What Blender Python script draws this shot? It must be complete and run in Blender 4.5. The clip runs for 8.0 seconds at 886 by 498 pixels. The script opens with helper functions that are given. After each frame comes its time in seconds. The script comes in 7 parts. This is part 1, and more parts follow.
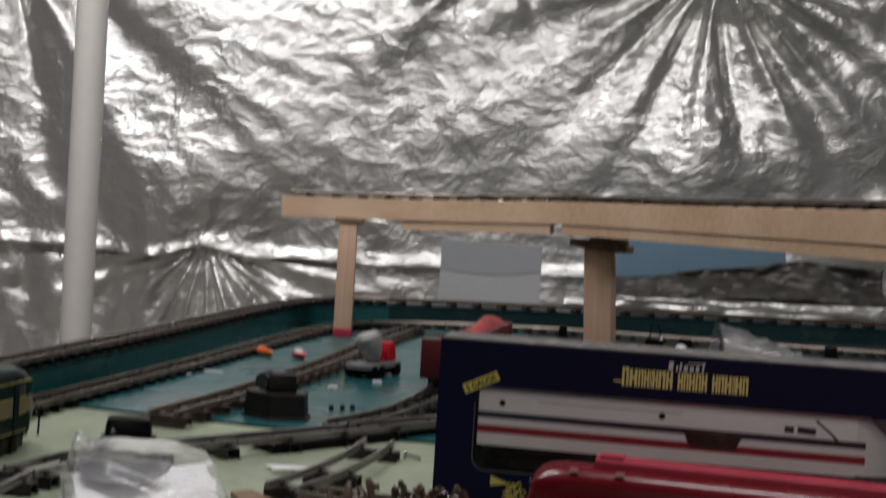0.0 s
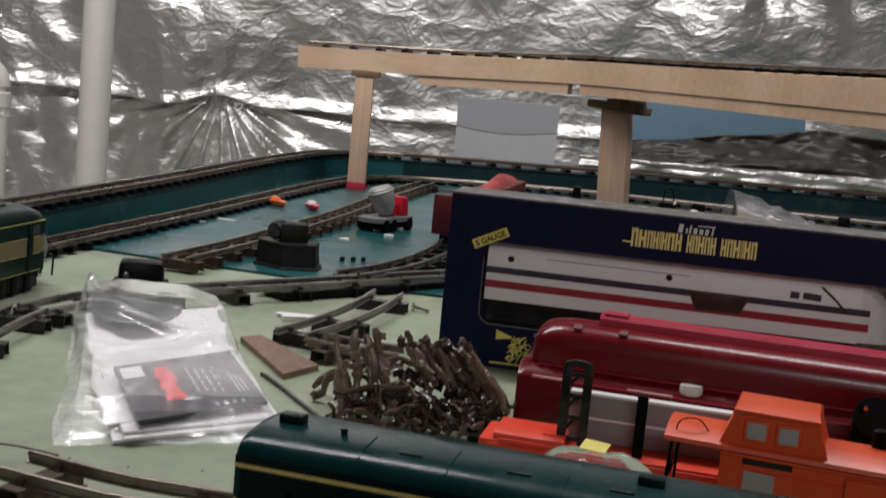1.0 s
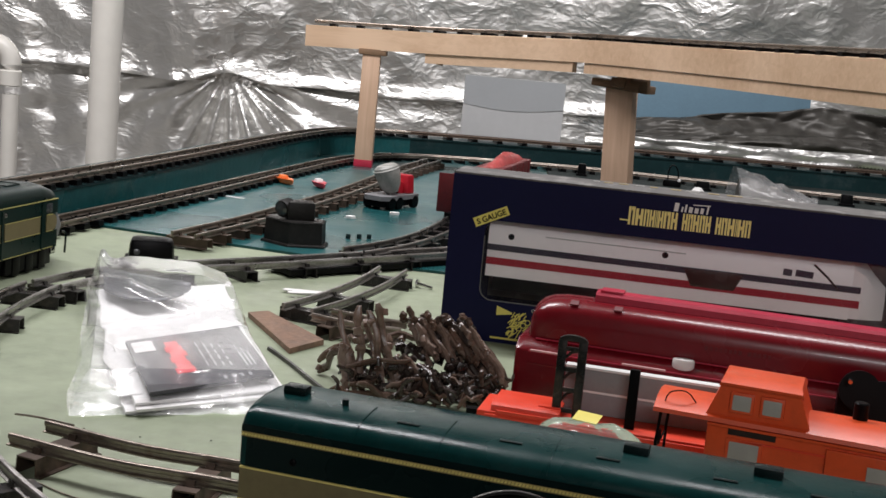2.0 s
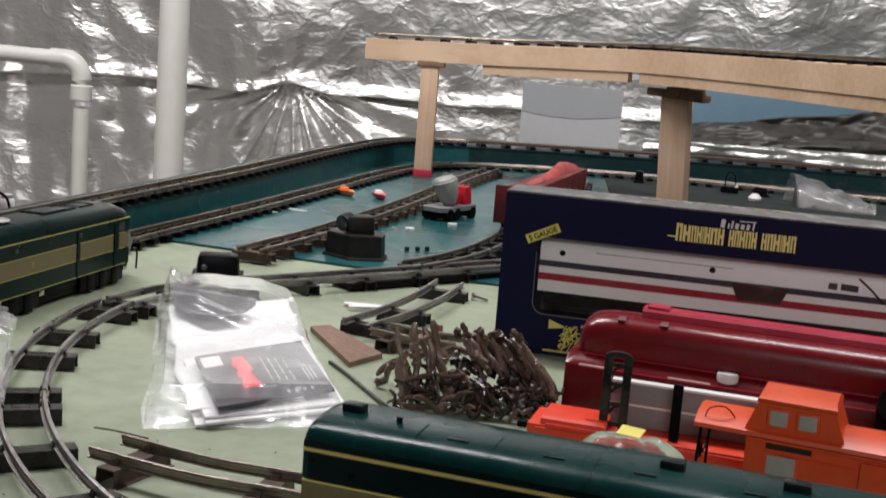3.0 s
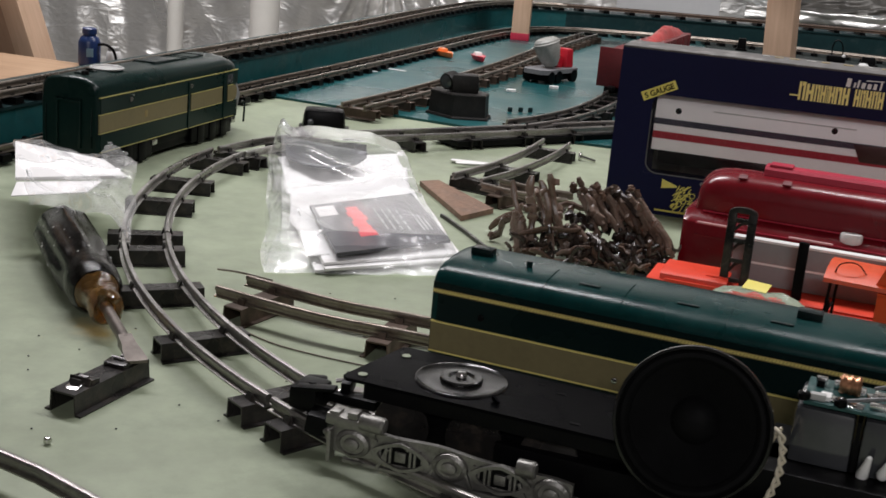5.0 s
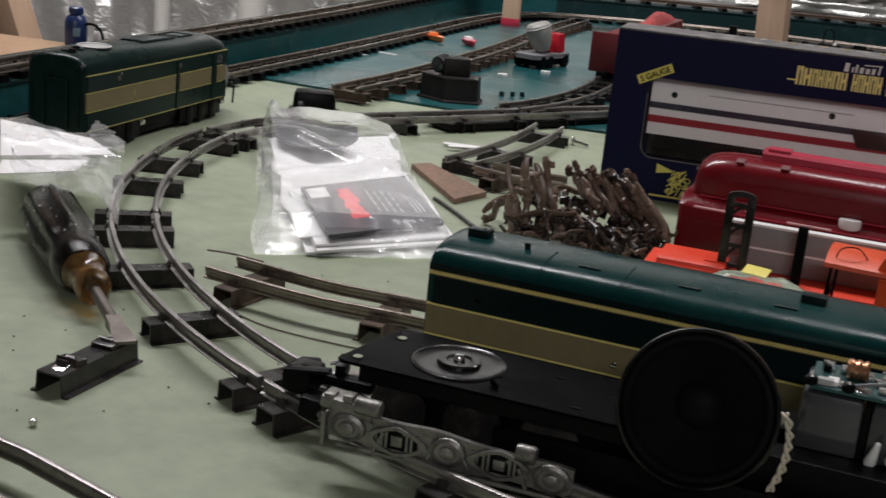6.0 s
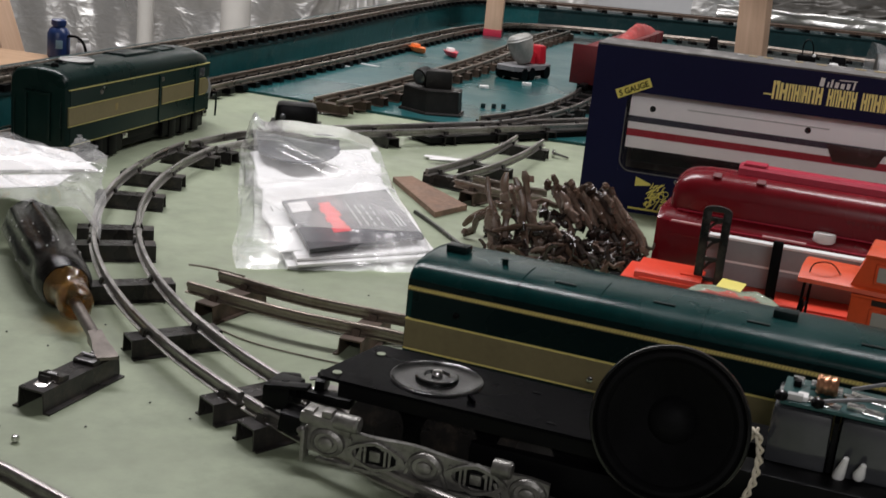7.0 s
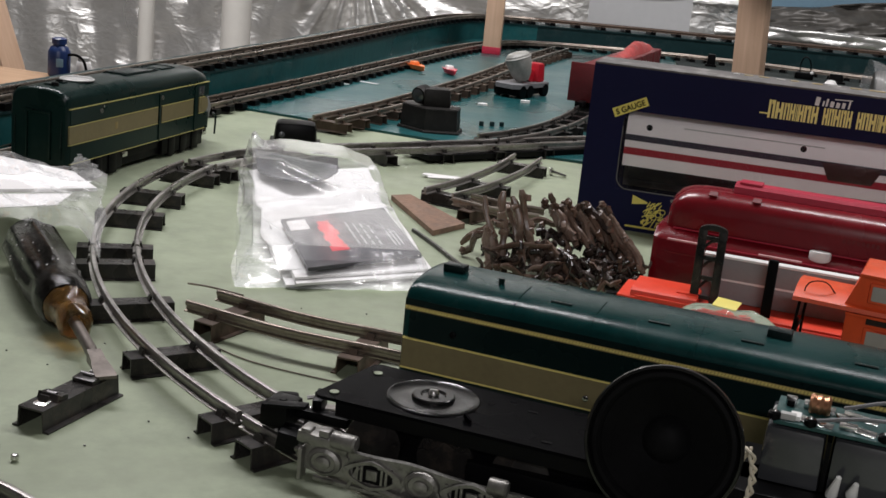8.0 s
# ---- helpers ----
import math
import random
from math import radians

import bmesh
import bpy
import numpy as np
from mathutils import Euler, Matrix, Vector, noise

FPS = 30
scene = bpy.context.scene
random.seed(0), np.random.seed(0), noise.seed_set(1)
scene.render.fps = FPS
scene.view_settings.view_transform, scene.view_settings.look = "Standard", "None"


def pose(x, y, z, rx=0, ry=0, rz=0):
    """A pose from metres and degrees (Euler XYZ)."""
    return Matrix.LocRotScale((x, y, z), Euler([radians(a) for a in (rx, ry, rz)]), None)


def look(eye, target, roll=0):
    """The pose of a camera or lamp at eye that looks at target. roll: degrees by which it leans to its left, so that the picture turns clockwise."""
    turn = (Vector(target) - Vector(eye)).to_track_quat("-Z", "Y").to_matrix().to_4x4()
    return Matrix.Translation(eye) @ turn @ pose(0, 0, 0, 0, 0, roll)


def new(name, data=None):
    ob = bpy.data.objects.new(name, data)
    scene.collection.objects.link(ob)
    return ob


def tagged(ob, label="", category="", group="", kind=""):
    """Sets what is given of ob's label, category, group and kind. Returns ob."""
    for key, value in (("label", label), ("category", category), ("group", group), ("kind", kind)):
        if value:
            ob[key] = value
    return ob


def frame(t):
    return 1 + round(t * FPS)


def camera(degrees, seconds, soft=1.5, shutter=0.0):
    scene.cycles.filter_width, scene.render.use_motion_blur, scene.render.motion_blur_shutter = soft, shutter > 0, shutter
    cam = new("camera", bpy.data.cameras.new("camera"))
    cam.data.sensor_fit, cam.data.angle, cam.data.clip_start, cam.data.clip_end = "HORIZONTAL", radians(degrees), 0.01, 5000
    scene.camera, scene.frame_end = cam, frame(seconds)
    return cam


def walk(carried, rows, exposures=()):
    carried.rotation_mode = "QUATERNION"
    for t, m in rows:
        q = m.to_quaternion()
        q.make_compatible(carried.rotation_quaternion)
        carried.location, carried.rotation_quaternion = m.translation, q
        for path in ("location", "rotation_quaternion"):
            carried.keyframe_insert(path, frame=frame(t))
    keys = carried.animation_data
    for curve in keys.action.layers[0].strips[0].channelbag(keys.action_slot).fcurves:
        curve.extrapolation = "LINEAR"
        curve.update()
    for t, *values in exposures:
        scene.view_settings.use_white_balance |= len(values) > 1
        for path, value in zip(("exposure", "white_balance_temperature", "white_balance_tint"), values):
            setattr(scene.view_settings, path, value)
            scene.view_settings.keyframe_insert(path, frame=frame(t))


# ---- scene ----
cam = camera(39.46, 8.0, soft=1.5, shutter=0.9)
PATH = [
    (0, (0.10854, -0.37525, 0.20447), (0.11292, 0.62443, 0.17971), 3.469),
    (0.5, (0.11122, -0.37193, 0.20317), (0.10853, 0.62429, 0.1163), 4.057),
    (1, (0.1112, -0.37489, 0.20185), (0.11204, 0.61534, 0.06246), 5.406),
    (2.3, (0.11791, -0.41149, 0.21272), (0.10663, 0.57562, 0.05311), 5.250),
    (2.5, (0.11863, -0.42175, 0.21771), (0.09222, 0.5659, 0.06324), 4.946),
    (3, (0.1222, -0.42947, 0.22407), (0.067, 0.55571, 0.06171), 4.547),
    (3.5, (0.1253, -0.42301, 0.22061), (0.0804, 0.55414, 0.01285), 4.512),
    (4, (0.12167, -0.41821, 0.21537), (0.08447, 0.55197, -0.02413), 4.858),
    (4.5, (0.11536, -0.42042, 0.21033), (0.04544, 0.54354, -0.04636), 5.002),
    (4.7, (0.10646, -0.43064, 0.21017), (-0.00047, 0.52819, -0.05291), 4.945),
    (5.8, (0.09655, -0.41418, 0.20069), (-0.00884, 0.54195, -0.07264), 5.459),
    (6, (0.09543, -0.41796, 0.20161), (-0.00115, 0.53844, -0.07404), 5.701),
    (6.5, (0.09552, -0.42011, 0.20359), (0.00968, 0.5373, -0.07208), 5.929),
    (7, (0.09793, -0.42357, 0.20724), (0.01333, 0.53601, -0.06117), 5.849),
    (7.5, (0.0997, -0.42575, 0.21009), (0.01296, 0.5355, -0.05159), 5.701),
    (8, (0.09932, -0.42708, 0.2102), (0.01337, 0.53568, -0.04612), 5.824),
]
walk(cam, [(t, look(e, g, r)) for t, e, g, r in PATH], exposures=[(0.0, -0.78), (0.5, -0.82), (1.0, -0.45), (2.3, 0.12), (2.6, 0.15), (3.0, 0.02), (3.5, 0.02), (4.0, 0.10), (4.5, 0.12), (5.8, -0.25), (6.5, -0.17), (7.0, -0.08), (8.0, -0.05)])

# ---- light ----
world = bpy.data.worlds.new("basement_air")
scene.world = world
world.use_nodes = True
world.node_tree.nodes["Background"].inputs[0].default_value = (1.0, 0.97, 0.97, 1)
world.node_tree.nodes["Background"].inputs[1].default_value = 0.012


def area_lamp(name, at, target, sx, sy, watts, colour):
    d = bpy.data.lights.new(name, "AREA")
    d.shape, d.size, d.size_y, d.energy, d.color = "RECTANGLE", sx, sy, watts, colour
    o = new(name, d)
    o.matrix_world = look(at, target)
    return o


LAMPS = [((0.80, 0.85, 1.50), 1.15, 0.16, 21.0), ((-0.70, 1.05, 1.52), 1.15, 0.16, 31.0), ((0.3, -2.6, 1.50), 1.15, 0.16, 37.0)]
for at, sx, sy, watts in LAMPS:
    area_lamp("tube_light", at, (at[0], at[1] + 0.001, 0), sx, sy, watts, (0.993, 0.960, 0.985))


# ---- materials ----
def node(nt, kind, **values):
    n = nt.nodes.new(kind)
    for key, value in values.items():
        n.inputs[key].default_value = value
    return n


def paint(name, base, rough=0.5, metal=0.0, vary=0.12, grain=180.0, patch=18.0, bump=0.05, dirt=None, dirt_amount=0.0, coat=0.0, spec=0.5, obj_vary=0.0, rough_vary=0.15):
    """Principled surface with grain and patches of colour, uneven gloss and fine relief; dirt adds specks and smudges."""
    m = bpy.data.materials.new(name)
    m.use_nodes = True
    nt = m.node_tree
    b = nt.nodes["Principled BSDF"]
    tc = nt.nodes.new("ShaderNodeTexCoord")
    src = tc.outputs["Object"]
    fine = node(nt, "ShaderNodeTexNoise", Scale=grain, Detail=5.0, Roughness=0.6)
    wide = node(nt, "ShaderNodeTexNoise", Scale=patch, Detail=3.0)
    for n in (fine, wide):
        nt.links.new(src, n.inputs["Vector"])
    mix = nt.nodes.new("ShaderNodeMath")
    mix.operation = "ADD"
    nt.links.new(fine.outputs[0], mix.inputs[0])
    nt.links.new(wide.outputs[0], mix.inputs[1])
    ramp = node(nt, "ShaderNodeMapRange", **{"From Min": 0.6, "From Max": 1.4, "To Min": 1 - vary, "To Max": 1 + vary})
    nt.links.new(mix.outputs[0], ramp.inputs[0])
    value = ramp.outputs[0]
    if obj_vary:
        info = nt.nodes.new("ShaderNodeObjectInfo")
        r2 = node(nt, "ShaderNodeMapRange", **{"To Min": 1 - obj_vary, "To Max": 1 + obj_vary})
        nt.links.new(info.outputs["Random"], r2.inputs[0])
        mul = nt.nodes.new("ShaderNodeMath")
        mul.operation = "MULTIPLY"
        nt.links.new(value, mul.inputs[0])
        nt.links.new(r2.outputs[0], mul.inputs[1])
        value = mul.outputs[0]
    col = nt.nodes.new("ShaderNodeVectorMath")
    col.operation = "SCALE"
    col.inputs[0].default_value = base
    nt.links.new(value, col.inputs["Scale"])
    out = col.outputs[0]
    if dirt:
        speck = node(nt, "ShaderNodeTexNoise", Scale=grain * 0.35, Detail=6.0, Roughness=0.75)
        nt.links.new(src, speck.inputs["Vector"])
        lim = node(nt, "ShaderNodeMapRange", **{"From Min": 0.52, "From Max": 0.72, "To Max": dirt_amount})
        nt.links.new(speck.outputs[0], lim.inputs[0])
        mx = nt.nodes.new("ShaderNodeMix")
        mx.data_type = "RGBA"
        nt.links.new(lim.outputs[0], mx.inputs[0])
        nt.links.new(out, mx.inputs[6])
        mx.inputs[7].default_value = (*dirt, 1)
        out = mx.outputs[2]
    nt.links.new(out, b.inputs["Base Color"])
    rr = node(nt, "ShaderNodeMapRange", **{"From Min": 0.3, "From Max": 0.7, "To Min": max(0.02, rough * (1 - rough_vary)), "To Max": min(1.0, rough * (1 + rough_vary))})
    nt.links.new(wide.outputs[0], rr.inputs[0])
    nt.links.new(rr.outputs[0], b.inputs["Roughness"])
    b.inputs["Metallic"].default_value = metal
    b.inputs["Coat Weight"].default_value = coat
    b.inputs["Coat Roughness"].default_value = 0.08
    b.inputs["Specular IOR Level"].default_value = spec
    bp = node(nt, "ShaderNodeBump", Strength=bump, Distance=0.001)
    nt.links.new(fine.outputs[0], bp.inputs["Height"])
    nt.links.new(bp.outputs[0], b.inputs["Normal"])
    return m


def wood(name, base, dark, scale=30.0, rough=0.6, axis=0):
    m = bpy.data.materials.new(name)
    m.use_nodes = True
    nt = m.node_tree
    b = nt.nodes["Principled BSDF"]
    tc = nt.nodes.new("ShaderNodeTexCoord")
    mp = nt.nodes.new("ShaderNodeMapping")
    s = [scale * 4.0] * 3
    s[axis] = scale * 0.25
    mp.inputs["Scale"].default_value = s
    nt.links.new(tc.outputs["Object"], mp.inputs[0])
    n = node(nt, "ShaderNodeTexNoise", Scale=1.0, Detail=6.0, Roughness=0.65, Distortion=0.6)
    nt.links.new(mp.outputs[0], n.inputs["Vector"])
    w = node(nt, "ShaderNodeTexNoise", Scale=9.0, Detail=2.0)
    nt.links.new(tc.outputs["Object"], w.inputs["Vector"])
    add = nt.nodes.new("ShaderNodeMath")
    add.operation = "ADD"
    nt.links.new(n.outputs[0], add.inputs[0])
    nt.links.new(w.outputs[0], add.inputs[1])
    lim = node(nt, "ShaderNodeMapRange", **{"From Min": 0.75, "From Max": 1.35})
    nt.links.new(add.outputs[0], lim.inputs[0])
    mx = nt.nodes.new("ShaderNodeMix")
    mx.data_type = "RGBA"
    nt.links.new(lim.outputs[0], mx.inputs[0])
    mx.inputs[6].default_value = (*base, 1)
    mx.inputs[7].default_value = (*dark, 1)
    nt.links.new(mx.outputs[2], b.inputs["Base Color"])
    b.inputs["Roughness"].default_value = rough
    bp = node(nt, "ShaderNodeBump", Strength=0.15, Distance=0.001)
    nt.links.new(n.outputs[0], bp.inputs["Height"])
    nt.links.new(bp.outputs[0], b.inputs["Normal"])
    return m


def film(name, tint=(0.95, 0.96, 0.97), rough=0.07, opacity=0.25, relief=0.07, ior=1.65):
    """Thin clear plastic: see-through, milky in part, under a glossy crinkled skin."""
    m = bpy.data.materials.new(name)
    m.use_nodes = True
    nt = m.node_tree
    nt.nodes.remove(nt.nodes["Principled BSDF"])
    tc = nt.nodes.new("ShaderNodeTexCoord")
    n = node(nt, "ShaderNodeTexNoise", Scale=30.0, Detail=4.0)
    n2 = node(nt, "ShaderNodeTexNoise", Scale=70.0, Detail=4.0, Distortion=1.2)
    for k in (n, n2):
        nt.links.new(tc.outputs["Object"], k.inputs["Vector"])
    bp = node(nt, "ShaderNodeBump", Strength=relief, Distance=0.003)
    nt.links.new(n2.outputs[0], bp.inputs["Height"])
    lim = node(nt, "ShaderNodeMapRange", **{"From Min": 0.35, "From Max": 0.7, "To Min": opacity * 0.45, "To Max": opacity * 1.6})
    nt.links.new(n.outputs[0], lim.inputs[0])
    clear = nt.nodes.new("ShaderNodeBsdfTransparent")
    clear.inputs[0].default_value = (*tint, 1)
    front = node(nt, "ShaderNodeBsdfDiffuse", Color=(0.62, 0.62, 0.62, 1))
    back = node(nt, "ShaderNodeBsdfTranslucent", Color=(0.36, 0.36, 0.36, 1))
    milk = nt.nodes.new("ShaderNodeAddShader")
    nt.links.new(front.outputs[0], milk.inputs[0])
    nt.links.new(back.outputs[0], milk.inputs[1])
    body = nt.nodes.new("ShaderNodeMixShader")
    nt.links.new(lim.outputs[0], body.inputs[0])
    nt.links.new(clear.outputs[0], body.inputs[1])
    nt.links.new(milk.outputs[0], body.inputs[2])
    gloss = node(nt, "ShaderNodeBsdfAnisotropic", Color=(1, 1, 1, 1), Roughness=rough)
    fr = node(nt, "ShaderNodeFresnel", IOR=ior)
    nt.links.new(bp.outputs[0], gloss.inputs["Normal"])
    nt.links.new(bp.outputs[0], fr.inputs["Normal"])
    top = nt.nodes.new("ShaderNodeMixShader")
    nt.links.new(fr.outputs[0], top.inputs[0])
    nt.links.new(body.outputs[0], top.inputs[1])
    nt.links.new(gloss.outputs[0], top.inputs[2])
    nt.links.new(top.outputs[0], nt.nodes["Material Output"].inputs["Surface"])
    return m


def foil_material(name):
    """Crumpled metal sheet: sharp small facets over soft buckles."""
    m = bpy.data.materials.new(name)
    m.use_nodes = True
    nt = m.node_tree
    b = nt.nodes["Principled BSDF"]
    tc = nt.nodes.new("ShaderNodeTexCoord")
    mp = nt.nodes.new("ShaderNodeMapping")
    mp.inputs["Rotation"].default_value = (0, radians(35), 0)
    mp.inputs["Scale"].default_value = (1.0, 1.0, 1.7)
    nt.links.new(tc.outputs["Object"], mp.inputs[0])
    warp = node(nt, "ShaderNodeTexNoise", Scale=7.0, Detail=3.0)
    nt.links.new(mp.outputs[0], warp.inputs["Vector"])
    add = nt.nodes.new("ShaderNodeVectorMath")
    add.operation = "MULTIPLY_ADD"
    nt.links.new(warp.outputs["Color"], add.inputs[0])
    add.inputs[1].default_value = (0.16, 0.16, 0.16)
    nt.links.new(mp.outputs[0], add.inputs[2])
    v1 = node(nt, "ShaderNodeTexVoronoi", Scale=13.0)
    v2 = node(nt, "ShaderNodeTexVoronoi", Scale=52.0)
    n2 = node(nt, "ShaderNodeTexNoise", Scale=95.0, Detail=3.0, Roughness=0.65)
    n3 = node(nt, "ShaderNodeTexNoise", Scale=1.7, Detail=2.0)
    for n in (v1, v2, n2):
        nt.links.new(add.outputs[0], n.inputs["Vector"])
    nt.links.new(tc.outputs["Object"], n3.inputs["Vector"])
    last = None
    for src, strength, dist in ((v1, 0.34, 0.014), (v2, 0.30, 0.004), (n2, 0.24, 0.003)):
        bp = node(nt, "ShaderNodeBump", Strength=strength, Distance=dist)
        nt.links.new(src.outputs[0], bp.inputs["Height"])
        if last:
            nt.links.new(last.outputs[0], bp.inputs["Normal"])
        last = bp
    nt.links.new(last.outputs[0], b.inputs["Normal"])
    rr = node(nt, "ShaderNodeMapRange", **{"From Min": 0.3, "From Max": 0.7, "To Min": 0.25, "To Max": 0.40})
    nt.links.new(n3.outputs[0], rr.inputs[0])
    nt.links.new(rr.outputs[0], b.inputs["Roughness"])
    mx = nt.nodes.new("ShaderNodeMix")
    mx.data_type = "RGBA"
    nt.links.new(n3.outputs[0], mx.inputs[0])
    mx.inputs[6].default_value = (0.77, 0.765, 0.735, 1)
    mx.inputs[7].default_value = (0.91, 0.905, 0.87, 1)
    nt.links.new(mx.outputs[2], b.inputs["Base Color"])
    b.inputs["Metallic"].default_value = 0.80
    return m


GREEN_TABLE = paint("pale_green_paint", (0.260, 0.298, 0.205), 0.46, vary=0.24, grain=55, patch=9, bump=0.18, dirt=(0.19, 0.23, 0.155), dirt_amount=0.65, rough_vary=0.3)
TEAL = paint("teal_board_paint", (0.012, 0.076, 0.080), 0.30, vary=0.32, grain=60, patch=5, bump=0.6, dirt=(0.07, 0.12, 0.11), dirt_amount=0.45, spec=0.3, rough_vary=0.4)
# Dark teal; on the ledge its darkness is shade put into the colour.
TEAL_DARK = paint("dark_teal_and_ledge_shade", (0.008, 0.028, 0.030), 0.42, vary=0.3, grain=70, patch=6, bump=0.2, dirt=(0.08, 0.10, 0.10), dirt_amount=0.4, spec=0.25)
MAT_GREEN = paint("dark_scenery_mat", (0.010, 0.018, 0.017), 0.8, vary=0.35, grain=200, patch=12, bump=0.4, dirt=(0.05, 0.055, 0.045), dirt_amount=0.4)
CONCRETE = paint("grey_concrete", (0.30, 0.29, 0.27), 0.85, vary=0.15, grain=30, patch=2, bump=0.2)
PLASTER = paint("basement_wall_paint", (0.42, 0.41, 0.40), 0.8, vary=0.1, grain=25, patch=1.5, bump=0.15)
FOIL = foil_material("crinkled_foil")
PINE = wood("pale_pine", (0.74, 0.53, 0.36), (0.55, 0.36, 0.22), 26)
PINE_UP = wood("pale_pine_upright", (0.68, 0.47, 0.33), (0.47, 0.30, 0.19), 26, axis=2)
OLD_PINE = wood("darkened_pine", (0.42, 0.27, 0.16), (0.26, 0.15, 0.08), 26)
PINE_UP_SHADED = wood("shaded_pine_upright", (0.42, 0.27, 0.17), (0.26, 0.15, 0.09), 26, axis=2)
OLD_WOOD = wood("worn_brown_wood", (0.26, 0.16, 0.09), (0.12, 0.07, 0.04), 40)
PVC = paint("white_pvc", (0.74, 0.72, 0.66), 0.35, vary=0.05, grain=40, patch=5, bump=0.02)
TIE_BLACK = paint("black_pressed_steel", (0.026, 0.024, 0.023), 0.30, 0.35, vary=0.4, grain=260, patch=40, bump=0.14, dirt=(0.12, 0.09, 0.07), dirt_amount=0.5, obj_vary=0.3, spec=0.45, rough_vary=0.4)
TIE_RUST = paint("rusty_brown_steel", (0.085, 0.058, 0.042), 0.5, 0.4, vary=0.35, grain=260, patch=40, bump=0.15, dirt=(0.20, 0.13, 0.09), dirt_amount=0.5, obj_vary=0.3)
RAIL = paint("tinplate_rail", (0.33, 0.315, 0.30), 0.37, 0.95, vary=0.3, grain=300, patch=25, bump=0.10, dirt=(0.11, 0.09, 0.075), dirt_amount=0.7, rough_vary=0.35)
RAIL_RUST = paint("tarnished_rail", (0.30, 0.26, 0.22), 0.36, 0.85, vary=0.3, grain=300, patch=25, bump=0.1, dirt=(0.13, 0.085, 0.06), dirt_amount=0.7, rough_vary=0.4)
LOCO_GREEN = paint("dark_green_plastic", (0.0025, 0.030, 0.029), 0.27, vary=0.25, grain=350, patch=30, bump=0.08, dirt=(0.030, 0.06, 0.052), dirt_amount=0.32, spec=0.15, rough_vary=0.35)
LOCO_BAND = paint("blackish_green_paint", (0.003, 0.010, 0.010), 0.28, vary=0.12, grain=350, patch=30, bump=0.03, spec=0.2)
LOCO_TAN = paint("olive_tan_paint", (0.180, 0.150, 0.078), 0.38, vary=0.10, grain=300, patch=30, bump=0.05, spec=0.2, dirt=(0.09, 0.075, 0.05), dirt_amount=0.25)
LOCO_BOTTLE = paint("bottle_green_plastic", (0.0032, 0.0150, 0.0130), 0.30, vary=0.2, grain=350, patch=30, bump=0.05, dirt=(0.02, 0.034, 0.028), dirt_amount=0.3, spec=0.22)
YELLOW = paint("yellow_trim", (0.72, 0.60, 0.20), 0.35, vary=0.1, grain=300, patch=60, bump=0.03)
YELLOW_DULL = paint("dull_olive_yellow_trim", (0.40, 0.36, 0.13), 0.45, vary=0.1, grain=300, patch=60, bump=0.03, spec=0.2)
HERALD = paint("faded_gold_transfer", (0.26, 0.20, 0.085), 0.45, vary=0.2, grain=300, patch=60, bump=0.03, spec=0.2)
YELLOW_PALE = paint("pale_yellow_print", (0.80, 0.70, 0.16), 0.45, vary=0.05, bump=0.01)
GOLD_PRINT = paint("gold_print", (0.95, 0.82, 0.30), 0.42, vary=0.06, bump=0.01)
BLACK = paint("black_plastic", (0.003, 0.003, 0.0034), 0.36, vary=0.2, grain=250, patch=40, bump=0.05, dirt=(0.010, 0.0095, 0.009), dirt_amount=0.2, spec=0.08)
RIM_BLACK = paint("glossy_black_enamel", (0.006, 0.006, 0.006), 0.18, vary=0.15, grain=250, patch=60, bump=0.12, spec=0.5)
BLACK_SHEET = paint("black_sheet_metal", (0.0022, 0.0022, 0.0028), 0.26, 0.0, vary=0.18, grain=280, patch=30, bump=0.06, dirt=(0.008, 0.0075, 0.007), dirt_amount=0.2, spec=0.014, rough_vary=0.3)
CONE = paint("speaker_cone_paper", (0.0052, 0.0052, 0.0056), 0.50, vary=0.3, grain=400, patch=60, bump=0.12, spec=0.04)
SILVER = paint("cast_silver_paint", (0.205, 0.20, 0.185), 0.36, 0.65, vary=0.3, grain=350, patch=90, bump=0.4, dirt=(0.035, 0.032, 0.028), dirt_amount=0.9)
CHROME = paint("bright_steel", (0.62, 0.61, 0.60), 0.18, 1.0, vary=0.1, grain=200, patch=30, bump=0.03)
STEEL_DARK = paint("dull_steel", (0.23, 0.215, 0.20), 0.35, 0.9, vary=0.2, grain=300, patch=40, bump=0.06)
COPPER = paint("copper_wire", (0.60, 0.30, 0.17), 0.3, 0.9, vary=0.15, bump=0.1)
BOX_BLUE = paint("navy_carton_print", (0.006, 0.007, 0.040), 0.45, vary=0.10, grain=200, patch=15, bump=0.03, spec=0.15)
CARTON = paint("grey_carton_edge", (0.11, 0.105, 0.10), 0.7, vary=0.35, grain=120, patch=45, bump=0.2, dirt=(0.42, 0.41, 0.38), dirt_amount=0.7)
CAR_SILVER = paint("pale_silver_plastic", (0.90, 0.87, 0.865), 0.36, 0.0, vary=0.05, grain=250, patch=25, bump=0.02)
CAR_BLUE = paint("dark_blue_stripe", (0.020, 0.020, 0.040), 0.4, vary=0.1, bump=0.02)
CAR_RED = paint("crimson_stripe", (0.34, 0.006, 0.022), 0.4, vary=0.1, bump=0.02)
CAR_WINDOW = paint("tinted_window_strip", (0.032, 0.018, 0.015), 0.25, vary=0.2, bump=0.02)
MAROON = paint("maroon_plastic", (0.150, 0.0035, 0.009), 0.26, vary=0.12, grain=300, patch=30, bump=0.03, dirt=(0.20, 0.03, 0.04), dirt_amount=0.12, coat=0.12, spec=0.4)
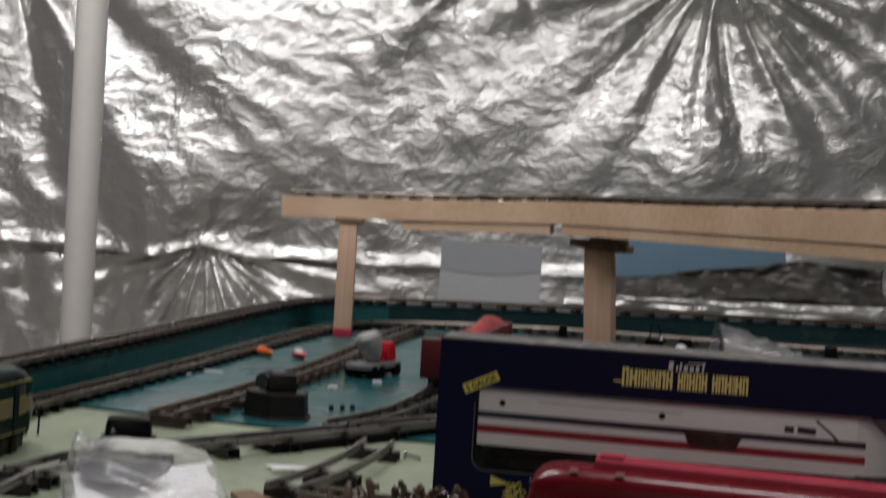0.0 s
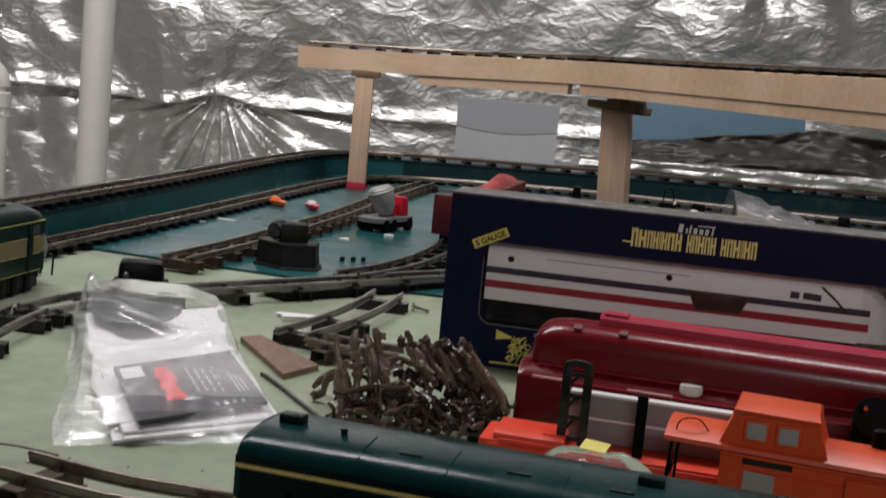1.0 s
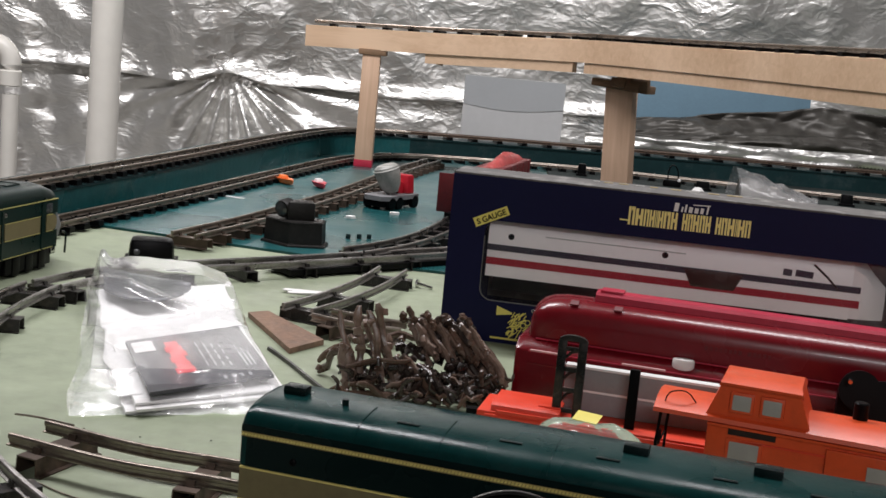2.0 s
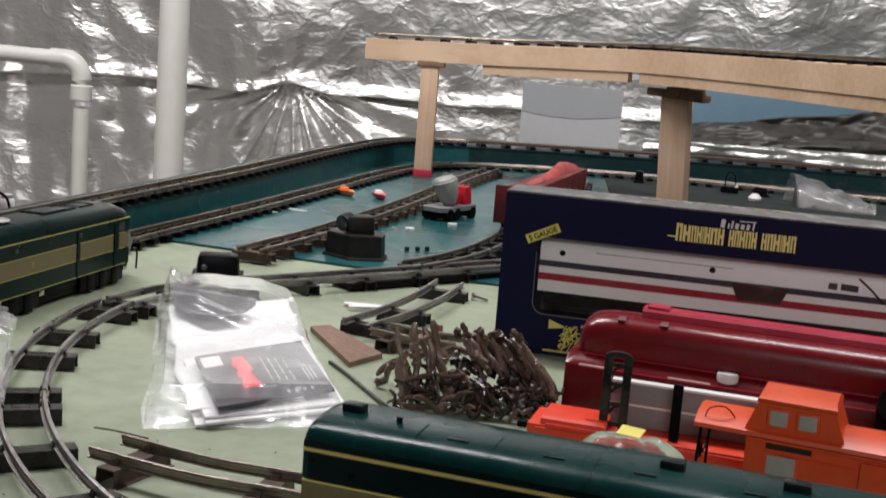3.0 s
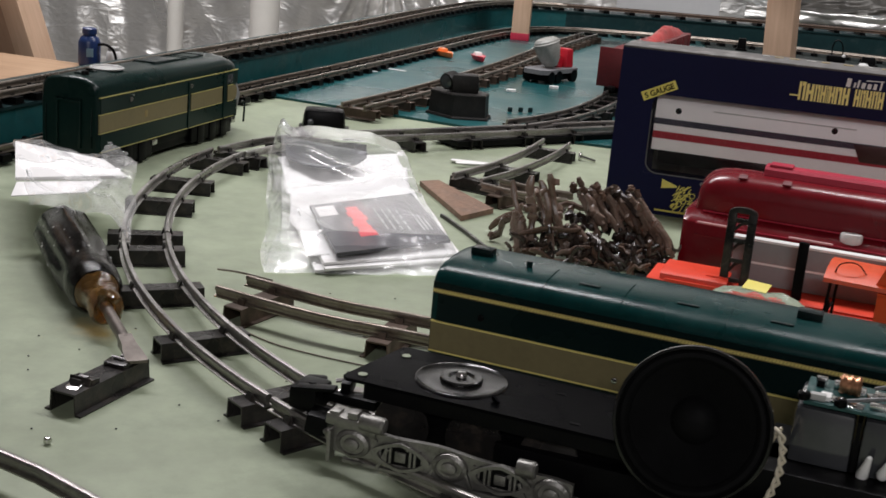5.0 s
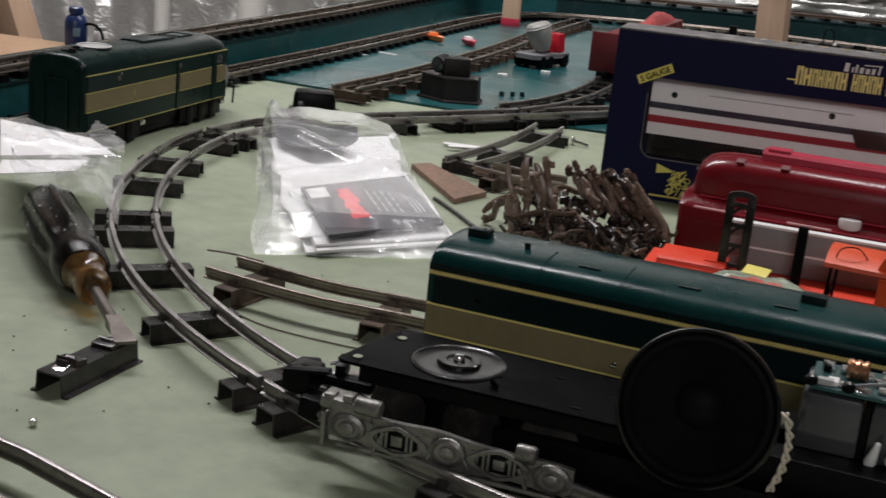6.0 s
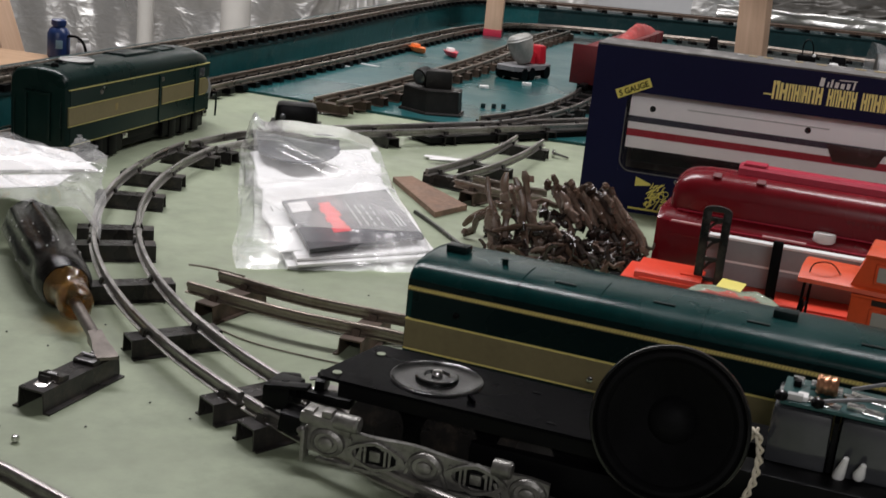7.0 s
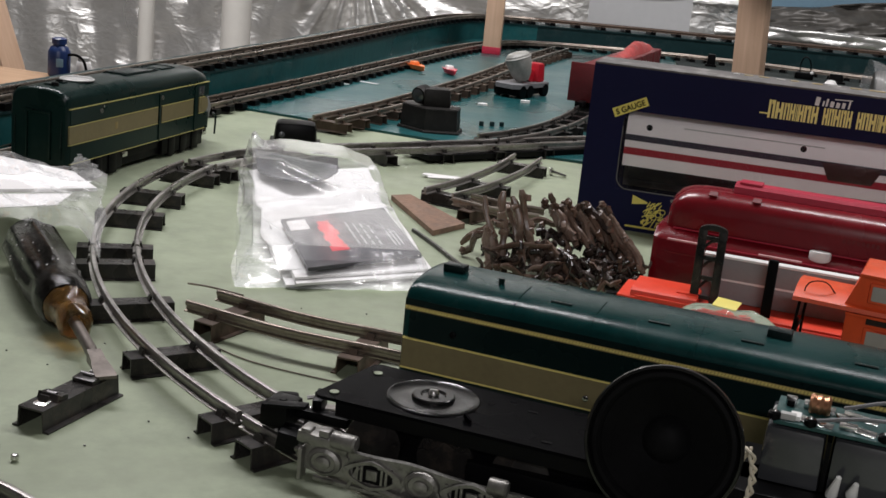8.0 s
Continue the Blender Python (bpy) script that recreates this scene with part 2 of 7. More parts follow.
PINK_RED = paint("faded_red_plastic", (0.42, 0.020, 0.050), 0.42, vary=0.15, grain=300, patch=40, bump=0.08)
DIORAMA_RED = paint("dusty_red_paint", (0.115, 0.006, 0.009), 0.5, vary=0.25, grain=200, patch=40, bump=0.08)
CAB_RED = paint("bright_red_toy_paint", (0.42, 0.010, 0.022), 0.4, vary=0.12, grain=200, bump=0.05)
PINK_LOAD = paint("pinkish_lump_load", (0.34, 0.050, 0.048), 0.5, vary=0.35, grain=160, patch=60, bump=0.4)
CHIP_PINK = paint("worn_pink_edge", (0.62, 0.36, 0.36), 0.5, vary=0.2, grain=300, bump=0.05)
ORANGE = paint("orange_plastic", (0.70, 0.080, 0.018), 0.38, vary=0.10, grain=300, patch=35, bump=0.03, dirt=(0.35, 0.05, 0.02), dirt_amount=0.25)
RED_ORANGE = paint("red_orange_plastic", (0.74, 0.055, 0.022), 0.38, vary=0.10, grain=300, patch=35, bump=0.03)
GREY_LOAD = paint("grey_painted_panel", (0.26, 0.26, 0.262), 0.45, vary=0.10, bump=0.05, dirt=(0.14, 0.13, 0.13), dirt_amount=0.3)
WHITE = paint("white_plastic", (0.80, 0.79, 0.77), 0.4, vary=0.05, bump=0.02)
DRUM_DULL = paint("dull_grey_drum_paint", (0.27, 0.27, 0.25), 0.4, vary=0.25, grain=250, patch=60, bump=0.08, dirt=(0.15, 0.15, 0.13), dirt_amount=0.4)
PIER_BLACK = paint("dusty_black_plastic", (0.013, 0.012, 0.011), 0.48, vary=0.3, grain=250, patch=40, bump=0.1, dirt=(0.05, 0.045, 0.04), dirt_amount=0.35, spec=0.25)
BOAT_RED = paint("bright_pinkish_red_plastic", (0.62, 0.030, 0.060), 0.35, vary=0.1, bump=0.02)
FILLER_TEAL = paint("grey_green_bubble_filler", (0.022, 0.065, 0.058), 0.22, vary=0.3, grain=120, patch=60, bump=0.4, spec=0.5)
WHITE_GLOSS = paint("glossy_white_nylon", (0.90, 0.90, 0.88), 0.12, vary=0.03, bump=0.01)
WHITE_PAPER = paint("white_paper", (0.72, 0.71, 0.70), 0.7, vary=0.03, grain=120, patch=20, bump=0.05)
CARD_WHITE = paint("dull_white_card", (0.55, 0.56, 0.56), 0.7, vary=0.05, grain=60, patch=12, bump=0.03)
CARD_GREY = paint("pale_grey_card", (0.42, 0.44, 0.45), 0.7, vary=0.04, bump=0.03)
CARD_BLUE = paint("light_blue_board", (0.17, 0.29, 0.38), 0.6, vary=0.08, bump=0.03)
TARP = paint("dark_grey_sheeting", (0.10, 0.095, 0.085), 0.38, 0.25, vary=0.4, grain=40, patch=10, bump=0.4, dirt=(0.05, 0.042, 0.036), dirt_amount=0.6, rough_vary=0.4)
BOOKLET = paint("charcoal_booklet", (0.045, 0.045, 0.052), 0.45, vary=0.1, bump=0.02)
PACKET = paint("dark_grey_packet_foil", (0.040, 0.042, 0.050), 0.30, 0.1, vary=0.12, grain=60, patch=30, bump=0.1)
BOOK_RED = paint("red_print", (0.72, 0.030, 0.050), 0.5, vary=0.05, bump=0.01)
BOOK_GREY = paint("grey_print", (0.42, 0.42, 0.43), 0.5, vary=0.05, bump=0.01)
HARDBOARD = paint("brown_hardboard", (0.195, 0.120, 0.082), 0.8, vary=0.4, grain=260, patch=60, bump=0.5, dirt=(0.30, 0.21, 0.15), dirt_amount=0.5)
TWIG = paint("brown_moulded_plastic", (0.090, 0.054, 0.038), 0.27, vary=0.4, grain=260, patch=90, bump=0.3, dirt=(0.30, 0.23, 0.19), dirt_amount=0.5, obj_vary=0.5, spec=0.5, rough_vary=0.4)
TWIG_PALE = paint("dusty_brown_moulded_plastic", (0.175, 0.118, 0.090), 0.27, vary=0.4, grain=260, patch=90, bump=0.3, dirt=(0.30, 0.24, 0.20), dirt_amount=0.5, spec=0.5, rough_vary=0.4)
# Darkest brown of the pieces; on the pile's floor it also carries shade.
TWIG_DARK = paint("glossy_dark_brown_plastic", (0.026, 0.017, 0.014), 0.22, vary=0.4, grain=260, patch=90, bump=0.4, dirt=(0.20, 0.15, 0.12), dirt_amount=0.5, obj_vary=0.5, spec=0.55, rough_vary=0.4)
BLADE = paint("dirty_blade_steel", (0.15, 0.13, 0.115), 0.42, 0.7, vary=0.3, grain=300, patch=60, bump=0.15, dirt=(0.06, 0.045, 0.035), dirt_amount=0.6)
HANDLE = paint("dark_clear_handle", (0.004, 0.0035, 0.003), 0.15, vary=0.5, grain=300, patch=200, bump=0.45, dirt=(0.11, 0.10, 0.08), dirt_amount=0.22, spec=0.22, rough_vary=0.5)
AMBER = paint("amber_plastic", (0.78, 0.40, 0.10), 0.10, vary=0.35, grain=160, patch=90, bump=0.8, coat=0.4)
AMBER.node_tree.nodes["Principled BSDF"].inputs["Transmission Weight"].default_value = 0.9
PCB = paint("green_circuit_board", (0.012, 0.060, 0.058), 0.35, vary=0.3, grain=400, patch=120, bump=0.1)
SMOKE_GREY = paint("smoky_grey_plastic", (0.042, 0.044, 0.048), 0.14, vary=0.15, grain=200, patch=30, bump=0.05, coat=0.4, spec=0.4)
WIRE_CREAM = paint("cream_wire", (0.60, 0.54, 0.42), 0.5, vary=0.1, bump=0.02)
BOTTLE_BLUE = paint("blue_bottle_plastic", (0.012, 0.032, 0.115), 0.35, vary=0.1, bump=0.02)
DRUM_GREY = paint("grey_drum_plastic", (0.40, 0.40, 0.385), 0.45, vary=0.15, grain=250, patch=60, bump=0.05)
BED_GREY = paint("dusty_grey_toy_paint", (0.16, 0.16, 0.165), 0.6, vary=0.2, grain=200, patch=60, bump=0.1)
CAB_WINDOW = paint("grey_window_film", (0.36, 0.33, 0.30), 0.3, vary=0.1, bump=0.02)
ORANGE_TOY = paint("orange_toy_plastic", (0.80, 0.20, 0.05), 0.4, vary=0.1, bump=0.02)
BAG = film("clear_bag_film", opacity=0.21, rough=0.13, relief=0.10, ior=1.36)
BAG_MILKY = film("milky_bag_film", opacity=0.45, rough=0.12, relief=0.14)
CLEAR_WINDOW = film("clear_window_film", tint=(1, 1, 1), rough=0.05, opacity=0.012, relief=0.03, ior=1.25)
BLISTER = film("clear_blister", tint=(0.97, 0.99, 0.99), rough=0.10, opacity=0.05, relief=0.35, ior=1.24)
BAG.surface_render_method = BAG_MILKY.surface_render_method = BLISTER.surface_render_method = CLEAR_WINDOW.surface_render_method = "DITHERED"


# ---- mesh helpers ----
def bm_box(size, at=(0, 0, 0), bevel=0.0, turn=None, into=None, taper=(1, 1)):
    """A box with its base centre at `at`; taper shrinks the top."""
    bm = bmesh.new()
    bmesh.ops.create_cube(bm, size=1)
    for v in bm.verts:
        k = taper if v.co.z > 0 else (1, 1)
        v.co = Vector((v.co.x * size[0] * k[0], v.co.y * size[1] * k[1], (v.co.z + 0.5) * size[2]))
    if bevel:
        bmesh.ops.bevel(bm, geom=list(bm.edges), offset=bevel, segments=2, affect="EDGES", profile=0.6)
    if turn:
        bmesh.ops.rotate(bm, cent=(0, 0, 0), matrix=Euler([radians(a) for a in turn]).to_matrix(), verts=bm.verts)
    bmesh.ops.translate(bm, vec=at, verts=bm.verts)
    return join(into, bm)


def join(into, bm):
    if into is None:
        return bm
    me = bpy.data.meshes.new("tmp")
    bm.to_mesh(me)
    bm.free()
    into.from_mesh(me)
    bpy.data.meshes.remove(me)
    return into


def bm_lathe(profile, at=(0, 0, 0), seg=24, turn=None, into=None, scale=(1, 1, 1)):
    """Turns (radius, height) pairs round z."""
    bm = bmesh.new()
    rings = []
    for r, z in profile:
        if r < 1e-6:
            rings.append([bm.verts.new((0, 0, z))])
        else:
            rings.append([bm.verts.new((r * math.cos(2 * math.pi * k / seg), r * math.sin(2 * math.pi * k / seg), z)) for k in range(seg)])
    for a, b in zip(rings, rings[1:]):
        for k in range(seg):
            j = (k + 1) % seg
            if len(a) == 1 and len(b) == 1:
                continue
            if len(a) == 1:
                bm.faces.new((a[0], b[k], b[j]))
            elif len(b) == 1:
                bm.faces.new((a[k], a[j], b[0]))
            else:
                bm.faces.new((a[k], a[j], b[j], b[k]))
    bmesh.ops.recalc_face_normals(bm, faces=bm.faces)
    for v in bm.verts:
        v.co = Vector((v.co.x * scale[0], v.co.y * scale[1], v.co.z * scale[2]))
    if turn:
        bmesh.ops.rotate(bm, cent=(0, 0, 0), matrix=Euler([radians(a) for a in turn]).to_matrix(), verts=bm.verts)
    bmesh.ops.translate(bm, vec=at, verts=bm.verts)
    return join(into, bm)


def bm_cyl(r, h, at=(0, 0, 0), seg=16, turn=None, into=None, bevel=0.0):
    e = bevel
    prof = [(0, 0), (r - e, 0), (r, e), (r, h - e), (r - e, h), (0, h)] if e else [(0, 0), (r, 0), (r, h), (0, h)]
    return bm_lathe(prof, at, seg, turn, into)


def bm_sweep(profile, path, into=None, closed=True, up=Vector((0, 0, 1))):
    """Sweeps a profile of (side, up) points along a path; side points to the left of the way."""
    bm = bmesh.new()
    path = [Vector(p) for p in path]
    rings = []
    for i, p in enumerate(path):
        d = (path[min(i + 1, len(path) - 1)] - path[max(i - 1, 0)]).normalized()
        left = up.cross(d)
        left = left.normalized() if left.length > 1e-6 else Vector((1, 0, 0))
        top = d.cross(left)
        rings.append([bm.verts.new(p + left * a + top * b) for a, b in profile])
    n = len(profile)
    for a, b in zip(rings, rings[1:]):
        for k in range(n if closed else n - 1):
            j = (k + 1) % n
            bm.faces.new((a[k], a[j], b[j], b[k]))
    if closed:
        bm.faces.new(rings[0][::-1])
        bm.faces.new(rings[-1])
    bmesh.ops.recalc_face_normals(bm, faces=bm.faces)
    return join(into, bm)


def circle_profile(r, n=8):
    return [(r * math.cos(2 * math.pi * k / n), r * math.sin(2 * math.pi * k / n)) for k in range(n)]


def bm_tube(path, r, n=8, into=None):
    """A round bar; safe for upright ways too."""
    d = Vector(path[-1]) - Vector(path[0])
    up = Vector((0, 0, 1)) if abs(d.normalized().z) < 0.8 else Vector((0.3, 1, 0))
    return bm_sweep(circle_profile(r, n), path, into, up=up)


def smooth_path(points, step=0.02):
    """Catmull-Rom through the points."""
    pts = [Vector(p) if len(p) == 3 else Vector((*p, 0)) for p in points]
    pts = [pts[0] * 2 - pts[1]] + pts + [pts[-1] * 2 - pts[-2]]
    out = []
    for a, b, c, d in zip(pts, pts[1:], pts[2:], pts[3:]):
        n = max(2, int((c - b).length / step))
        for k in range(n):
            t = k / n
            out.append(0.5 * ((2 * b) + (c - a) * t + (2 * a - 5 * b + 4 * c - d) * t * t + (3 * b - a - 3 * c + d) * t ** 3))
    return out + [pts[-2]]


def mesh_of(name, bm, material, smooth=False):
    me = bpy.data.meshes.new(name)
    bm.to_mesh(me)
    bm.free()
    me.materials.append(material)
    if smooth:
        me.shade_smooth()
        me.set_sharp_from_angle(angle=radians(35))
    return me


def part(name, bm, material, parent, label="", smooth=True, kind=""):
    o = new(name, mesh_of(name, bm, material, smooth))
    o.parent = parent
    return tagged(o, label=label, kind=kind)


def piece(name, mesh, parent, m):
    o = new(name, mesh)
    o.parent = parent
    o.matrix_basis = m
    return o


def thing(name, m, label, category, group="", kind=""):
    o = new(name)
    o.empty_display_size = 0.02
    o.matrix_basis = m
    return tagged(o, label, category, group, kind)


def single(name, bm, material, m, label, category="", group="", kind="", smooth=True):
    o = new(name, mesh_of(name, bm, material, smooth))
    o.matrix_basis = m
    return tagged(o, label, category, group, kind)


def text_mesh(body, size, material, parent, m, name="lettering", width=0.0, label=""):
    c = bpy.data.curves.new(name, "FONT")
    c.body, c.size, c.extrude, c.offset = body, size, 0.00015, size * 0.018
    c.align_x = "CENTER"
    tmp = bpy.data.objects.new("tmp_text", c)
    me = bpy.data.meshes.new_from_object(tmp)
    bpy.data.objects.remove(tmp)
    span = max(v.co.x for v in me.vertices) - min(v.co.x for v in me.vertices)
    for v in me.vertices:
        v.co.x *= width / span if width else 1.0
    me.materials.clear()
    me.materials.append(material)
    o = new(name, me)
    o.parent = parent
    o.matrix_basis = m
    return tagged(o, label=label)


# ---- room ----
floor = single("floor", bm_box((7.0, 6.4, 0.1), (0, -0.2, -1.0)), CONCRETE, pose(0, 0, 0), "bare grey concrete basement floor", kind="structure", smooth=False)
for name, size, at in (("wall_north", (7.0, 0.12, 2.8), (0, 2.72, -0.9)), ("wall_south", (7.0, 0.12, 2.8), (0, -3.34, -0.9)),
                       ("wall_east", (0.12, 6.2, 2.8), (3.44, -0.3, -0.9)), ("wall_west", (0.12, 6.2, 2.8), (-3.44, -0.3, -0.9))):
    single(name, bm_box(size, at), PLASTER, pose(0, 0, 0), "plain painted basement wall", kind="structure", smooth=False)
single("ceiling", bm_box((7.0, 6.3, 0.1), (0, -0.3, 1.75)), PLASTER, pose(0, 0, 0), "plain basement ceiling", kind="structure", smooth=False)
for at, sx, sy, watts in LAMPS:
    lamp = thing("ceiling_light", pose(at[0], at[1], at[2] + 0.02), "long white tube light fixture under the ceiling", "ceiling light", "ceiling lights")
    part("housing", bm_box((sx + 0.1, sy + 0.06, 0.05), (0, 0, 0.03), 0.006), WHITE, lamp)
    for x in (-0.4, 0.4):
        part("hanger", bm_cyl(0.006, 0.12, (x, 0, 0.08)), WHITE, lamp)


def fan(x, z, cx, cz, folds, reach, depth, phase):
    """Pleats that spread from a pinched point."""
    dx, dz = x - cx, z - cz
    r = math.hypot(dx, dz)
    th = math.atan2(dz, dx)
    wob = noise.noise(Vector((cx * 9 + math.cos(th) * 2.2, math.sin(th) * 2.2, 3.1 + cz)))
    s = math.sin(folds * th + phase + 3.0 * wob)
    return depth * math.exp(-r / reach) * min(1.0, r / 0.12) * s


def crease(x, z, ang, wave, depth, seed):
    """Straight, sharp folds that come and go."""
    u = x * math.cos(ang) + z * math.sin(ang) + 0.30 * noise.noise(Vector((x * 1.6, z * 1.6, seed)))
    amp = max(0.0, noise.noise(Vector((x * 2.1 + seed, z * 2.1, seed * 1.7))) + 0.25)
    k = (u / wave) % 1.0
    return depth * amp * (1 - 2 * abs(2 * k - 1))


def foil_depth(x, z, lower):
    d = 0.050 * noise.noise(Vector((x * 1.1, z * 1.3, 7.0))) + 0.018 * noise.noise(Vector((x * 3.2, z * 3.7, 1.0)))
    d += fan(x, z, 0.72, 0.84, 15, 0.30, 0.036, 0.5) + fan(x, z, 0.72, 0.84, 37, 0.22, 0.009, 0.1)
    d += fan(x, z, -0.43, 0.118, 21 if lower else 9, 0.24 if lower else 0.07, 0.021 if lower else 0.006, 1.0)
    d += fan(x, z, -0.95, 0.86, 11, 0.60, 0.022, 0.2) + fan(x, z, -0.95, 0.86, 31, 0.5, 0.004, 1.2)
    d += fan(x, z, 0.24, 0.88, 8, 0.18, 0.03, 2.0) + fan(x, z, 1.5, 0.45, 9, 0.4, 0.04, 1.3)
    d += 0.050 * math.exp(-((x - 0.75) / 0.24) ** 2 - ((z - 0.33) / 0.20) ** 2) + 0.040 * math.exp(-((x + 0.48) / 0.20) ** 2 - ((z - 0.25) / 0.16) ** 2)
    drop = max(0.0, min(1.0, (0.30 - z) / 0.30)) * max(0.0, min(1.0, (-0.15 - x) / 0.25))
    d += drop * (0.009 * math.sin(x * 31 + 2.6 * noise.noise(Vector((x * 2.2, z * 2.6, 21)))) + 0.003 * math.sin(x * 77 + 9 * z + 3 * noise.noise(Vector((x * 5, z * 4, 33)))))
    d += drop * 0.10 * max(0.0, 0.16 - z)
    d += crease(x, z, 0.85, 0.118, 0.0052, 4.0) + crease(x, z, 1.2, 0.071, 0.0018, 9.0) + crease(x, z, 0.35, 0.09, 0.0020, 15.0)
    d += 0.0022 * noise.noise(Vector((x * 19, z * 19, 9))) + 0.0008 * noise.noise(Vector((x * 43, z * 43, 5)))
    return d


def foil_sheet():
    """One draped sheet over the wall, lapped over a second one below a seam."""
    t = thing("foil_sheet", pose(0, 2.52, 0), "crinkled silver foil insulation sheet hung over the wall", "foil sheet")
    nx, nz = 640, 250
    for name, z0, z1, out in (("upper_sheet", 0.085, 1.55, 0.012), ("lower_sheet", -0.7, 0.12, 0.0)):
        n = nz if name == "upper_sheet" else 110
        verts, faces = [], []
        for j in range(n + 1):
            for i in range(nx + 1):
                x = -1.75 + 3.5 * i / nx
                low = z0 + (0.018 * noise.noise(Vector((x * 3, 0, 5))) + 0.03 * math.exp(-((x + 0.43) / 0.07) ** 2) if name == "upper_sheet" else 0.0)
                z = low + (z1 - low) * (j / n) ** 1.15
                y = foil_depth(x, z, name == "lower_sheet")
                lap = math.exp(-((z - low) / 0.02) ** 2) * 0.012 if name == "upper_sheet" else 0.0
                verts.append((x, -abs(y) * 0.15 - y * 0.85 - lap - out, z))
        for j in range(n):
            for i in range(nx):
                a = j * (nx + 1) + i
                faces.append((a, a + 1, a + nx + 2, a + nx + 1))
        me = bpy.data.meshes.new(name)
        me.from_pydata(verts, [], faces)
        me.materials.append(FOIL)
        me.shade_smooth()
        o = new(name, me)
        o.parent = t
    return t


foil_sheet()

def plate(points, z0, z1):
    bm = bmesh.new()
    lo = [bm.verts.new((x, y, z0)) for x, y in points]
    hi = [bm.verts.new((x, y, z1)) for x, y in points]
    bm.faces.new(lo[::-1])
    bm.faces.new(hi)
    for k in range(len(points)):
        j = (k + 1) % len(points)
        bm.faces.new((lo[k], lo[j], hi[j], hi[k]))
    return bm


# ---- train table ----
table = thing("train_table", pose(0, 0, 0), "pale green painted plywood train table", "table")
part("tabletop", plate([(-0.42, -0.85), (2.25, -0.85), (2.25, 2.5), (1.3, 2.36), (0.53, 2.15), (0.12, 2.04), (-0.02, 2.0), (-0.12, 1.93), (-0.19, 1.78), (-0.28, 1.131), (-0.42, 0.15)], -0.019, 0), GREEN_TABLE, table, smooth=False)
for x, y in ((-0.25, -0.75), (2.15, -0.75), (2.15, 2.35), (-0.08, 1.8)):
    part("leg", bm_box((0.08, 0.08, 0.88), (x, y, -0.9)), PINE_UP, table)


single("teal_board", plate([(-0.312, 0.845), (-0.257, 0.825), (-0.19, 0.808), (0.032, 0.748), (0.14, 0.735), (0.25, 0.725), (0.272, 1.5), (0.285, 2.03), (0.12, 1.995), (0.0, 1.962), (-0.09, 1.905), (-0.133, 1.80), (-0.185, 1.51), (-0.238, 1.131)], 0, 0.0025), TEAL, pose(0, 0, 0),
       "teal painted sheet of board laid on the table as water", "board", smooth=False)
single("scenery_mat", plate([(0.2525, 0.725), (2.2, 0.72), (2.2, 2.15), (1.3, 2.12), (0.53, 2.07), (0.2875, 2.03), (0.2745, 1.5)], 0, 0.0025), MAT_GREEN, pose(0, 0, 0),
       "dark grey-green scenery mat laid on the table", "mat", smooth=False)

# ---- track ----
GAUGE = 0.02435
TIE_H, RAIL_H = 0.0088, 0.0056


def tie_mesh(material, solid=False):
    """Pressed steel sleeper: a hollow trough with turned-out feet and two pairs of rail clips."""
    outer = [(-0.0082, 0), (-0.0082, 0.0007), (-0.0060, 0.0009), (-0.0055, TIE_H), (0.0055, TIE_H), (0.0060, 0.0009), (0.0082, 0.0007), (0.0082, 0),
             (0.0054, 0), (0.0049, TIE_H - 0.0008), (-0.0049, TIE_H - 0.0008), (-0.0054, 0)]
    if solid:
        outer = outer[:8]
    bm = bm_sweep(outer, [(0, -0.0215, 0), (0, 0.0215, 0)])
    for side in (-1, 1):
        for off in (-0.0028, 0.0028):
            bm_box((0.0042, 0.0012, 0.0030), (0, side * GAUGE / 2 + off, TIE_H - 0.0002), into=bm, turn=(off * 6000, 0, 0))
    return mesh_of("tie", bm, material)


TIE = tie_mesh(TIE_BLACK)
TIE_BROWN = tie_mesh(TIE_RUST)
TIE_SOLID = tie_mesh(BLACK, True)
TIE_SOLID.transform(Matrix.Diagonal((0.92, 0.90, 0.62, 1)))
RAIL_SHAPE = [(-0.0024, 0), (0.0024, 0), (0.0024, 0.0006), (0.0006, 0.0010), (0.0006, 0.0026), (0.0013, 0.0032), (0.0015, 0.0044), (0.0010, 0.0054), (0, 0.0057),
              (-0.0010, 0.0054), (-0.0015, 0.0044), (-0.0013, 0.0032), (-0.0006, 0.0026), (-0.0006, 0.0010), (-0.0024, 0.0006)]


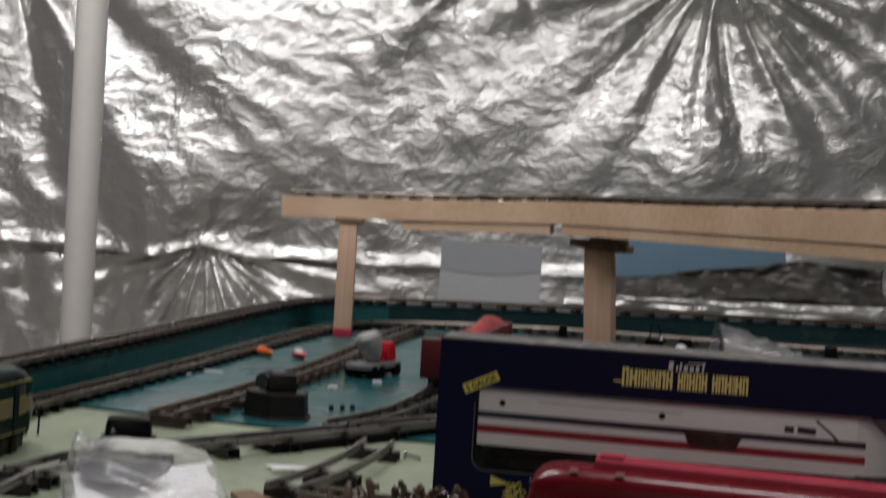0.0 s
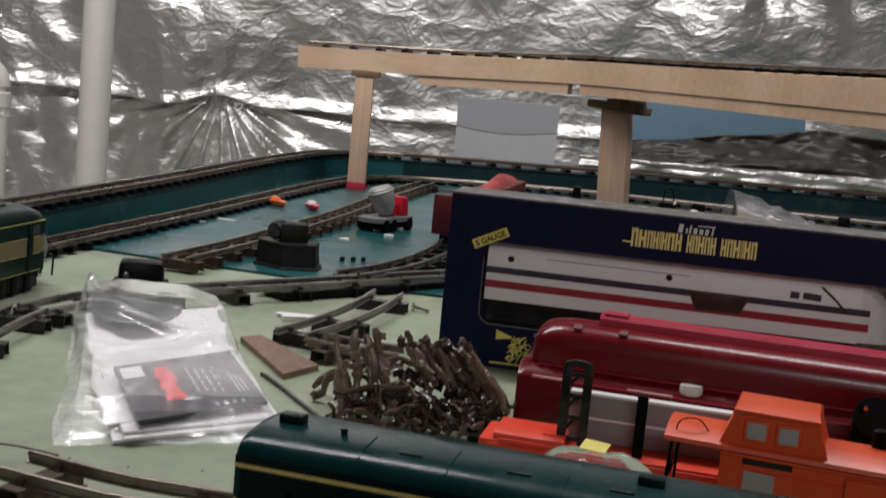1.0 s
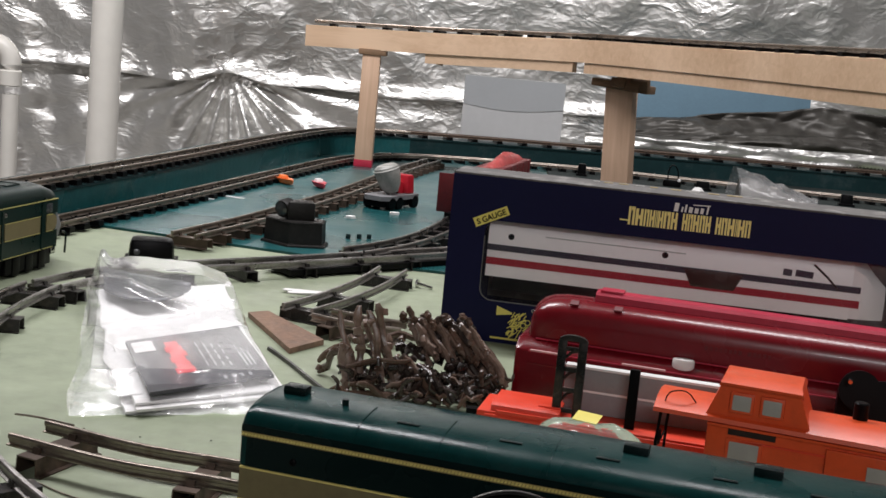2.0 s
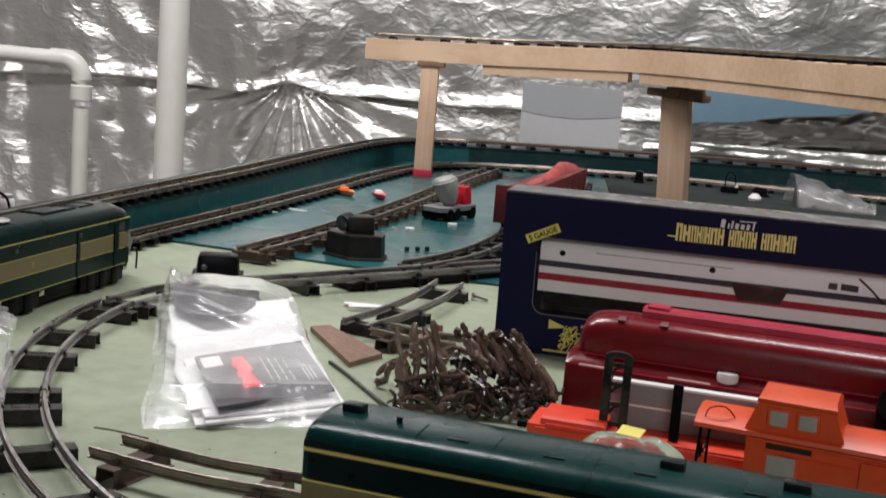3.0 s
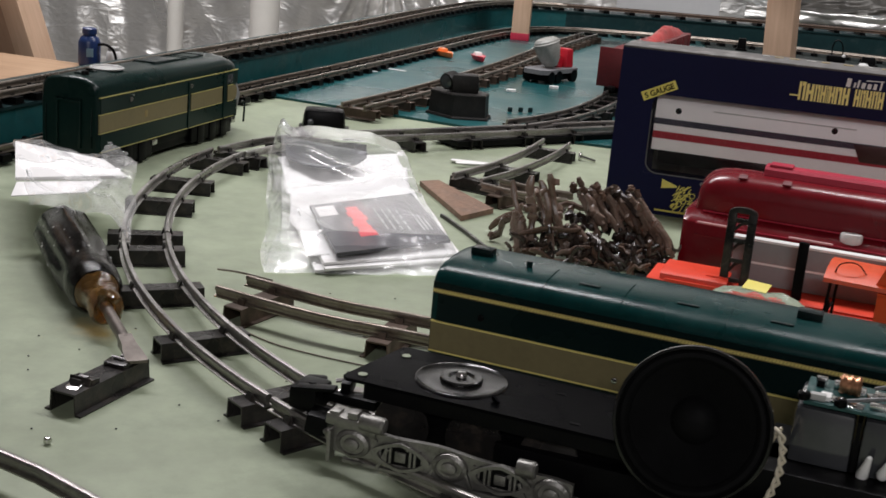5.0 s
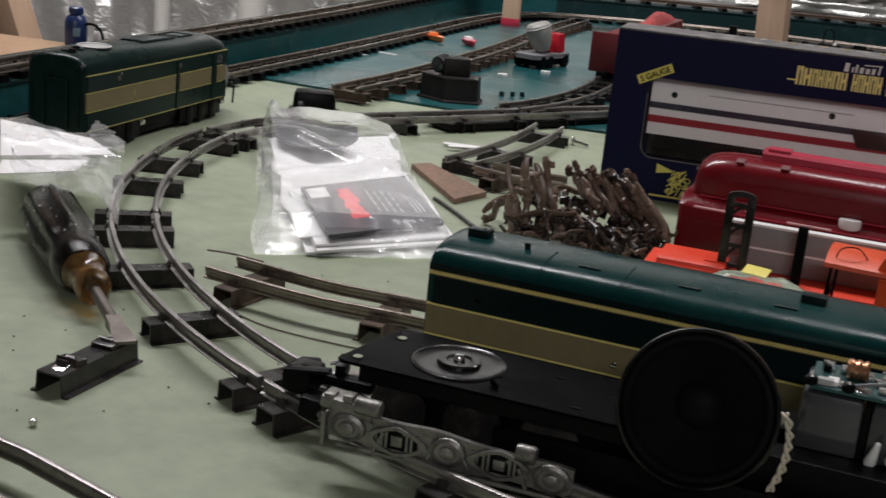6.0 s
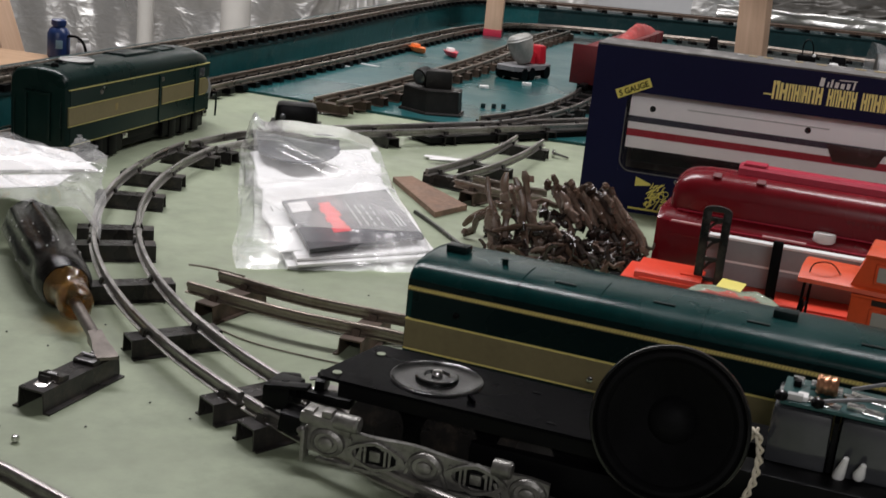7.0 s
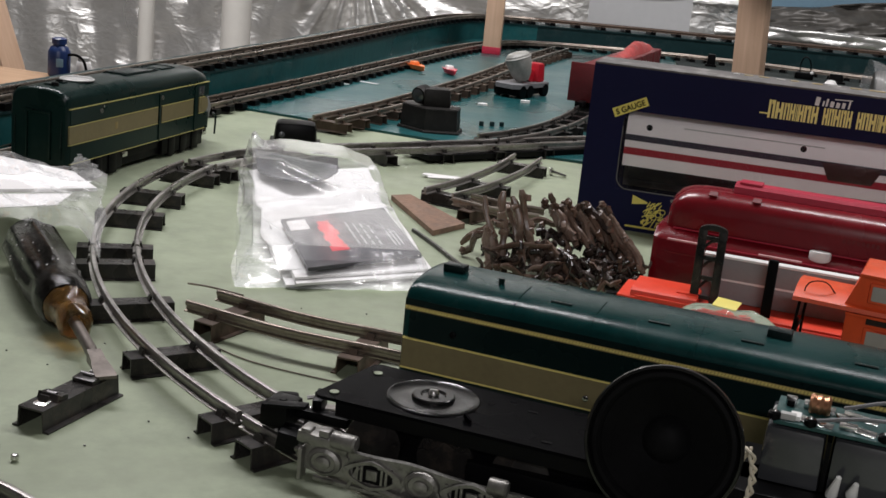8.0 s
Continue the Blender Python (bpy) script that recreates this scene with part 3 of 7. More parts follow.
def track(path, label, z=0.0, ties=None, spacing=0.079, tie=TIE, rail=RAIL, ends=(0.012, 0.012), group="laid track", name="track"):
    """Two rails on sleepers along a path; ties: fractions of the way, or even spacing."""
    t = thing(name, pose(0, 0, 0), label, "track", group)
    pts = [Vector(p) + Vector((0, 0, z)) for p in path]
    run = [0.0]
    for a, b in zip(pts, pts[1:]):
        run.append(run[-1] + (b - a).length)
    total = run[-1]

    def spot(s):
        k = max(i for i in range(len(run) - 1) if run[i] <= s or i == 0)
        d = (pts[k + 1] - pts[k])
        return pts[k] + d * ((s - run[k]) / d.length), d.normalized()

    lift = TIE_H * (0.62 if tie is TIE_SOLID else 1.0)
    for side in (-1, 1):
        line = []
        for i, p in enumerate(pts):
            d = (pts[min(i + 1, len(pts) - 1)] - pts[max(i - 1, 0)]).normalized()
            line.append(p + Vector((-d.y, d.x, 0)).normalized() * side * GAUGE / 2 + Vector((0, 0, lift)))
        part("rail", bm_sweep(RAIL_SHAPE, line), rail, t)
    if ties is None:
        n = max(2, round((total - sum(ends)) / spacing) + 1)
        ties = [(ends[0] + (total - sum(ends)) * k / (n - 1)) / total for k in range(n)]
    for f in ties:
        p, d = spot(f * total)
        piece("tie", tie, t, Matrix.Translation(p) @ pose(0, 0, 0, 0, 0, math.degrees(math.atan2(d.y, d.x)) + random.uniform(-1, 1)))
    return t


CX, CY, CR = 0.324, 0.4092, 0.5032


def arc(a0, a1, n=14):
    return [(CX + CR * math.cos(radians(a0 + (a1 - a0) * k / n)), CY + CR * math.sin(radians(a0 + (a1 - a0) * k / n)), 0) for k in range(n + 1)]


track(arc(201.3, 228.9), "curved tinplate train track section on black steel sleepers", ties=(0.055, 0.345, 0.650, 0.958))
track(arc(172.5, 200.8), "curved tinplate train track section on black steel sleepers", ties=(0.05, 0.36, 0.61, 0.94))
track(arc(229.2, 260.0), "curved tinplate train track section under a model chassis", ties=(0.05, 0.35, 0.65, 0.95))
track(arc(260.4, 290.0), "curved tinplate train track section on black steel sleepers", ties=(0.05, 0.35, 0.65, 0.95))
switch_track = track(smooth_path([(-0.172, 0.478), (-0.152, 0.532), (-0.116, 0.582), (-0.05, 0.642), (0.02, 0.708), (0.10, 0.785), (0.20, 0.88), (0.3, 0.98)]), "dull train track leading from the switch along the table", spacing=0.06)
part("roadbed", bm_sweep([(-0.019, 0.0026), (0.021, 0.0026), (0.021, 0.0075), (-0.019, 0.0075)], smooth_path([(-0.030, 0.6605), (0.02, 0.708), (0.10, 0.785), (0.20, 0.88), (0.3, 0.98)])), BLACK, switch_track, "black switch base under the rails")
track(smooth_path([(-0.131, 0.735), (-0.123, 0.763), (-0.085, 0.9), (-0.022, 1.2), (0.03, 1.53), (0.075, 1.76)]), "worn siding track crossing the teal board", spacing=0.04, tie=TIE_BROWN, rail=RAIL_RUST, z=0.0025)
track(smooth_path([(0.028, 0.735), (0.06, 0.79), (0.09, 0.87), (0.112, 0.96), (0.13, 1.06), (0.17, 1.25), (0.205, 1.45), (0.23, 1.7)]), "siding track curving under a red goods car", spacing=0.04, z=0.0025)
track(smooth_path([(-0.375, 0.2), (-0.315, 0.5), (-0.252, 0.805), (-0.203, 1.03), (-0.15, 1.3), (-0.086, 1.62), (-0.03, 1.78), (0.06, 1.865), (0.24, 1.915), (0.40, 1.92), (0.58, 1.885), (0.80, 1.85), (1.3, 1.80)]),
      "long main line track on close sleepers along the table's rim", spacing=0.028, z=0.0025, tie=TIE_SOLID, rail=RAIL_RUST)
LEDGE = smooth_path([(-0.395, 0.15), (-0.345, 0.492), (-0.318, 0.666), (-0.24, 1.131), (-0.187, 1.51), (-0.135, 1.80), (-0.09, 1.91), (0, 1.965), (0.12, 2.0), (0.29, 2.035), (0.53, 2.07), (0.75, 2.09), (1.3, 2.12)])
ledge = thing("raised_ledge", pose(0, 0, 0), "teal painted raised ledge carrying a track round the table", "ledge")
split = next(k for k, p in enumerate(LEDGE) if p.x > 0.0)
# the back run is the same teal, darkened in colour for its shade
for run, paint_, label in ((LEDGE[:split + 1], TEAL, "teal painted side riser"), (LEDGE[split:], TEAL_DARK, "teal back riser with its shade put into the colour")):
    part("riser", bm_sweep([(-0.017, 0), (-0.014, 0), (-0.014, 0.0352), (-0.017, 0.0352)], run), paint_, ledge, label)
part("deck", bm_sweep([(-0.019, 0.0354), (0.06, 0.0354), (0.06, 0.0285), (-0.0135, 0.0285), (-0.0135, 0.0330), (-0.019, 0.0330)], LEDGE), TEAL_DARK, ledge)
track(LEDGE[:split + 1], "long track on the raised ledge with close black sleepers", z=0.0356, spacing=0.027, tie=TIE_SOLID, rail=RAIL_RUST)
track([p + Vector((-0.001, 0.007, 0)) for p in LEDGE[split:]], "dull track along the back ledge on spaced sleepers", z=0.0356, spacing=0.050, ends=(0.03, 0.012), tie=TIE_SOLID, rail=TIE_RUST)
single("ledge_plank", bm_box((0.36, 0.34, 0.012), (0, 0, 0), 0.001), OLD_PINE, pose(-0.615, 0.655, 0.006, 0, 0, -9), "bare pine plank beside the raised ledge", "plank")
brace = thing("wall_stud", pose(-0.2655, 0.97, -0.9, 0, -18, 3), "bare pine stud leaning behind the ledge", "stud")
part("face_board", bm_box((0.021, 0.060, 1.75), (0, 0, 0), 0.0015), PINE_UP, brace)
# side of the same stud, its shade put into a darker wood colour
part("side_board", bm_box((0.060, 0.040, 1.75), (-0.0405, 0.014, 0), 0.0015), PINE_UP_SHADED, brace, "shaded side of the pine stud, coloured darker")

# ---- pipes ----
pipe = thing("drain_pipe", pose(-0.490, 1.70, -0.9), "thick white plastic drain pipe standing behind the table", "pipe")
part("tube", bm_tube([(0, 0, 0), (-0.001, 0, 1.3), (-0.002, 0, 2.6)], 0.0258, 24), PVC, pipe)
part("collar", bm_cyl(0.030, 0.05, (0, 0, 0.35), 24, bevel=0.003), PVC, pipe)
small = thing("elbow_pipe", pose(-0.7235, 1.90, -0.9), "thin white plastic pipe with an elbow bend", "pipe")
part("tube", bm_tube([(0, 0, 0), (0.001, 0, 0.95)], 0.0155, 20), PVC, small)
bend = [(-0.035 + 0.035 * math.cos(a), 0, 1.005 + 0.037 * math.sin(a)) for a in [k * math.pi / 2 / 8 for k in range(9)]]
part("elbow", bm_tube([(0, 0, 0.985)] + bend + [(-0.06, 0, 1.042)], 0.0185, 20), PVC, small)
part("collar", bm_cyl(0.0205, 0.03, (0, 0, 0.965), 20, bevel=0.002), PVC, small)
part("side_tube", bm_tube([(-0.055, 0, 1.042), (-0.9, 0, 1.055)], 0.0155, 20), PVC, small)

# ---- elevated line ----
BEAM = smooth_path([(-0.150, 1.65, 0.209), (-0.03, 1.645, 0.212), (0.087, 1.615, 0.2155), (0.20, 1.545, 0.220), (0.30, 1.45, 0.2235), (0.42, 1.22, 0.223), (0.53, 0.84, 0.2215), (0.60, 0.45, 0.22)], 0.01)
trestle = thing("elevated_railway", pose(0, 0, 0), "curved elevated railway of raw pine boards on posts", "trestle")


def beam_run(i0, i1, profile):
    return bm_sweep(profile, BEAM[i0:i1 + 1])


last = len(BEAM) - 1
cuts = [0, 24, 48, 80, last]
for k, (a, b) in enumerate(zip(cuts, cuts[1:])):
    part("fascia_board", beam_run(a, b, [(-0.004, -0.017), (0.005, -0.017), (0.005, 0.017), (-0.004, 0.0165 - 0.0006 * (k % 2))]), PINE, trestle)
    part("deck_board", beam_run(a, b, [(0.0052, 0.006), (0.058, 0.006), (0.058, 0.0155), (0.0052, 0.0155)]), PINE, trestle)
for a, b in ((20, 47), (49, last)):
    part("lower_rail", beam_run(a, b, [(-0.0015, -0.0325), (0.0080, -0.0325), (0.0080, -0.0172), (-0.0015, -0.0172)]), PINE, trestle)
post = part("post", bm_box((0.029, 0.026, 0.186), (0, 0, 0), 0.001), PINE_UP, trestle)
post.matrix_basis = pose(-0.0395, 1.655, 0.0025)
part("post_cap", bm_box((0.046, 0.03, 0.010), (-0.038, 1.655, 0.1865), 0.002), OLD_WOOD, trestle)
post = part("post", bm_box((0.041, 0.038, 0.172), (0, 0, 0), 0.001), PINE_UP, trestle)
post.matrix_basis = pose(0.3615, 1.475, 0.0025, 0, -3.2, -20)
cap = bm_box((0.088, 0.044, 0.012), (0, 0, 0), 0.003)
for k in range(5):
    bm_box((0.026, 0.016, 0.014), (random.uniform(-0.04, 0.04), random.uniform(-0.026, -0.012), random.uniform(0.0, 0.008)), 0.003, turn=(random.uniform(-20, 20), random.uniform(-15, 15), random.uniform(-20, 20)), into=cap)
cap = part("post_cap", cap, OLD_WOOD, trestle)
cap.matrix_basis = pose(0.352, 1.462, 0.172, 0, 4, -25)
part("red_foot", bm_box((0.030, 0.027, 0.012), (-0.0395, 1.655, 0.0026), 0.0006), PINK_RED, trestle, "faded red painted post foot")
part("bracket", bm_box((0.012, 0.02, 0.022), (0.072, 1.632, 0.181), 0.002, turn=(0, 12, 0)), OLD_WOOD, trestle)
track([p + Vector((0.012, 0.026, 0)) for p in BEAM], "track on the elevated pine railway", z=0.0158, spacing=0.045, ends=(0.03, 0.02), tie=TIE_SOLID, rail=RAIL_RUST)

# ---- far wall clutter ----
card = thing("white_card", pose(0.226, 2.30, 0.0), "white card sheet with a pale grey upper band", "card")
part("sheet", bm_box((0.218, 0.002, 0.13), (0, 0, 0.028)), CARD_WHITE, card)
bm = bmesh.new()
rows = 12
front = [bm.verts.new((-0.109 + 0.218 * k / rows, -0.0025, 0.102 - 0.014 * math.cos((k / rows - 0.45) * 2.6))) for k in range(rows + 1)]
top = [bm.verts.new((-0.109 + 0.218 * k / rows, -0.0025, 0.157)) for k in range(rows + 1)]
for k in range(rows):
    bm.faces.new((front[k], front[k + 1], top[k + 1], top[k]))
part("grey_band", bm, CARD_GREY, card, "pale grey printed band")
single("blue_board", bm_box((0.42, 0.006, 0.222), (0, 0, 0), 0.001), CARD_BLUE, pose(0.69, 2.40, -0.012, 0, -3, 0), "light blue board leaning behind the track", "board")


def tarp():
    t = thing("dark_sheeting", pose(0.47, 2.33, 0.0), "dark grey folded sheeting slumped behind the ledge", "sheeting")
    n, m = 120, 14
    for name, v0, v1, out in (("lower_fold", 0.0, 0.56, 0.0), ("upper_fold", 0.50, 1.0, 0.010)):
        verts, faces = [], []
        for j in range(m + 1):
            for i in range(n + 1):
                x, v = i / n, v0 + (v1 - v0) * j / m
                top = 0.088 + 0.07 * min(1.0, x * 1.4) - 0.012 * max(0.0, x - 0.72) * 3
                z = 0.028 + (top - 0.028) * v
                y = 0.010 * math.sin(v * 8 + x * 2.2) + 0.022 * noise.noise(Vector((x * 6, v * 4, 2))) + 0.012 * noise.noise(Vector((x * 17, v * 9, 6))) - 0.05 * (1 - v)
                verts.append((x * 0.62, y + out, z + 0.006 * noise.noise(Vector((x * 5, v * 4, 8)))))
        for j in range(m):
            for i in range(n):
                a = j * (n + 1) + i
                faces.append((a, a + 1, a + n + 2, a + n + 1))
        me = bpy.data.meshes.new(name)
        me.from_pydata(verts, [], faces)
        me.materials.append(TARP)
        me.shade_smooth()
        o = new(name, me)
        o.parent = t
        o.modifiers.new("thickness", "SOLIDIFY").thickness = 0.003
    return t


tarp()


def foil_strip():
    """A folded strip of foil along the back ledge with a pinked lower edge."""
    verts, faces = [], []
    n = 220
    for j in range(6):
        for i in range(n + 1):
            x = i / n
            tooth = 0.004 * (i % 2) if j == 0 else 0
            z = 0.034 + 0.010 * x + j * 0.006 + tooth + 0.004 * noise.noise(Vector((x * 8, j * 0.4, 3)))
            verts.append((x * 0.85, 0.010 * noise.noise(Vector((x * 12, j * 0.5, 6))) + 0.004 * math.sin(j * 2.1 + x * 9), z))
    for j in range(5):
        for i in range(n):
            a = j * (n + 1) + i
            faces.append((a, a + 1, a + n + 2, a + n + 1))
    me = bpy.data.meshes.new("foil_strip")
    me.from_pydata(verts, [], faces)
    me.materials.append(FOIL)
    me.shade_smooth()
    o = new("foil_strip", me)
    o.matrix_basis = pose(0.38, 2.225, -0.002, 0, 0, 1)
    o.modifiers.new("thickness", "SOLIDIFY").thickness = 0.001
    tagged(o, "bright folded strip of foil along the back ledge", "foil strip")


foil_strip()


# ---- locomotives ----
def hood(w, h1, rise, n=7):
    """Cross-section (side, up) of a boxy loco shell with rounded shoulders."""
    half = [(0, 0), (0, h1), (0.0003, h1 + rise * 0.30), (0.0016, h1 + rise * 0.55), (0.0044, h1 + rise * 0.75), (0.0100, h1 + rise * 0.90), (w * 0.36, h1 + rise * 0.985)]
    return half + [(w / 2, h1 + rise)] + [(w - y, z) for y, z in half[::-1]]


def loft(sections, into=None):
    """Closed rings of equal length joined one after the other, ends capped."""
    bm = bmesh.new()
    rings = [[bm.verts.new(p) for p in s] for s in sections]
    for a, b in zip(rings, rings[1:]):
        for k in range(len(a)):
            j = (k + 1) % len(a)
            bm.faces.new((a[k], a[j], b[j], b[k]))
    bm.faces.new(rings[0])
    bm.faces.new(rings[-1][::-1])
    bmesh.ops.recalc_face_normals(bm, faces=bm.faces)
    return join(into, bm)


def shell_body(length, w, h1, rise, nose=0.0, back=0.004):
    sec = hood(w, h1, rise)

    def ring(x, inset, drop):
        return [(x, inset + y * (w - 2 * inset) / w, z * (1 - drop)) for y, z in sec]

    rows = [ring(0, back * 0.55, 0.035), ring(back * 0.3, back * 0.2, 0.012), ring(back, 0, 0), ring(length * 0.5, 0, 0), ring(length - nose, 0, 0)]
    if nose:
        rows += [ring(length - nose * 0.75, 0.0003, 0.025), ring(length - nose * 0.50, 0.001, 0.085), ring(length - nose * 0.28, 0.004, 0.20), ring(length - nose * 0.08, 0.010, 0.36), ring(length, 0.014, 0.48)]
    else:
        rows += [ring(length, 0.001, 0.01)]
    return loft(rows)


def stripe(x0, x1, z, h, proud=0.0006):
    return bm_box((x1 - x0, proud * 2, h), ((x0 + x1) / 2, 0, z))


def rope(x0, x1, z, h, count):
    """A moulded rope line of slanting beads."""
    d = (x1 - x0) / count
    verts, faces = [], []
    for k in range(count):
        a = x0 + (k + 0.15) * d
        b, s = a + d * 0.80, d * 0.30
        n = len(verts)
        verts += [(a, -0.0003, z), (b, -0.0003, z), (b + s, -0.0003, z + h), (a + s, -0.0003, z + h), (a + d * 0.1, -0.0013, z + h * 0.2), (b, -0.0013, z + h * 0.2), (b + s * 0.8, -0.0013, z + h * 0.8), (a + s, -0.0013, z + h * 0.8)]
        faces += [[n + q for q in f] for f in ((4, 5, 6, 7), (0, 1, 5, 4), (1, 2, 6, 5), (2, 3, 7, 6), (3, 0, 4, 7), (3, 2, 1, 0))]
    me = bpy.data.meshes.new("tmp")
    me.from_pydata(verts, [], faces)
    bm = bmesh.new()
    bm.from_mesh(me)
    bpy.data.meshes.remove(me)
    return bm


def diesel(name, m, s, length, label, wheels, nose, group):
    """Green diesel: s scales the cross-section."""
    t = thing(name, m, label, "model locomotive", group)
    w, h1, rise = (0.047, 0.0417, 0.0125) if wheels else (0.0535, 0.0350 * s, 0.0105)
    z0 = 0.0155 if wheels else 0.004
    lift = Matrix.Translation((0, 0, z0))
    body_len = length

    def add(n, bm, material, label=""):
        o = part(n, bm, material, t, label)
        o.matrix_basis = lift
        return o

    add("shell", shell_body(body_len, w, h1, rise, nose), LOCO_BOTTLE if nose else LOCO_GREEN)
    x1 = body_len - nose * 0.45
    pb, pt = (0.0152, 0.0280) if nose else (0.0128 * s, 0.0228 * s)
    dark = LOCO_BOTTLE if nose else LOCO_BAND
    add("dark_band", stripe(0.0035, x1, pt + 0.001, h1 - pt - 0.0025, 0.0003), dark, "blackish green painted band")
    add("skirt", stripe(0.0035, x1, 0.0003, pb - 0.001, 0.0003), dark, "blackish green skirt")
    segs = ((0.0025, 0.590), (0.615, 0.868), (0.912, 0.962)) if nose else ((0.001, 0.999),)
    for a, b in segs:
        add("side_panel", stripe(a * x1 + 0.001, b * x1, pb, pt - pb, 0.0006), LOCO_TAN, "olive tan side panel")
        trim = YELLOW_DULL if nose else YELLOW
        add("trim_line", stripe(a * x1 + 0.001, b * x1, pt, 0.0005 if nose else 0.0007, 0.0009), trim, "thin yellow line")
        add("trim_line", stripe(a * x1 + 0.001, b * x1, pb - 0.0007, 0.0005 if nose else 0.0007, 0.0009), trim, "thin yellow line")
    if nose:
        add("panel_end", bm_cyl((pt - pb) / 2 + 0.0002, 0.0012, (0.962 * x1, 0.0004, (pb + pt) / 2), 24, (90, 0, 0)), LOCO_TAN, "rounded end of the tan panel")
        add("rope_line", stripe(0.002, x1, h1 - 0.0016, 0.0007, 0.0008), YELLOW_DULL, "yellow roof line")
        add("lower_line", stripe(0.003, x1 * 0.97, 0.0008, 0.0005, 0.0008), YELLOW_DULL, "yellow bottom line")
        add("door_post", bm_box((0.0022, 0.0022, h1 * 0.9), (x1 * 0.602, 0, 0.001)), LOCO_BOTTLE)
        add("door_post", bm_box((0.0022, 0.0022, h1 * 0.9), (x1 * 0.882, 0, 0.001)), LOCO_BOTTLE)
        # end door and diaphragm
        add("end_door", bm_box((0.0010, w * 0.34, h1 * 0.78), (0.0016, w * 0.5, 0.003), 0.0004), LOCO_BAND)
        for y in (0.30, 0.70):
            add("door_frame", bm_box((0.0044, 0.0022, h1 * 0.84), (0.0002, w * y, 0.003), 0.0007), LOCO_BOTTLE)
        add("end_ledge", bm_box((0.0055, w * 0.46, 0.0016), (0.0004, w * 0.5, h1 * 0.86), 0.0005), LOCO_BOTTLE)
        for y in (0.1, 0.9):
            add("grab_rail", bm_tube([(0.0, w * y, 0.004), (-0.001, w * y, 0.018), (0.0, w * y, 0.032)], 0.0005, 6), LOCO_BAND)
        add("fan_ring", bm_lathe([(0.0118, 0), (0.0128, 0.0008), (0.0118, 0.0014), (0.0108, 0.0008), (0.0118, 0)], (0.048, w * 0.5, h1 + rise + 0.0002), 32), DRUM_GREY, "grey fan ring")
        add("fan_disc", bm_cyl(0.0110, 0.0008, (0.048, w * 0.5, h1 + rise - 0.0002), 28), DRUM_GREY)
        for k, x in enumerate((0.014, 0.027, 0.118)):
            add("roof_vent", bm_box((0.034 if k > 1 else 0.006, w * (0.40 if k > 1 else 0.15), 0.0018), (x, w * 0.5, h1 + rise - 0.0008), 0.0005), LOCO_BAND)
        add("screw", bm_cyl(0.0011, 0.001, (0.046, 0.0, pb + 0.011 * s + 0.012), 8, (90, 0, 0)), CHROME)
        add("number_plate", bm_box((0.012, 0.001, 0.0016), (x1 * 0.8, 0, h1 * 0.5)), YELLOW)
        add("coupler", bm_box((0.020, 0.006, 0.004), (body_len + 0.006, w / 2, -0.004), 0.001), BLACK)
        add("pilot", bm_box((0.014, w * 0.7, 0.010), (body_len - 0.010, w / 2, -0.0075), 0.002, taper=(0.7, 0.9)), LOCO_BAND)
        for x in (0.040, body_len - 0.062):
            truck = part("truck", bm_box((0.052, w * 0.62, 0.008), (x, w / 2, 0.008), 0.001), BLACK, t)
            for dx in (-0.019, 0, 0.019):
                for y in (w * 0.18, w * 0.82):
                    part("wheel", bm_lathe([(0, -0.0015), (0.0075, -0.0015), (0.0075, 0.0006), (0.0088, 0.001), (0.0088, 0.002), (0, 0.002)], (x + dx, y, 0.0088), 16, (90, 0, 0)), BLACK, truck)
            for y in (w * 0.03, w * 0.97):
                fr = bmesh.new()
                bm_box((0.070, 0.003, 0.0150), (x, y, 0.0030), 0.0008, into=fr)
                for dx in (-0.02, 0.0, 0.02):
                    bm_box((0.011, 0.005, 0.0150), (x + dx, y, 0.0012), 0.001, into=fr)
                part("side_frame", fr, BLACK, truck)
            part("step", bm_box((0.007, 0.004, 0.004), (x + 0.036, w * 0.00, 0.0115), 0.0005), CHROME, truck, "bright metal step")
        hr = smooth_path([(body_len - 0.002, 0.004, 0.010), (body_len + 0.004, 0.004, 0.009), (body_len + 0.006, 0.004, 0.004), (body_len + 0.005, 0.004, -0.009)], 0.004)
        add("hand_rail", bm_tube(hr, 0.0009, 6), LOCO_BAND)
        add("nose_cap", loft([[(x, w / 2 + y * k, z * k + h1 * 0.38) for y, z in ((-0.014, -0.010), (-0.016, 0.0), (-0.012, 0.010), (0, 0.013), (0.012, 0.010), (0.016, 0.0), (0.014, -0.010))] for x, k in ((body_len - 0.014, 1.15), (body_len + 0.002, 1.05), (body_len + 0.009, 0.70))]), BED_GREY, "dusty grey nose cap")
        add("headlamp", bm_lathe([(0.0032, 0), (0.0030, 0.0014), (0.0016, 0.0020), (0, 0.0021)], (body_len - 0.003, w * 0.5, h1 * 0.80), 14, (0, 70, 0)), CHROME, "bright headlamp")
        for x, y in ((0.0125, 0.40), (0.0265, 0.52)):
            add("roof_knob", bm_lathe([(0.0028, 0), (0.0030, 0.0018), (0.0022, 0.0034), (0, 0.0038)], (x, w * y, h1 + rise - 0.0010), 12), BLACK)
        for x0, x1b in ((0.100, 0.150), (0.158, 0.178)):
            ringp = [(x0, w * 0.30, 0), (x1b, w * 0.30, 0), (x1b, w * 0.70, 0), (x0, w * 0.70, 0), (x0, w * 0.30, 0)]
            add("roof_hatch", bm_tube([(a, b, h1 + rise * 0.985) for a, b, _ in ringp], 0.0007, 6), LOCO_BAND)
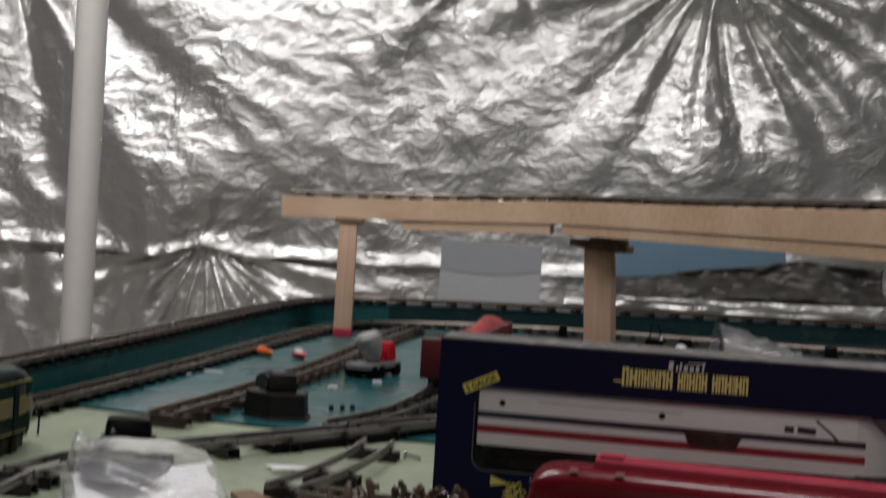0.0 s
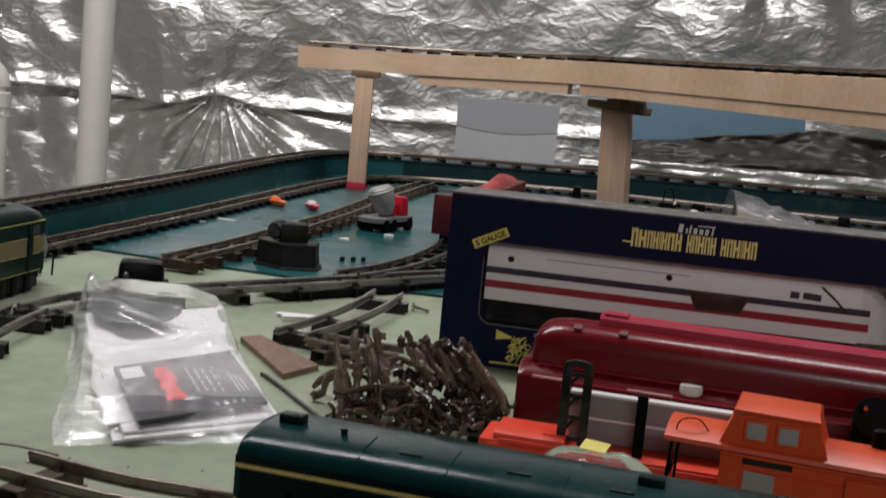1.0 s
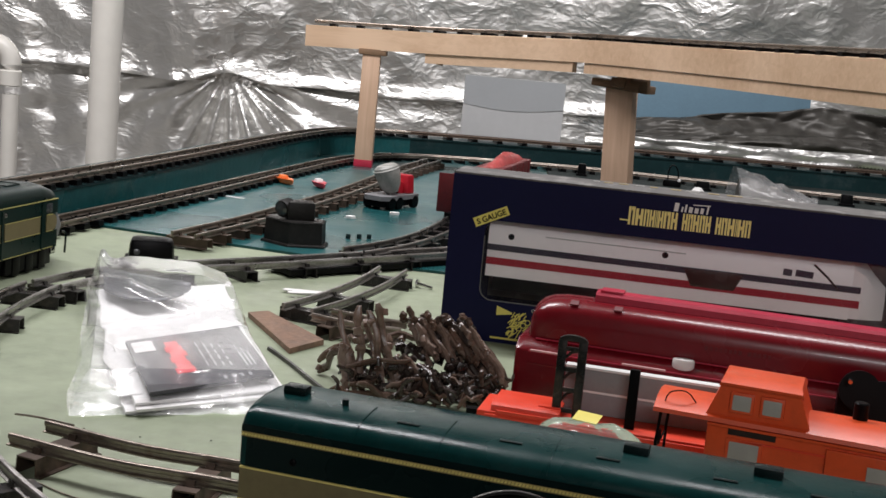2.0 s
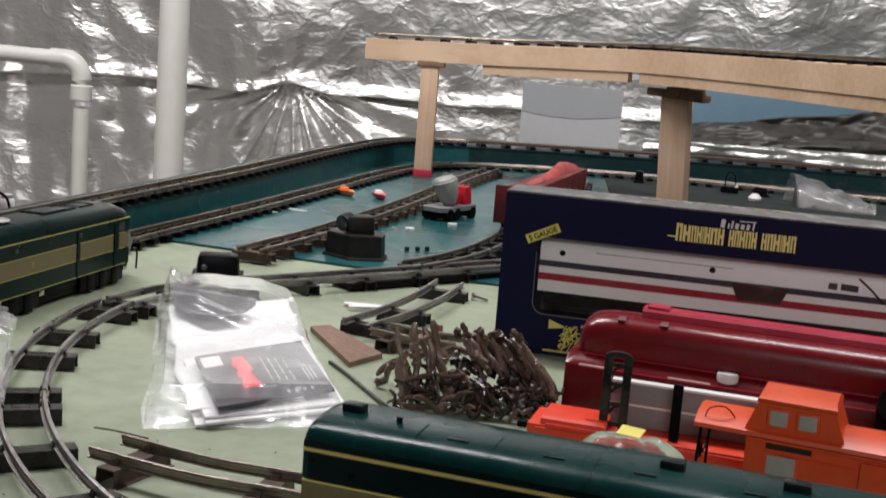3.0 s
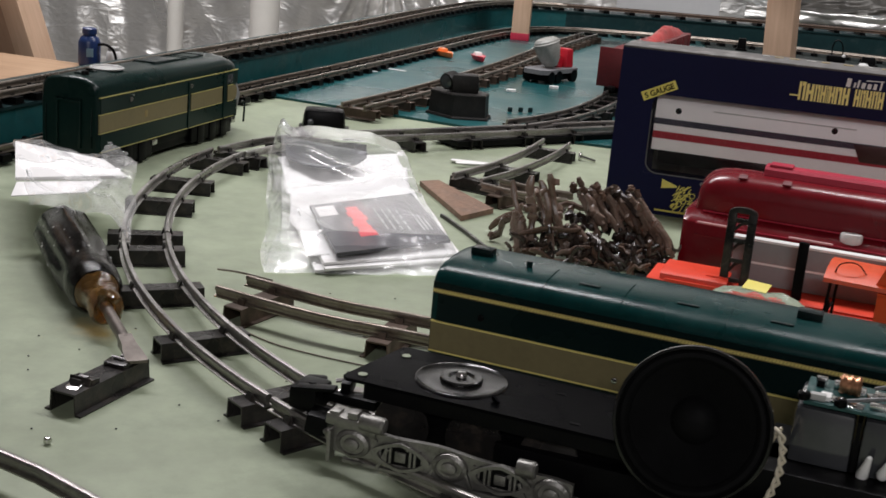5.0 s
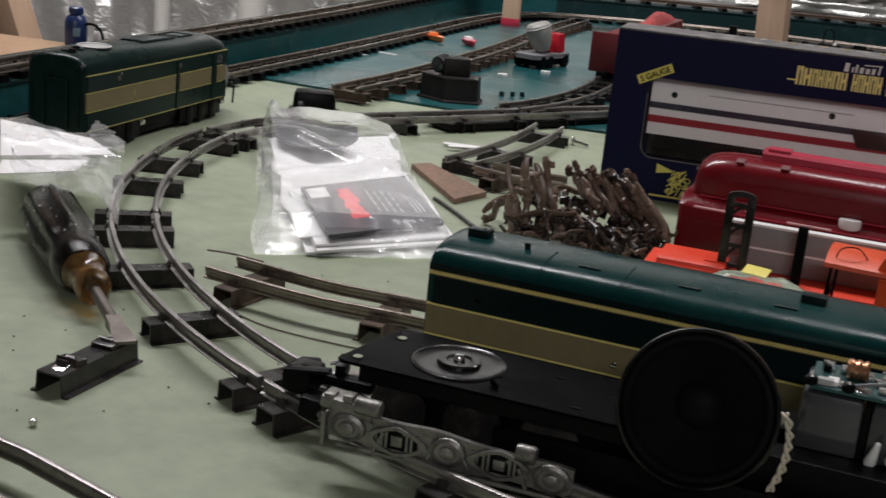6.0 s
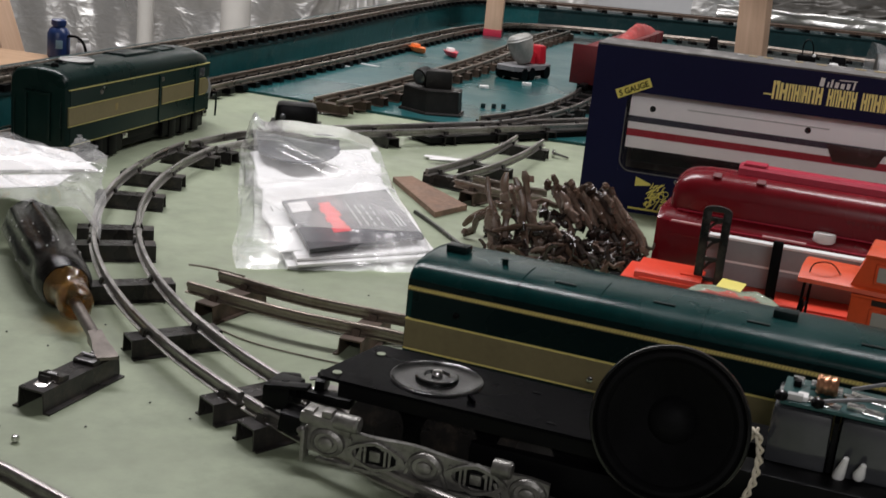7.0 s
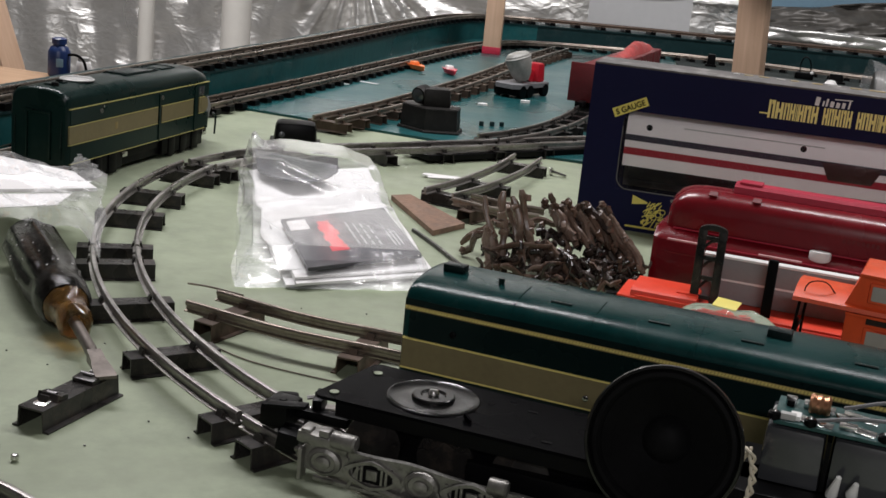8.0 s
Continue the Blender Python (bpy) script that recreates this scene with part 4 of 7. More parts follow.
        add("herald", bm_box((0.0050, 0.0014, 0.0062), (x1 * 0.30, 0, (pb + pt) / 2 - 0.0031), 0.0008), HERALD, "small gold herald")
        for x in (x1 * 0.20, x1 * 0.62):
            add("porthole", bm_lathe([(0, 0.0006), (0.0009, 0.0006), (0.0011, 0.0013), (0.0017, 0.0011), (0.0019, 0)], (x, 0, pt + 0.0070), 14, (90, 0, 0)), STEEL_DARK, "small grey porthole")
        add("cab_window", bm_box((0.010, 0.0012, 0.0075), (x1 * 0.935, 0, h1 * 0.72), 0.0006), SMOKE_GREY, "dark cab window")
        add("fuel_tank", bm_box((0.075, w * 0.86, 0.012), (body_len * 0.45, w / 2, -0.0125), 0.002), BLACK)
        add("underbody", bm_box((body_len * 0.92, w * 0.90, 0.007), (body_len * 0.48, w / 2, -0.0065), 0.001), BLACK)
    else:
        add("rope_line", rope(0.001, x1, h1 - 0.0019, 0.0015, 215), YELLOW, "yellow moulded rope line")
        add("rope_bed", stripe(0.001, x1, h1 - 0.0023, 0.0020, 0.0004), HERALD, "dull yellow line under the rope")
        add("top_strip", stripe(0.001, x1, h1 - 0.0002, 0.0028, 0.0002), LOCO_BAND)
        for x, r in ((0.024, 0.0014), (0.165, 0.0012)):
            add("porthole", bm_lathe([(0, 0.0006), (r * 0.6, 0.0006), (r * 0.7, 0.0012), (r, 0.0010), (r * 1.1, 0)], (x, 0, pt + 0.006), 14, (90, 0, 0)), BLACK)
        for x in (0.0850, 0.21):
            add("rivet", bm_lathe([(0.0014, 0), (0.0013, 0.0012), (0, 0.0018)], (x, -0.0008, pb + 0.0046), 10, (90, 0, 0)), CHROME, "bright rivet")
        for x, sx in ((0.0125, 0.010), (0.155, 0.010), (0.205, 0.011), (0.262, 0.012)):
            add("roof_vent", bm_box((sx, 0.007, 0.0042), (x, w * 0.52, h1 + rise - 0.0010), 0.0008), LOCO_BAND, "black roof vent")
        add("roof_stud", bm_cyl(0.0014, 0.004, (0.036, w * 0.42, h1 + rise - 0.0015), 10), LOCO_BAND)
        for x in (0.048, 0.082, 0.125, 0.185, 0.235):
            add("roof_seam", bm_sweep([(-0.0004, 0), (0.0004, 0), (0.0004, 0.0005), (-0.0004, 0.0005)],
                                      [(x, y, z - 0.0001) for y, z in hood(w, h1, rise)[2:8]], up=Vector((1, 0, 0))), LOCO_GREEN)
        for x in (0.066, 0.108, 0.146, 0.19, 0.225):
            add("roof_slot", bm_box((0.009, 0.0022, 0.0006), (x, w * 0.26, h1 + rise * 0.93), 0.0002, turn=None), LOCO_BAND)
    return t


U2 = math.degrees(math.atan2(0.985, 0.169))
diesel("green_diesel", pose(-0.2460, 0.398, 0.0005, 0, 0, U2), 1.0, 0.234, "dark green and tan model diesel locomotive standing on the table", True, 0.04, "green diesels")
diesel("green_diesel_shell", pose(0.0395, 0.079, 0.001, 0, 0, -15), 1.27, 0.30, "dark green and tan diesel body shell lying without its chassis", False, 0.0, "green diesels")


# ---- open chassis with speaker ----
def chassis():
    t = thing("locomotive_chassis", pose(0.0195, -0.0085, 0.0, 0, 0, -14), "bare black locomotive chassis with speaker and silver truck on the track", "model chassis")
    zp = 0.038
    bm = plate([(0.0, 0.002), (0.002, 0.0), (0.125, 0.0), (0.125, 0.0395), (0.0095, 0.0430), (0.0068, 0.0415)], zp - 0.0012, zp)
    for p in ((0.006, 0.006), (0.012, 0.033)):
        bm_lathe([(0.0013, 0), (0.0022, 0.0002), (0.0022, -0.0002), (0.0013, -0.0004)], (*p, zp), 12, None, bm)
    part("deck_plate", bm, BLACK_SHEET, t, smooth=False)
    for p in ((0.006, 0.006), (0.012, 0.033)):
        part("hole", bm_cyl(0.0018, 0.0003, (*p, zp + 0.0001), 12), GREEN_TABLE, t)
    boss = part("swivel_boss", bm_lathe([(0.0178, 0.0001), (0.0174, 0.0006), (0.0170, 0.0007), (0.0165, 0.0005), (0.0150, 0.0001), (0.0094, 0.00015), (0.0082, 0.0002), (0.0080, 0.0014), (0.0076, 0.0017), (0.0050, 0.0017), (0.0042, 0.0010), (0, 0.0010)], (0.0394, 0.0217, zp), 40), RIM_BLACK, t, "pressed ring round the swivel screw")
    part("screw", bm_lathe([(0, 0.0036), (0.0016, 0.0033), (0.0021, 0.0026), (0.0022, 0.001), (0, 0.001)], (0.0394, 0.0217, zp), 12), CHROME, boss, "bright screw head")
    part("tab", bm_box((0.0042, 0.0009, 0.0018), (0.0575, 0.0085, zp), turn=(0, 15, -38)), BLACK_SHEET, t)
    for p in ((0.076, 0.030), (0.104, 0.036), (0.088, 0.006), (0.112, 0.004), (0.034, 0.036)):
        part("slot", bm_box((0.0035, 0.0009, 0.0003), (*p, zp)), BLACK, t)
    part("side_rail", bm_box((0.115, 0.0014, 0.006), (0.066, 0.003, zp - 0.0075)), BLACK, t)
    part("frame_block", bm_box((0.23, 0.026, 0.014), (0.145, 0.022, zp - 0.0155), 0.001), BLACK, t)
    part("motor_block", bm_box((0.130, 0.034, 0.0225), (0.125, 0.020, 0.0030), 0.002), BLACK, t)
    # front truck: cast side frame
    tr = part("truck", bm_box((0.082, 0.022, 0.008), (0.052, 0.020, 0.0175), 0.001), BLACK, t, "black truck block")
    tr.matrix_basis = Matrix.Translation((0, 0, -0.0035)) @ pose(0, 0, 0, 0, 0, 3.0)
    y = -0.0125
    bm = bmesh.new()
    # undulating equaliser casting
    topline = [(0.004, 0.0292), (0.012, 0.0300), (0.020, 0.0290), (0.030, 0.0285), (0.044, 0.0290), (0.058, 0.0272), (0.072, 0.0262), (0.086, 0.0262), (0.093, 0.0250)]
    botline = [(0.004, 0.0165), (0.012, 0.0150), (0.020, 0.0162), (0.030, 0.0135), (0.044, 0.0138), (0.058, 0.0128), (0.072, 0.0140), (0.086, 0.0125), (0.093, 0.0140)]
    tp = smooth_path([(x, 0, z) for x, z in topline], 0.003)
    bp = smooth_path([(x, 0, z) for x, z in botline], 0.003)
    n = min(len(tp), len(bp))
    loft([[(tp[k].x, y - 0.0011, tp[k].z), (tp[k].x, y + 0.0011, tp[k].z), (bp[k].x, y + 0.0011, bp[k].z), (bp[k].x, y - 0.0011, bp[k].z)] for k in range(n)], bm)
    part("side_frame", bm, SILVER, tr, "cast silver truck side frame", smooth=False)
    for x, z in ((0.012, 0.0215), (0.049, 0.0205), (0.086, 0.0190)):
        part("journal_box", bm_lathe([(0.0068, 0), (0.0064, 0.0014), (0.0050, 0.0022), (0.0046, 0.0016), (0, 0.0016)], (x, y - 0.0010, z + 0.0004), 22, (90, 0, 0)), SILVER, tr)
        part("journal_cap", bm_lathe([(0.0030, 0), (0.0028, 0.0012), (0.0014, 0.0017), (0, 0.0017)], (x, y - 0.0024, z + 0.0005), 14, (90, 0, 0)), SILVER, tr)
    for x in (0.0305, 0.0675):
        bm = bm_lathe([(0.0086, -0.0012), (0.0112, -0.0012), (0.0112, 0.0012), (0.0086, 0.0012), (0.0086, -0.0012)], (x, y - 0.0016, 0.0205), 28, (90, 0, 0))
        for v in bm.verts:
            v.co.z = 0.0205 + (v.co.z - 0.0205) * 0.62 * (1.0 - 0.35 * abs(v.co.x - x) / 0.0112)
        part("spring_hanger", bm, SILVER, tr)
        part("spring_well", bm_box((0.0150, 0.0006, 0.0085), (x, y - 0.0013, 0.0163), 0.0002), BLACK, tr)
        bm = bmesh.new()
        for dx in (-0.0055, -0.0038, 0.0038, 0.0055):
            bm_box((0.0009, 0.0016, 0.0075), (x + dx, y - 0.0016, 0.0168), into=bm)
        bm_box((0.0042, 0.002, 0.0048), (x, y - 0.0016, 0.0182), 0.0005, into=bm)
        part("spring_pack", bm, SILVER, tr)
    for x in (0.0205, 0.079):
        part("brake_cylinder", bm_lathe([(0, 0), (0.0030, 0), (0.0032, 0.0008), (0.0032, 0.0085 if x < 0.05 else 0.0060), (0.0026, 0.0093 if x < 0.05 else 0.0068), (0, 0.0093 if x < 0.05 else 0.0068)], (x - 0.006, y - 0.0008, 0.0318 - (0.004 if x > 0.05 else 0)), 16, (0, 90, -4)), SILVER, tr, "bright brake cylinder")
    for x, h in ((0.0215, 0.010), (0.0405, 0.009), (0.0575, 0.009), (0.0775, 0.008)):
        part("web_rib", bm_box((0.0014, 0.0018, h), (x, y - 0.0014, 0.0150), 0.0004, turn=(0, 24 if x < 0.05 else -24, 0)), SILVER, tr)
    for k in range(7):
        part("bolt", bm_lathe([(0.0009, 0), (0.0008, 0.0006), (0, 0.0008)], (0.008 + 0.0125 * k, y - 0.0012, 0.0262 - 0.0005 * k), 8, (90, 0, 0)), SILVER, tr)
    part("end_plate", bm_box((0.0016, 0.0055, 0.0120), (0.0035, y - 0.0016, 0.0150), 0.0005), SILVER, tr)
    part("bottom_lip", bm_box((0.080, 0.0018, 0.0016), (0.048, y - 0.0010, 0.0140), 0.0005, turn=(0, 1.2, 0)), SILVER, tr)
    part("end_casting", bm_box((0.020, 0.010, 0.0045), (0.0105, y + 0.003, 0.0275), 0.0012, turn=(0, 6, 0)), SILVER, tr)
    for x, z in ((0.004, 0.0322), (0.011, 0.0328)):
        part("lug", bm_box((0.004, 0.005, 0.0028), (x, y + 0.001, z - 0.0012), 0.0007), SILVER, tr)
    for x in (0.024, 0.052, 0.080):
        for yy in (0.0045, 0.0345):
            part("wheel", bm_lathe([(0, -0.0016), (0.0085, -0.0016), (0.0092, -0.0010), (0.0092, 0.0006), (0.0108, 0.0010), (0.0108, 0.0022), (0, 0.0022)], (x, yy, 0.0262), 24, (90, 0, 0)), TIE_BLACK, tr)
    squat = Matrix.Translation((0, 0, 0.0288)) @ Matrix.Diagonal((1, 1, 0.80, 1)) @ Matrix.Translation((0, 0, -0.0292))
    for o in [c for c in tr.children if c.name.split(".")[0] in ("side_frame", "journal_box", "journal_cap", "spring_hanger", "spring_well", "spring_pack")]:
        o.data.transform(squat)
    # knuckle coupler at the end
    cp = part("coupler", bm_box((0.026, 0.006, 0.004), (-0.006, 0.021, 0.0185), 0.001), BLACK, t)
    part("knuckle", bm_box((0.012, 0.015, 0.0095), (-0.0215, 0.019, 0.0148), 0.002), BLACK, cp)
    part("knuckle_jaw", bm_box((0.009, 0.006, 0.008), (-0.024, 0.029, 0.0150), 0.0018, turn=(0, 0, 25)), BLACK, cp)
    part("lock_pin", bm_cyl(0.0014, 0.0135, (-0.0195, 0.016, 0.0125), 10), BLACK, cp)
    part("knuckle_plate", bm_box((0.016, 0.005, 0.0016), (-0.016, 0.013, 0.0245), 0.0005, turn=(0, -6, 8)), BLACK, cp)
    part("uncoupling_tab", bm_box((0.004, 0.010, 0.007), (-0.0085, 0.026, 0.0205), 0.0008, turn=(10, 0, 12)), BLACK, cp)
    part("rivet", bm_lathe([(0.0012, 0), (0.001, 0.0008), (0, 0.0011)], (-0.010, 0.021, 0.0225), 10), CHROME, cp)
    part("weight", bm_box((0.009, 0.011, 0.008), (-0.012, 0.008, 0.0105), 0.0015, turn=(0, 8, 10)), BLACK, cp)
    part("spring_clip", bm_tube([(-0.016, 0.030, 0.0225), (-0.006, 0.034, 0.0245), (0.004, 0.031, 0.0225)], 0.0009, 6), CHROME, cp, "bright spring clip")
    part("pilot_strip", bm_box((0.020, 0.007, 0.003), (-0.004, 0.033, 0.0165), 0.0008), STEEL_DARK, cp)
    return t


chassis()


def speaker():
    t = thing("loudspeaker", pose(0.1441, -0.043, 0.0515, 76, 6, -12), "small round black loudspeaker standing on the chassis", "loudspeaker")
    r = 0.0261
    part("basket", bm_lathe([(r * 0.45, -0.016), (r * 0.5, -0.017), (r * 0.62, -0.012), (r * 0.97, -0.001), (r, 0), (r, 0.0016), (r * 0.985, 0.0026), (r * 0.955, 0.0030), (r * 0.935, 0.0022), (r * 0.93, 0.0004)], seg=64), RIM_BLACK, t)
    part("surround", bm_lathe([(r * 0.935, 0.0004), (r * 0.90, 0.0012), (r * 0.85, 0.0013), (r * 0.80, 0.0002), (r * 0.79, -0.0006)], seg=48), CONE, t, "rolled paper edge")
    part("cone", bm_lathe([(r * 0.79, -0.0006), (r * 0.60, -0.0045), (r * 0.34, -0.0092), (r * 0.30, -0.0098)], seg=48), CONE, t)
    part("dust_cap", bm_lathe([(r * 0.31, -0.0096), (r * 0.26, -0.0070), (r * 0.15, -0.0054), (0, -0.0048)], seg=32), CONE, t)
    part("magnet", bm_cyl(r * 0.48, 0.012, (0, 0, -0.029), 28, bevel=0.001), STEEL_DARK, t)
    return t


speaker()


def motor():
    t = thing("drive_unit", pose(0.2010, -0.020, 0.0345, 0, 0, -14), "smoky grey drive housing with circuit board and copper coil", "motor unit")
    for x in (-0.010, 0.0125, 0.034):
        part("housing", bm_box((0.0205, 0.030, 0.0215), (x, 0.004, 0), 0.002, taper=(0.96, 0.94)), SMOKE_GREY, t)
    part("gap_plate", bm_box((0.0016, 0.028, 0.0200), (0.0013, 0.004, 0.0)), BLACK, t)
    part("base_flange", bm_box((0.075, 0.034, 0.003), (0.010, 0.004, -0.001), 0.0006), BLACK, t)
    pcb = part("circuit_board", bm_box((0.064, 0.026, 0.0014), (0.014, 0.004, 0.0222), 0.0003), PCB, t, "green circuit board")
    random.seed(5)
    for k in range(16):
        part("component", bm_box((random.uniform(0.002, 0.006), random.uniform(0.002, 0.004), random.uniform(0.0012, 0.003)), (random.uniform(-0.014, 0.042), random.uniform(-0.007, 0.015), 0.0236), 0.0003,
             turn=(0, 0, random.choice((0, 90, 20)))), random.choice((BLACK, CHROME, CHROME, WHITE, DRUM_GREY)), pcb)
    coil = part("coil", bm_lathe([(0.0012, -0.0036), (0.0030, -0.0036), (0.0037, -0.0026), (0.0031, -0.0012), (0.0037, 0), (0.0031, 0.0012), (0.0037, 0.0026), (0.0030, 0.0036), (0.0012, 0.0036)], (-0.0040, 0.006, 0.0268), 24, (0, 90, 0)), COPPER, t, "shiny copper coil")
    for x, y, k in ((-0.0162, -0.0085, 1.0), (-0.0100, -0.0085, 0.62)):
        part("contact", bm_lathe([(0, 0.0085 * k), (0.0009, 0.0076 * k), (0.0015, 0.003 * k), (0.0021, -0.001 * k), (0.0017, -0.003 * k), (0, -0.004 * k)], (x + 0.0212, y - 0.0045, 0.0042 + 0.003 * (1 - k)), 16, (24, 10, 0)), WHITE_GLOSS, t, "bright white contact tip")
    for x in (-0.018, -0.006, 0.018, 0.034):
        kn = part("knob", bm_cyl(0.0022, 0.0030, (x, -0.0075, 0.0232), 14, bevel=0.0006), BLACK, t, "black screw knob")
        part("screw", bm_lathe([(0.0008, 0), (0.0006, 0.0005), (0, 0.0007)], (x, -0.0075, 0.0262), 10), CHROME, kn)
    for x, y, sx in ((-0.004, -0.0045, 0.011), (0.010, 0.009, 0.012), (0.012, -0.004, 0.007)):
        part("shiny_tape", bm_box((sx, 0.0048, 0.0006), (x, y, 0.0236), 0.0002, turn=(4, 3, -8)), CHROME, t, "crinkled shiny tape")
    w1 = smooth_path([(-0.006, -0.004, 0.024), (0.012, -0.008, 0.030), (0.026, -0.006, 0.029), (0.036, -0.012, 0.021), (0.046, -0.016, 0.008), (0.05, -0.018, -0.004)], 0.003)
    part("wire", bm_tube(w1, 0.0007, 8), BED_GREY, t, "pale grey insulated wire")
    w2 = smooth_path([(0.004, 0.010, 0.026), (0.022, 0.006, 0.033), (0.04, 0.004, 0.027), (0.055, -0.002, 0.012)], 0.003)
    part("wire", bm_tube(w2, 0.0007, 8), BED_GREY, t, "grey insulated wire")
    return t


motor()
wire = thing("twisted_wire", pose(0, 0, 0), "twisted cream speaker wire hanging beside the loudspeaker", "wire")
base = smooth_path([(0.1735, -0.010, 0.047), (0.1715, -0.030, 0.0445), (0.1725, -0.0380, 0.0517), (0.1744, -0.0386, 0.0473), (0.1751, -0.0392, 0.0417), (0.1744, -0.0398, 0.0338), (0.1723, -0.0404, 0.0277), (0.1700, -0.0410, 0.0215)], 0.0005)
for ph in (0, math.pi):
    part("strand", bm_tube([p + Vector((0.0008 * math.cos(k * 0.42 + ph), 0.0005 * math.sin(k * 0.42 + ph), 0.0005 * math.sin(k * 0.42 + ph))) for k, p in enumerate(base)], 0.00062, 6), WIRE_CREAM, wire)


# ---- boxed silver car ----
def boxed_car():
    t = thing("train_box", pose(0.1150, 0.4895, 0, 0, 0, -9.33), "navy blue window carton for a boxed model train", "carton")
    L, D, Hh = 0.335, 0.048, 0.1204
    wx0, wx1, wz0, wz1 = 0.0262, 0.318, 0.0304, 0.0893
    for n, size, at in (("front_top", (L, 0.0016, Hh - wz1), (L / 2, 0.0008, wz1)), ("front_bottom", (L, 0.0016, wz0), (L / 2, 0.0008, 0)),
                        ("front_side", (wx0, 0.0016, wz1 - wz0), (wx0 / 2, 0.0008, wz0)), ("front_side", (L - wx1, 0.0016, wz1 - wz0), ((L + wx1) / 2, 0.0008, wz0)),
                        ("end_panel", (0.0016, D - 0.0032, Hh), (0.0008, D / 2, 0)), ("end_panel", (0.0016, D - 0.0032, Hh), (L - 0.0008, D / 2, 0)),
                        ("back_panel", (L, 0.0016, Hh), (L / 2, D - 0.0008, 0))):
        part(n, bm_box(size, at), BOX_BLUE, t, smooth=False)
    part("top_flap", bm_box((L, D, 0.0014), (L / 2, D / 2, Hh), 0.0004), CARTON, t, "scuffed grey carton top", smooth=False)
    part("liner", bm_box((L - 0.006, 0.0016, Hh - 0.004), (L / 2, 0.0445, 0.002)), BOX_BLUE, t, smooth=False)
    # rounded window corners
    for x, sx in ((wx0, 1), (wx1, -1)):
        for z, sz in ((wz0, 1), (wz1, -1)):
            bm = bmesh.new()
            r = 0.009
            pts = [(x, z)] + [(x + sx * (r - r * math.sin(a)), z + sz * (r - r * math.cos(a))) for a in [math.pi / 2 * k / 6 for k in range(7)]]
            vs = [bm.verts.new((px, 0.0004, pz)) for px, pz in pts]
            vb = [bm.verts.new((px, 0.0012, pz)) for px, pz in pts]
            bm.faces.new(vs)
            bm.faces.new(vb[::-1])
            for k in range(len(pts)):
                bm.faces.new((vs[k], vs[(k + 1) % len(pts)], vb[(k + 1) % len(pts)], vb[k]))
            bmesh.ops.recalc_face_normals(bm, faces=bm.faces)
            part("window_corner", bm, BOX_BLUE, t, smooth=False)
    r = 0.009
    rim = [(wx0 + 0.0004, wz1 - 0.012)] + [(wx0 + r - r * math.cos(a) + 0.0004, wz0 + r - r * math.sin(a) + 0.0004) for a in [math.pi / 2 * k / 6 for k in range(7)]] + [(wx1 - r, wz0 + 0.0004)]
    part("window_rim", bm_tube([(x, -0.0002, z) for x, z in rim], 0.00045, 6), BED_GREY, t, "pale cut edge of the window film")
    win = part("window_film", bm_box((wx1 - wx0 + 0.006, 0.0004, wz1 - wz0 + 0.006), ((wx0 + wx1) / 2, 0.0022, wz0 - 0.003)), CLEAR_WINDOW, t, "clear plastic window")
    win.visible_shadow = False
    # print
    # the title, a row of narrow slotted blocks
    x = 0.1268
    for k, w in enumerate((52, 60, 40, 40, 20, 40, 52, 50, -30, 40, 36, 46, 40, 42, -30, 42, 42, 52, 20, 50, 42)):
        w = w * 0.0000925 * 1.06
        if w > 0:
            h = 0.0120 if k else 0.0130
            bm = bmesh.new()
            lean = 0.0005
            for x0, x1, z0, z1 in ((0.0, 0.36, 0.0, 1.0), (0.62, 0.98, 0.0, 1.0), (0.34, 0.64, 0.40, 0.62) if k % 2 else (0.34, 0.64, 0.78, 1.0)):
                bm_box(((x1 - x0) * w * 0.90, 0.0005, (z1 - z0) * h), (x + (x0 + x1) / 2 * w * 0.90 + lean * z0, -0.0002, 0.0975 + z0 * h), into=bm)
            part("title_block", bm, GOLD_PRINT, t, smooth=False)
        x += abs(w)
    for k, (x, w, z, h) in enumerate(((0.1590, 0.0030, 0.1105, 0.0060), (0.1632, 0.0012, 0.1105, 0.0036), (0.1655, 0.0014, 0.1105, 0.0055), (0.1690, 0.0026, 0.1105, 0.0040), (0.1730, 0.0026, 0.1105, 0.0036), (0.1768, 0.0022, 0.1105, 0.0040), (0.1805, 0.0012, 0.1105, 0.0056))):
        part("script_block", bm_box((w, 0.0005, h), (x, -0.0002, z), turn=(0, 6, 0)), WHITE, t, smooth=False)
    part("underline", bm_box((0.0060, 0.0006, 0.0010), (0.1240, -0.0001, 0.1000)), GOLD_PRINT, t)
    part("script_bar", bm_box((0.0120, 0.0005, 0.0007), (0.1765, -0.0001, 0.1160), turn=(0, -2, 0)), WHITE, t)
    flag = part("gauge_flag", bm_box((0.0262, 0.0006, 0.0068), (0, 0, 0)), YELLOW_PALE, t, "yellow tilted name flag")
    flag.matrix_basis = pose(0.0315, -0.0002, 0.0888, 0, -26, 0)
    text_mesh("S GAUGE", 0.0058, BLACK, flag, pose(0, -0.0005, 0.0013, 90, 0, 0), width=0.0222)
    # gold engine sketch in the corner
    cr = bmesh.new()
    random.seed(11)
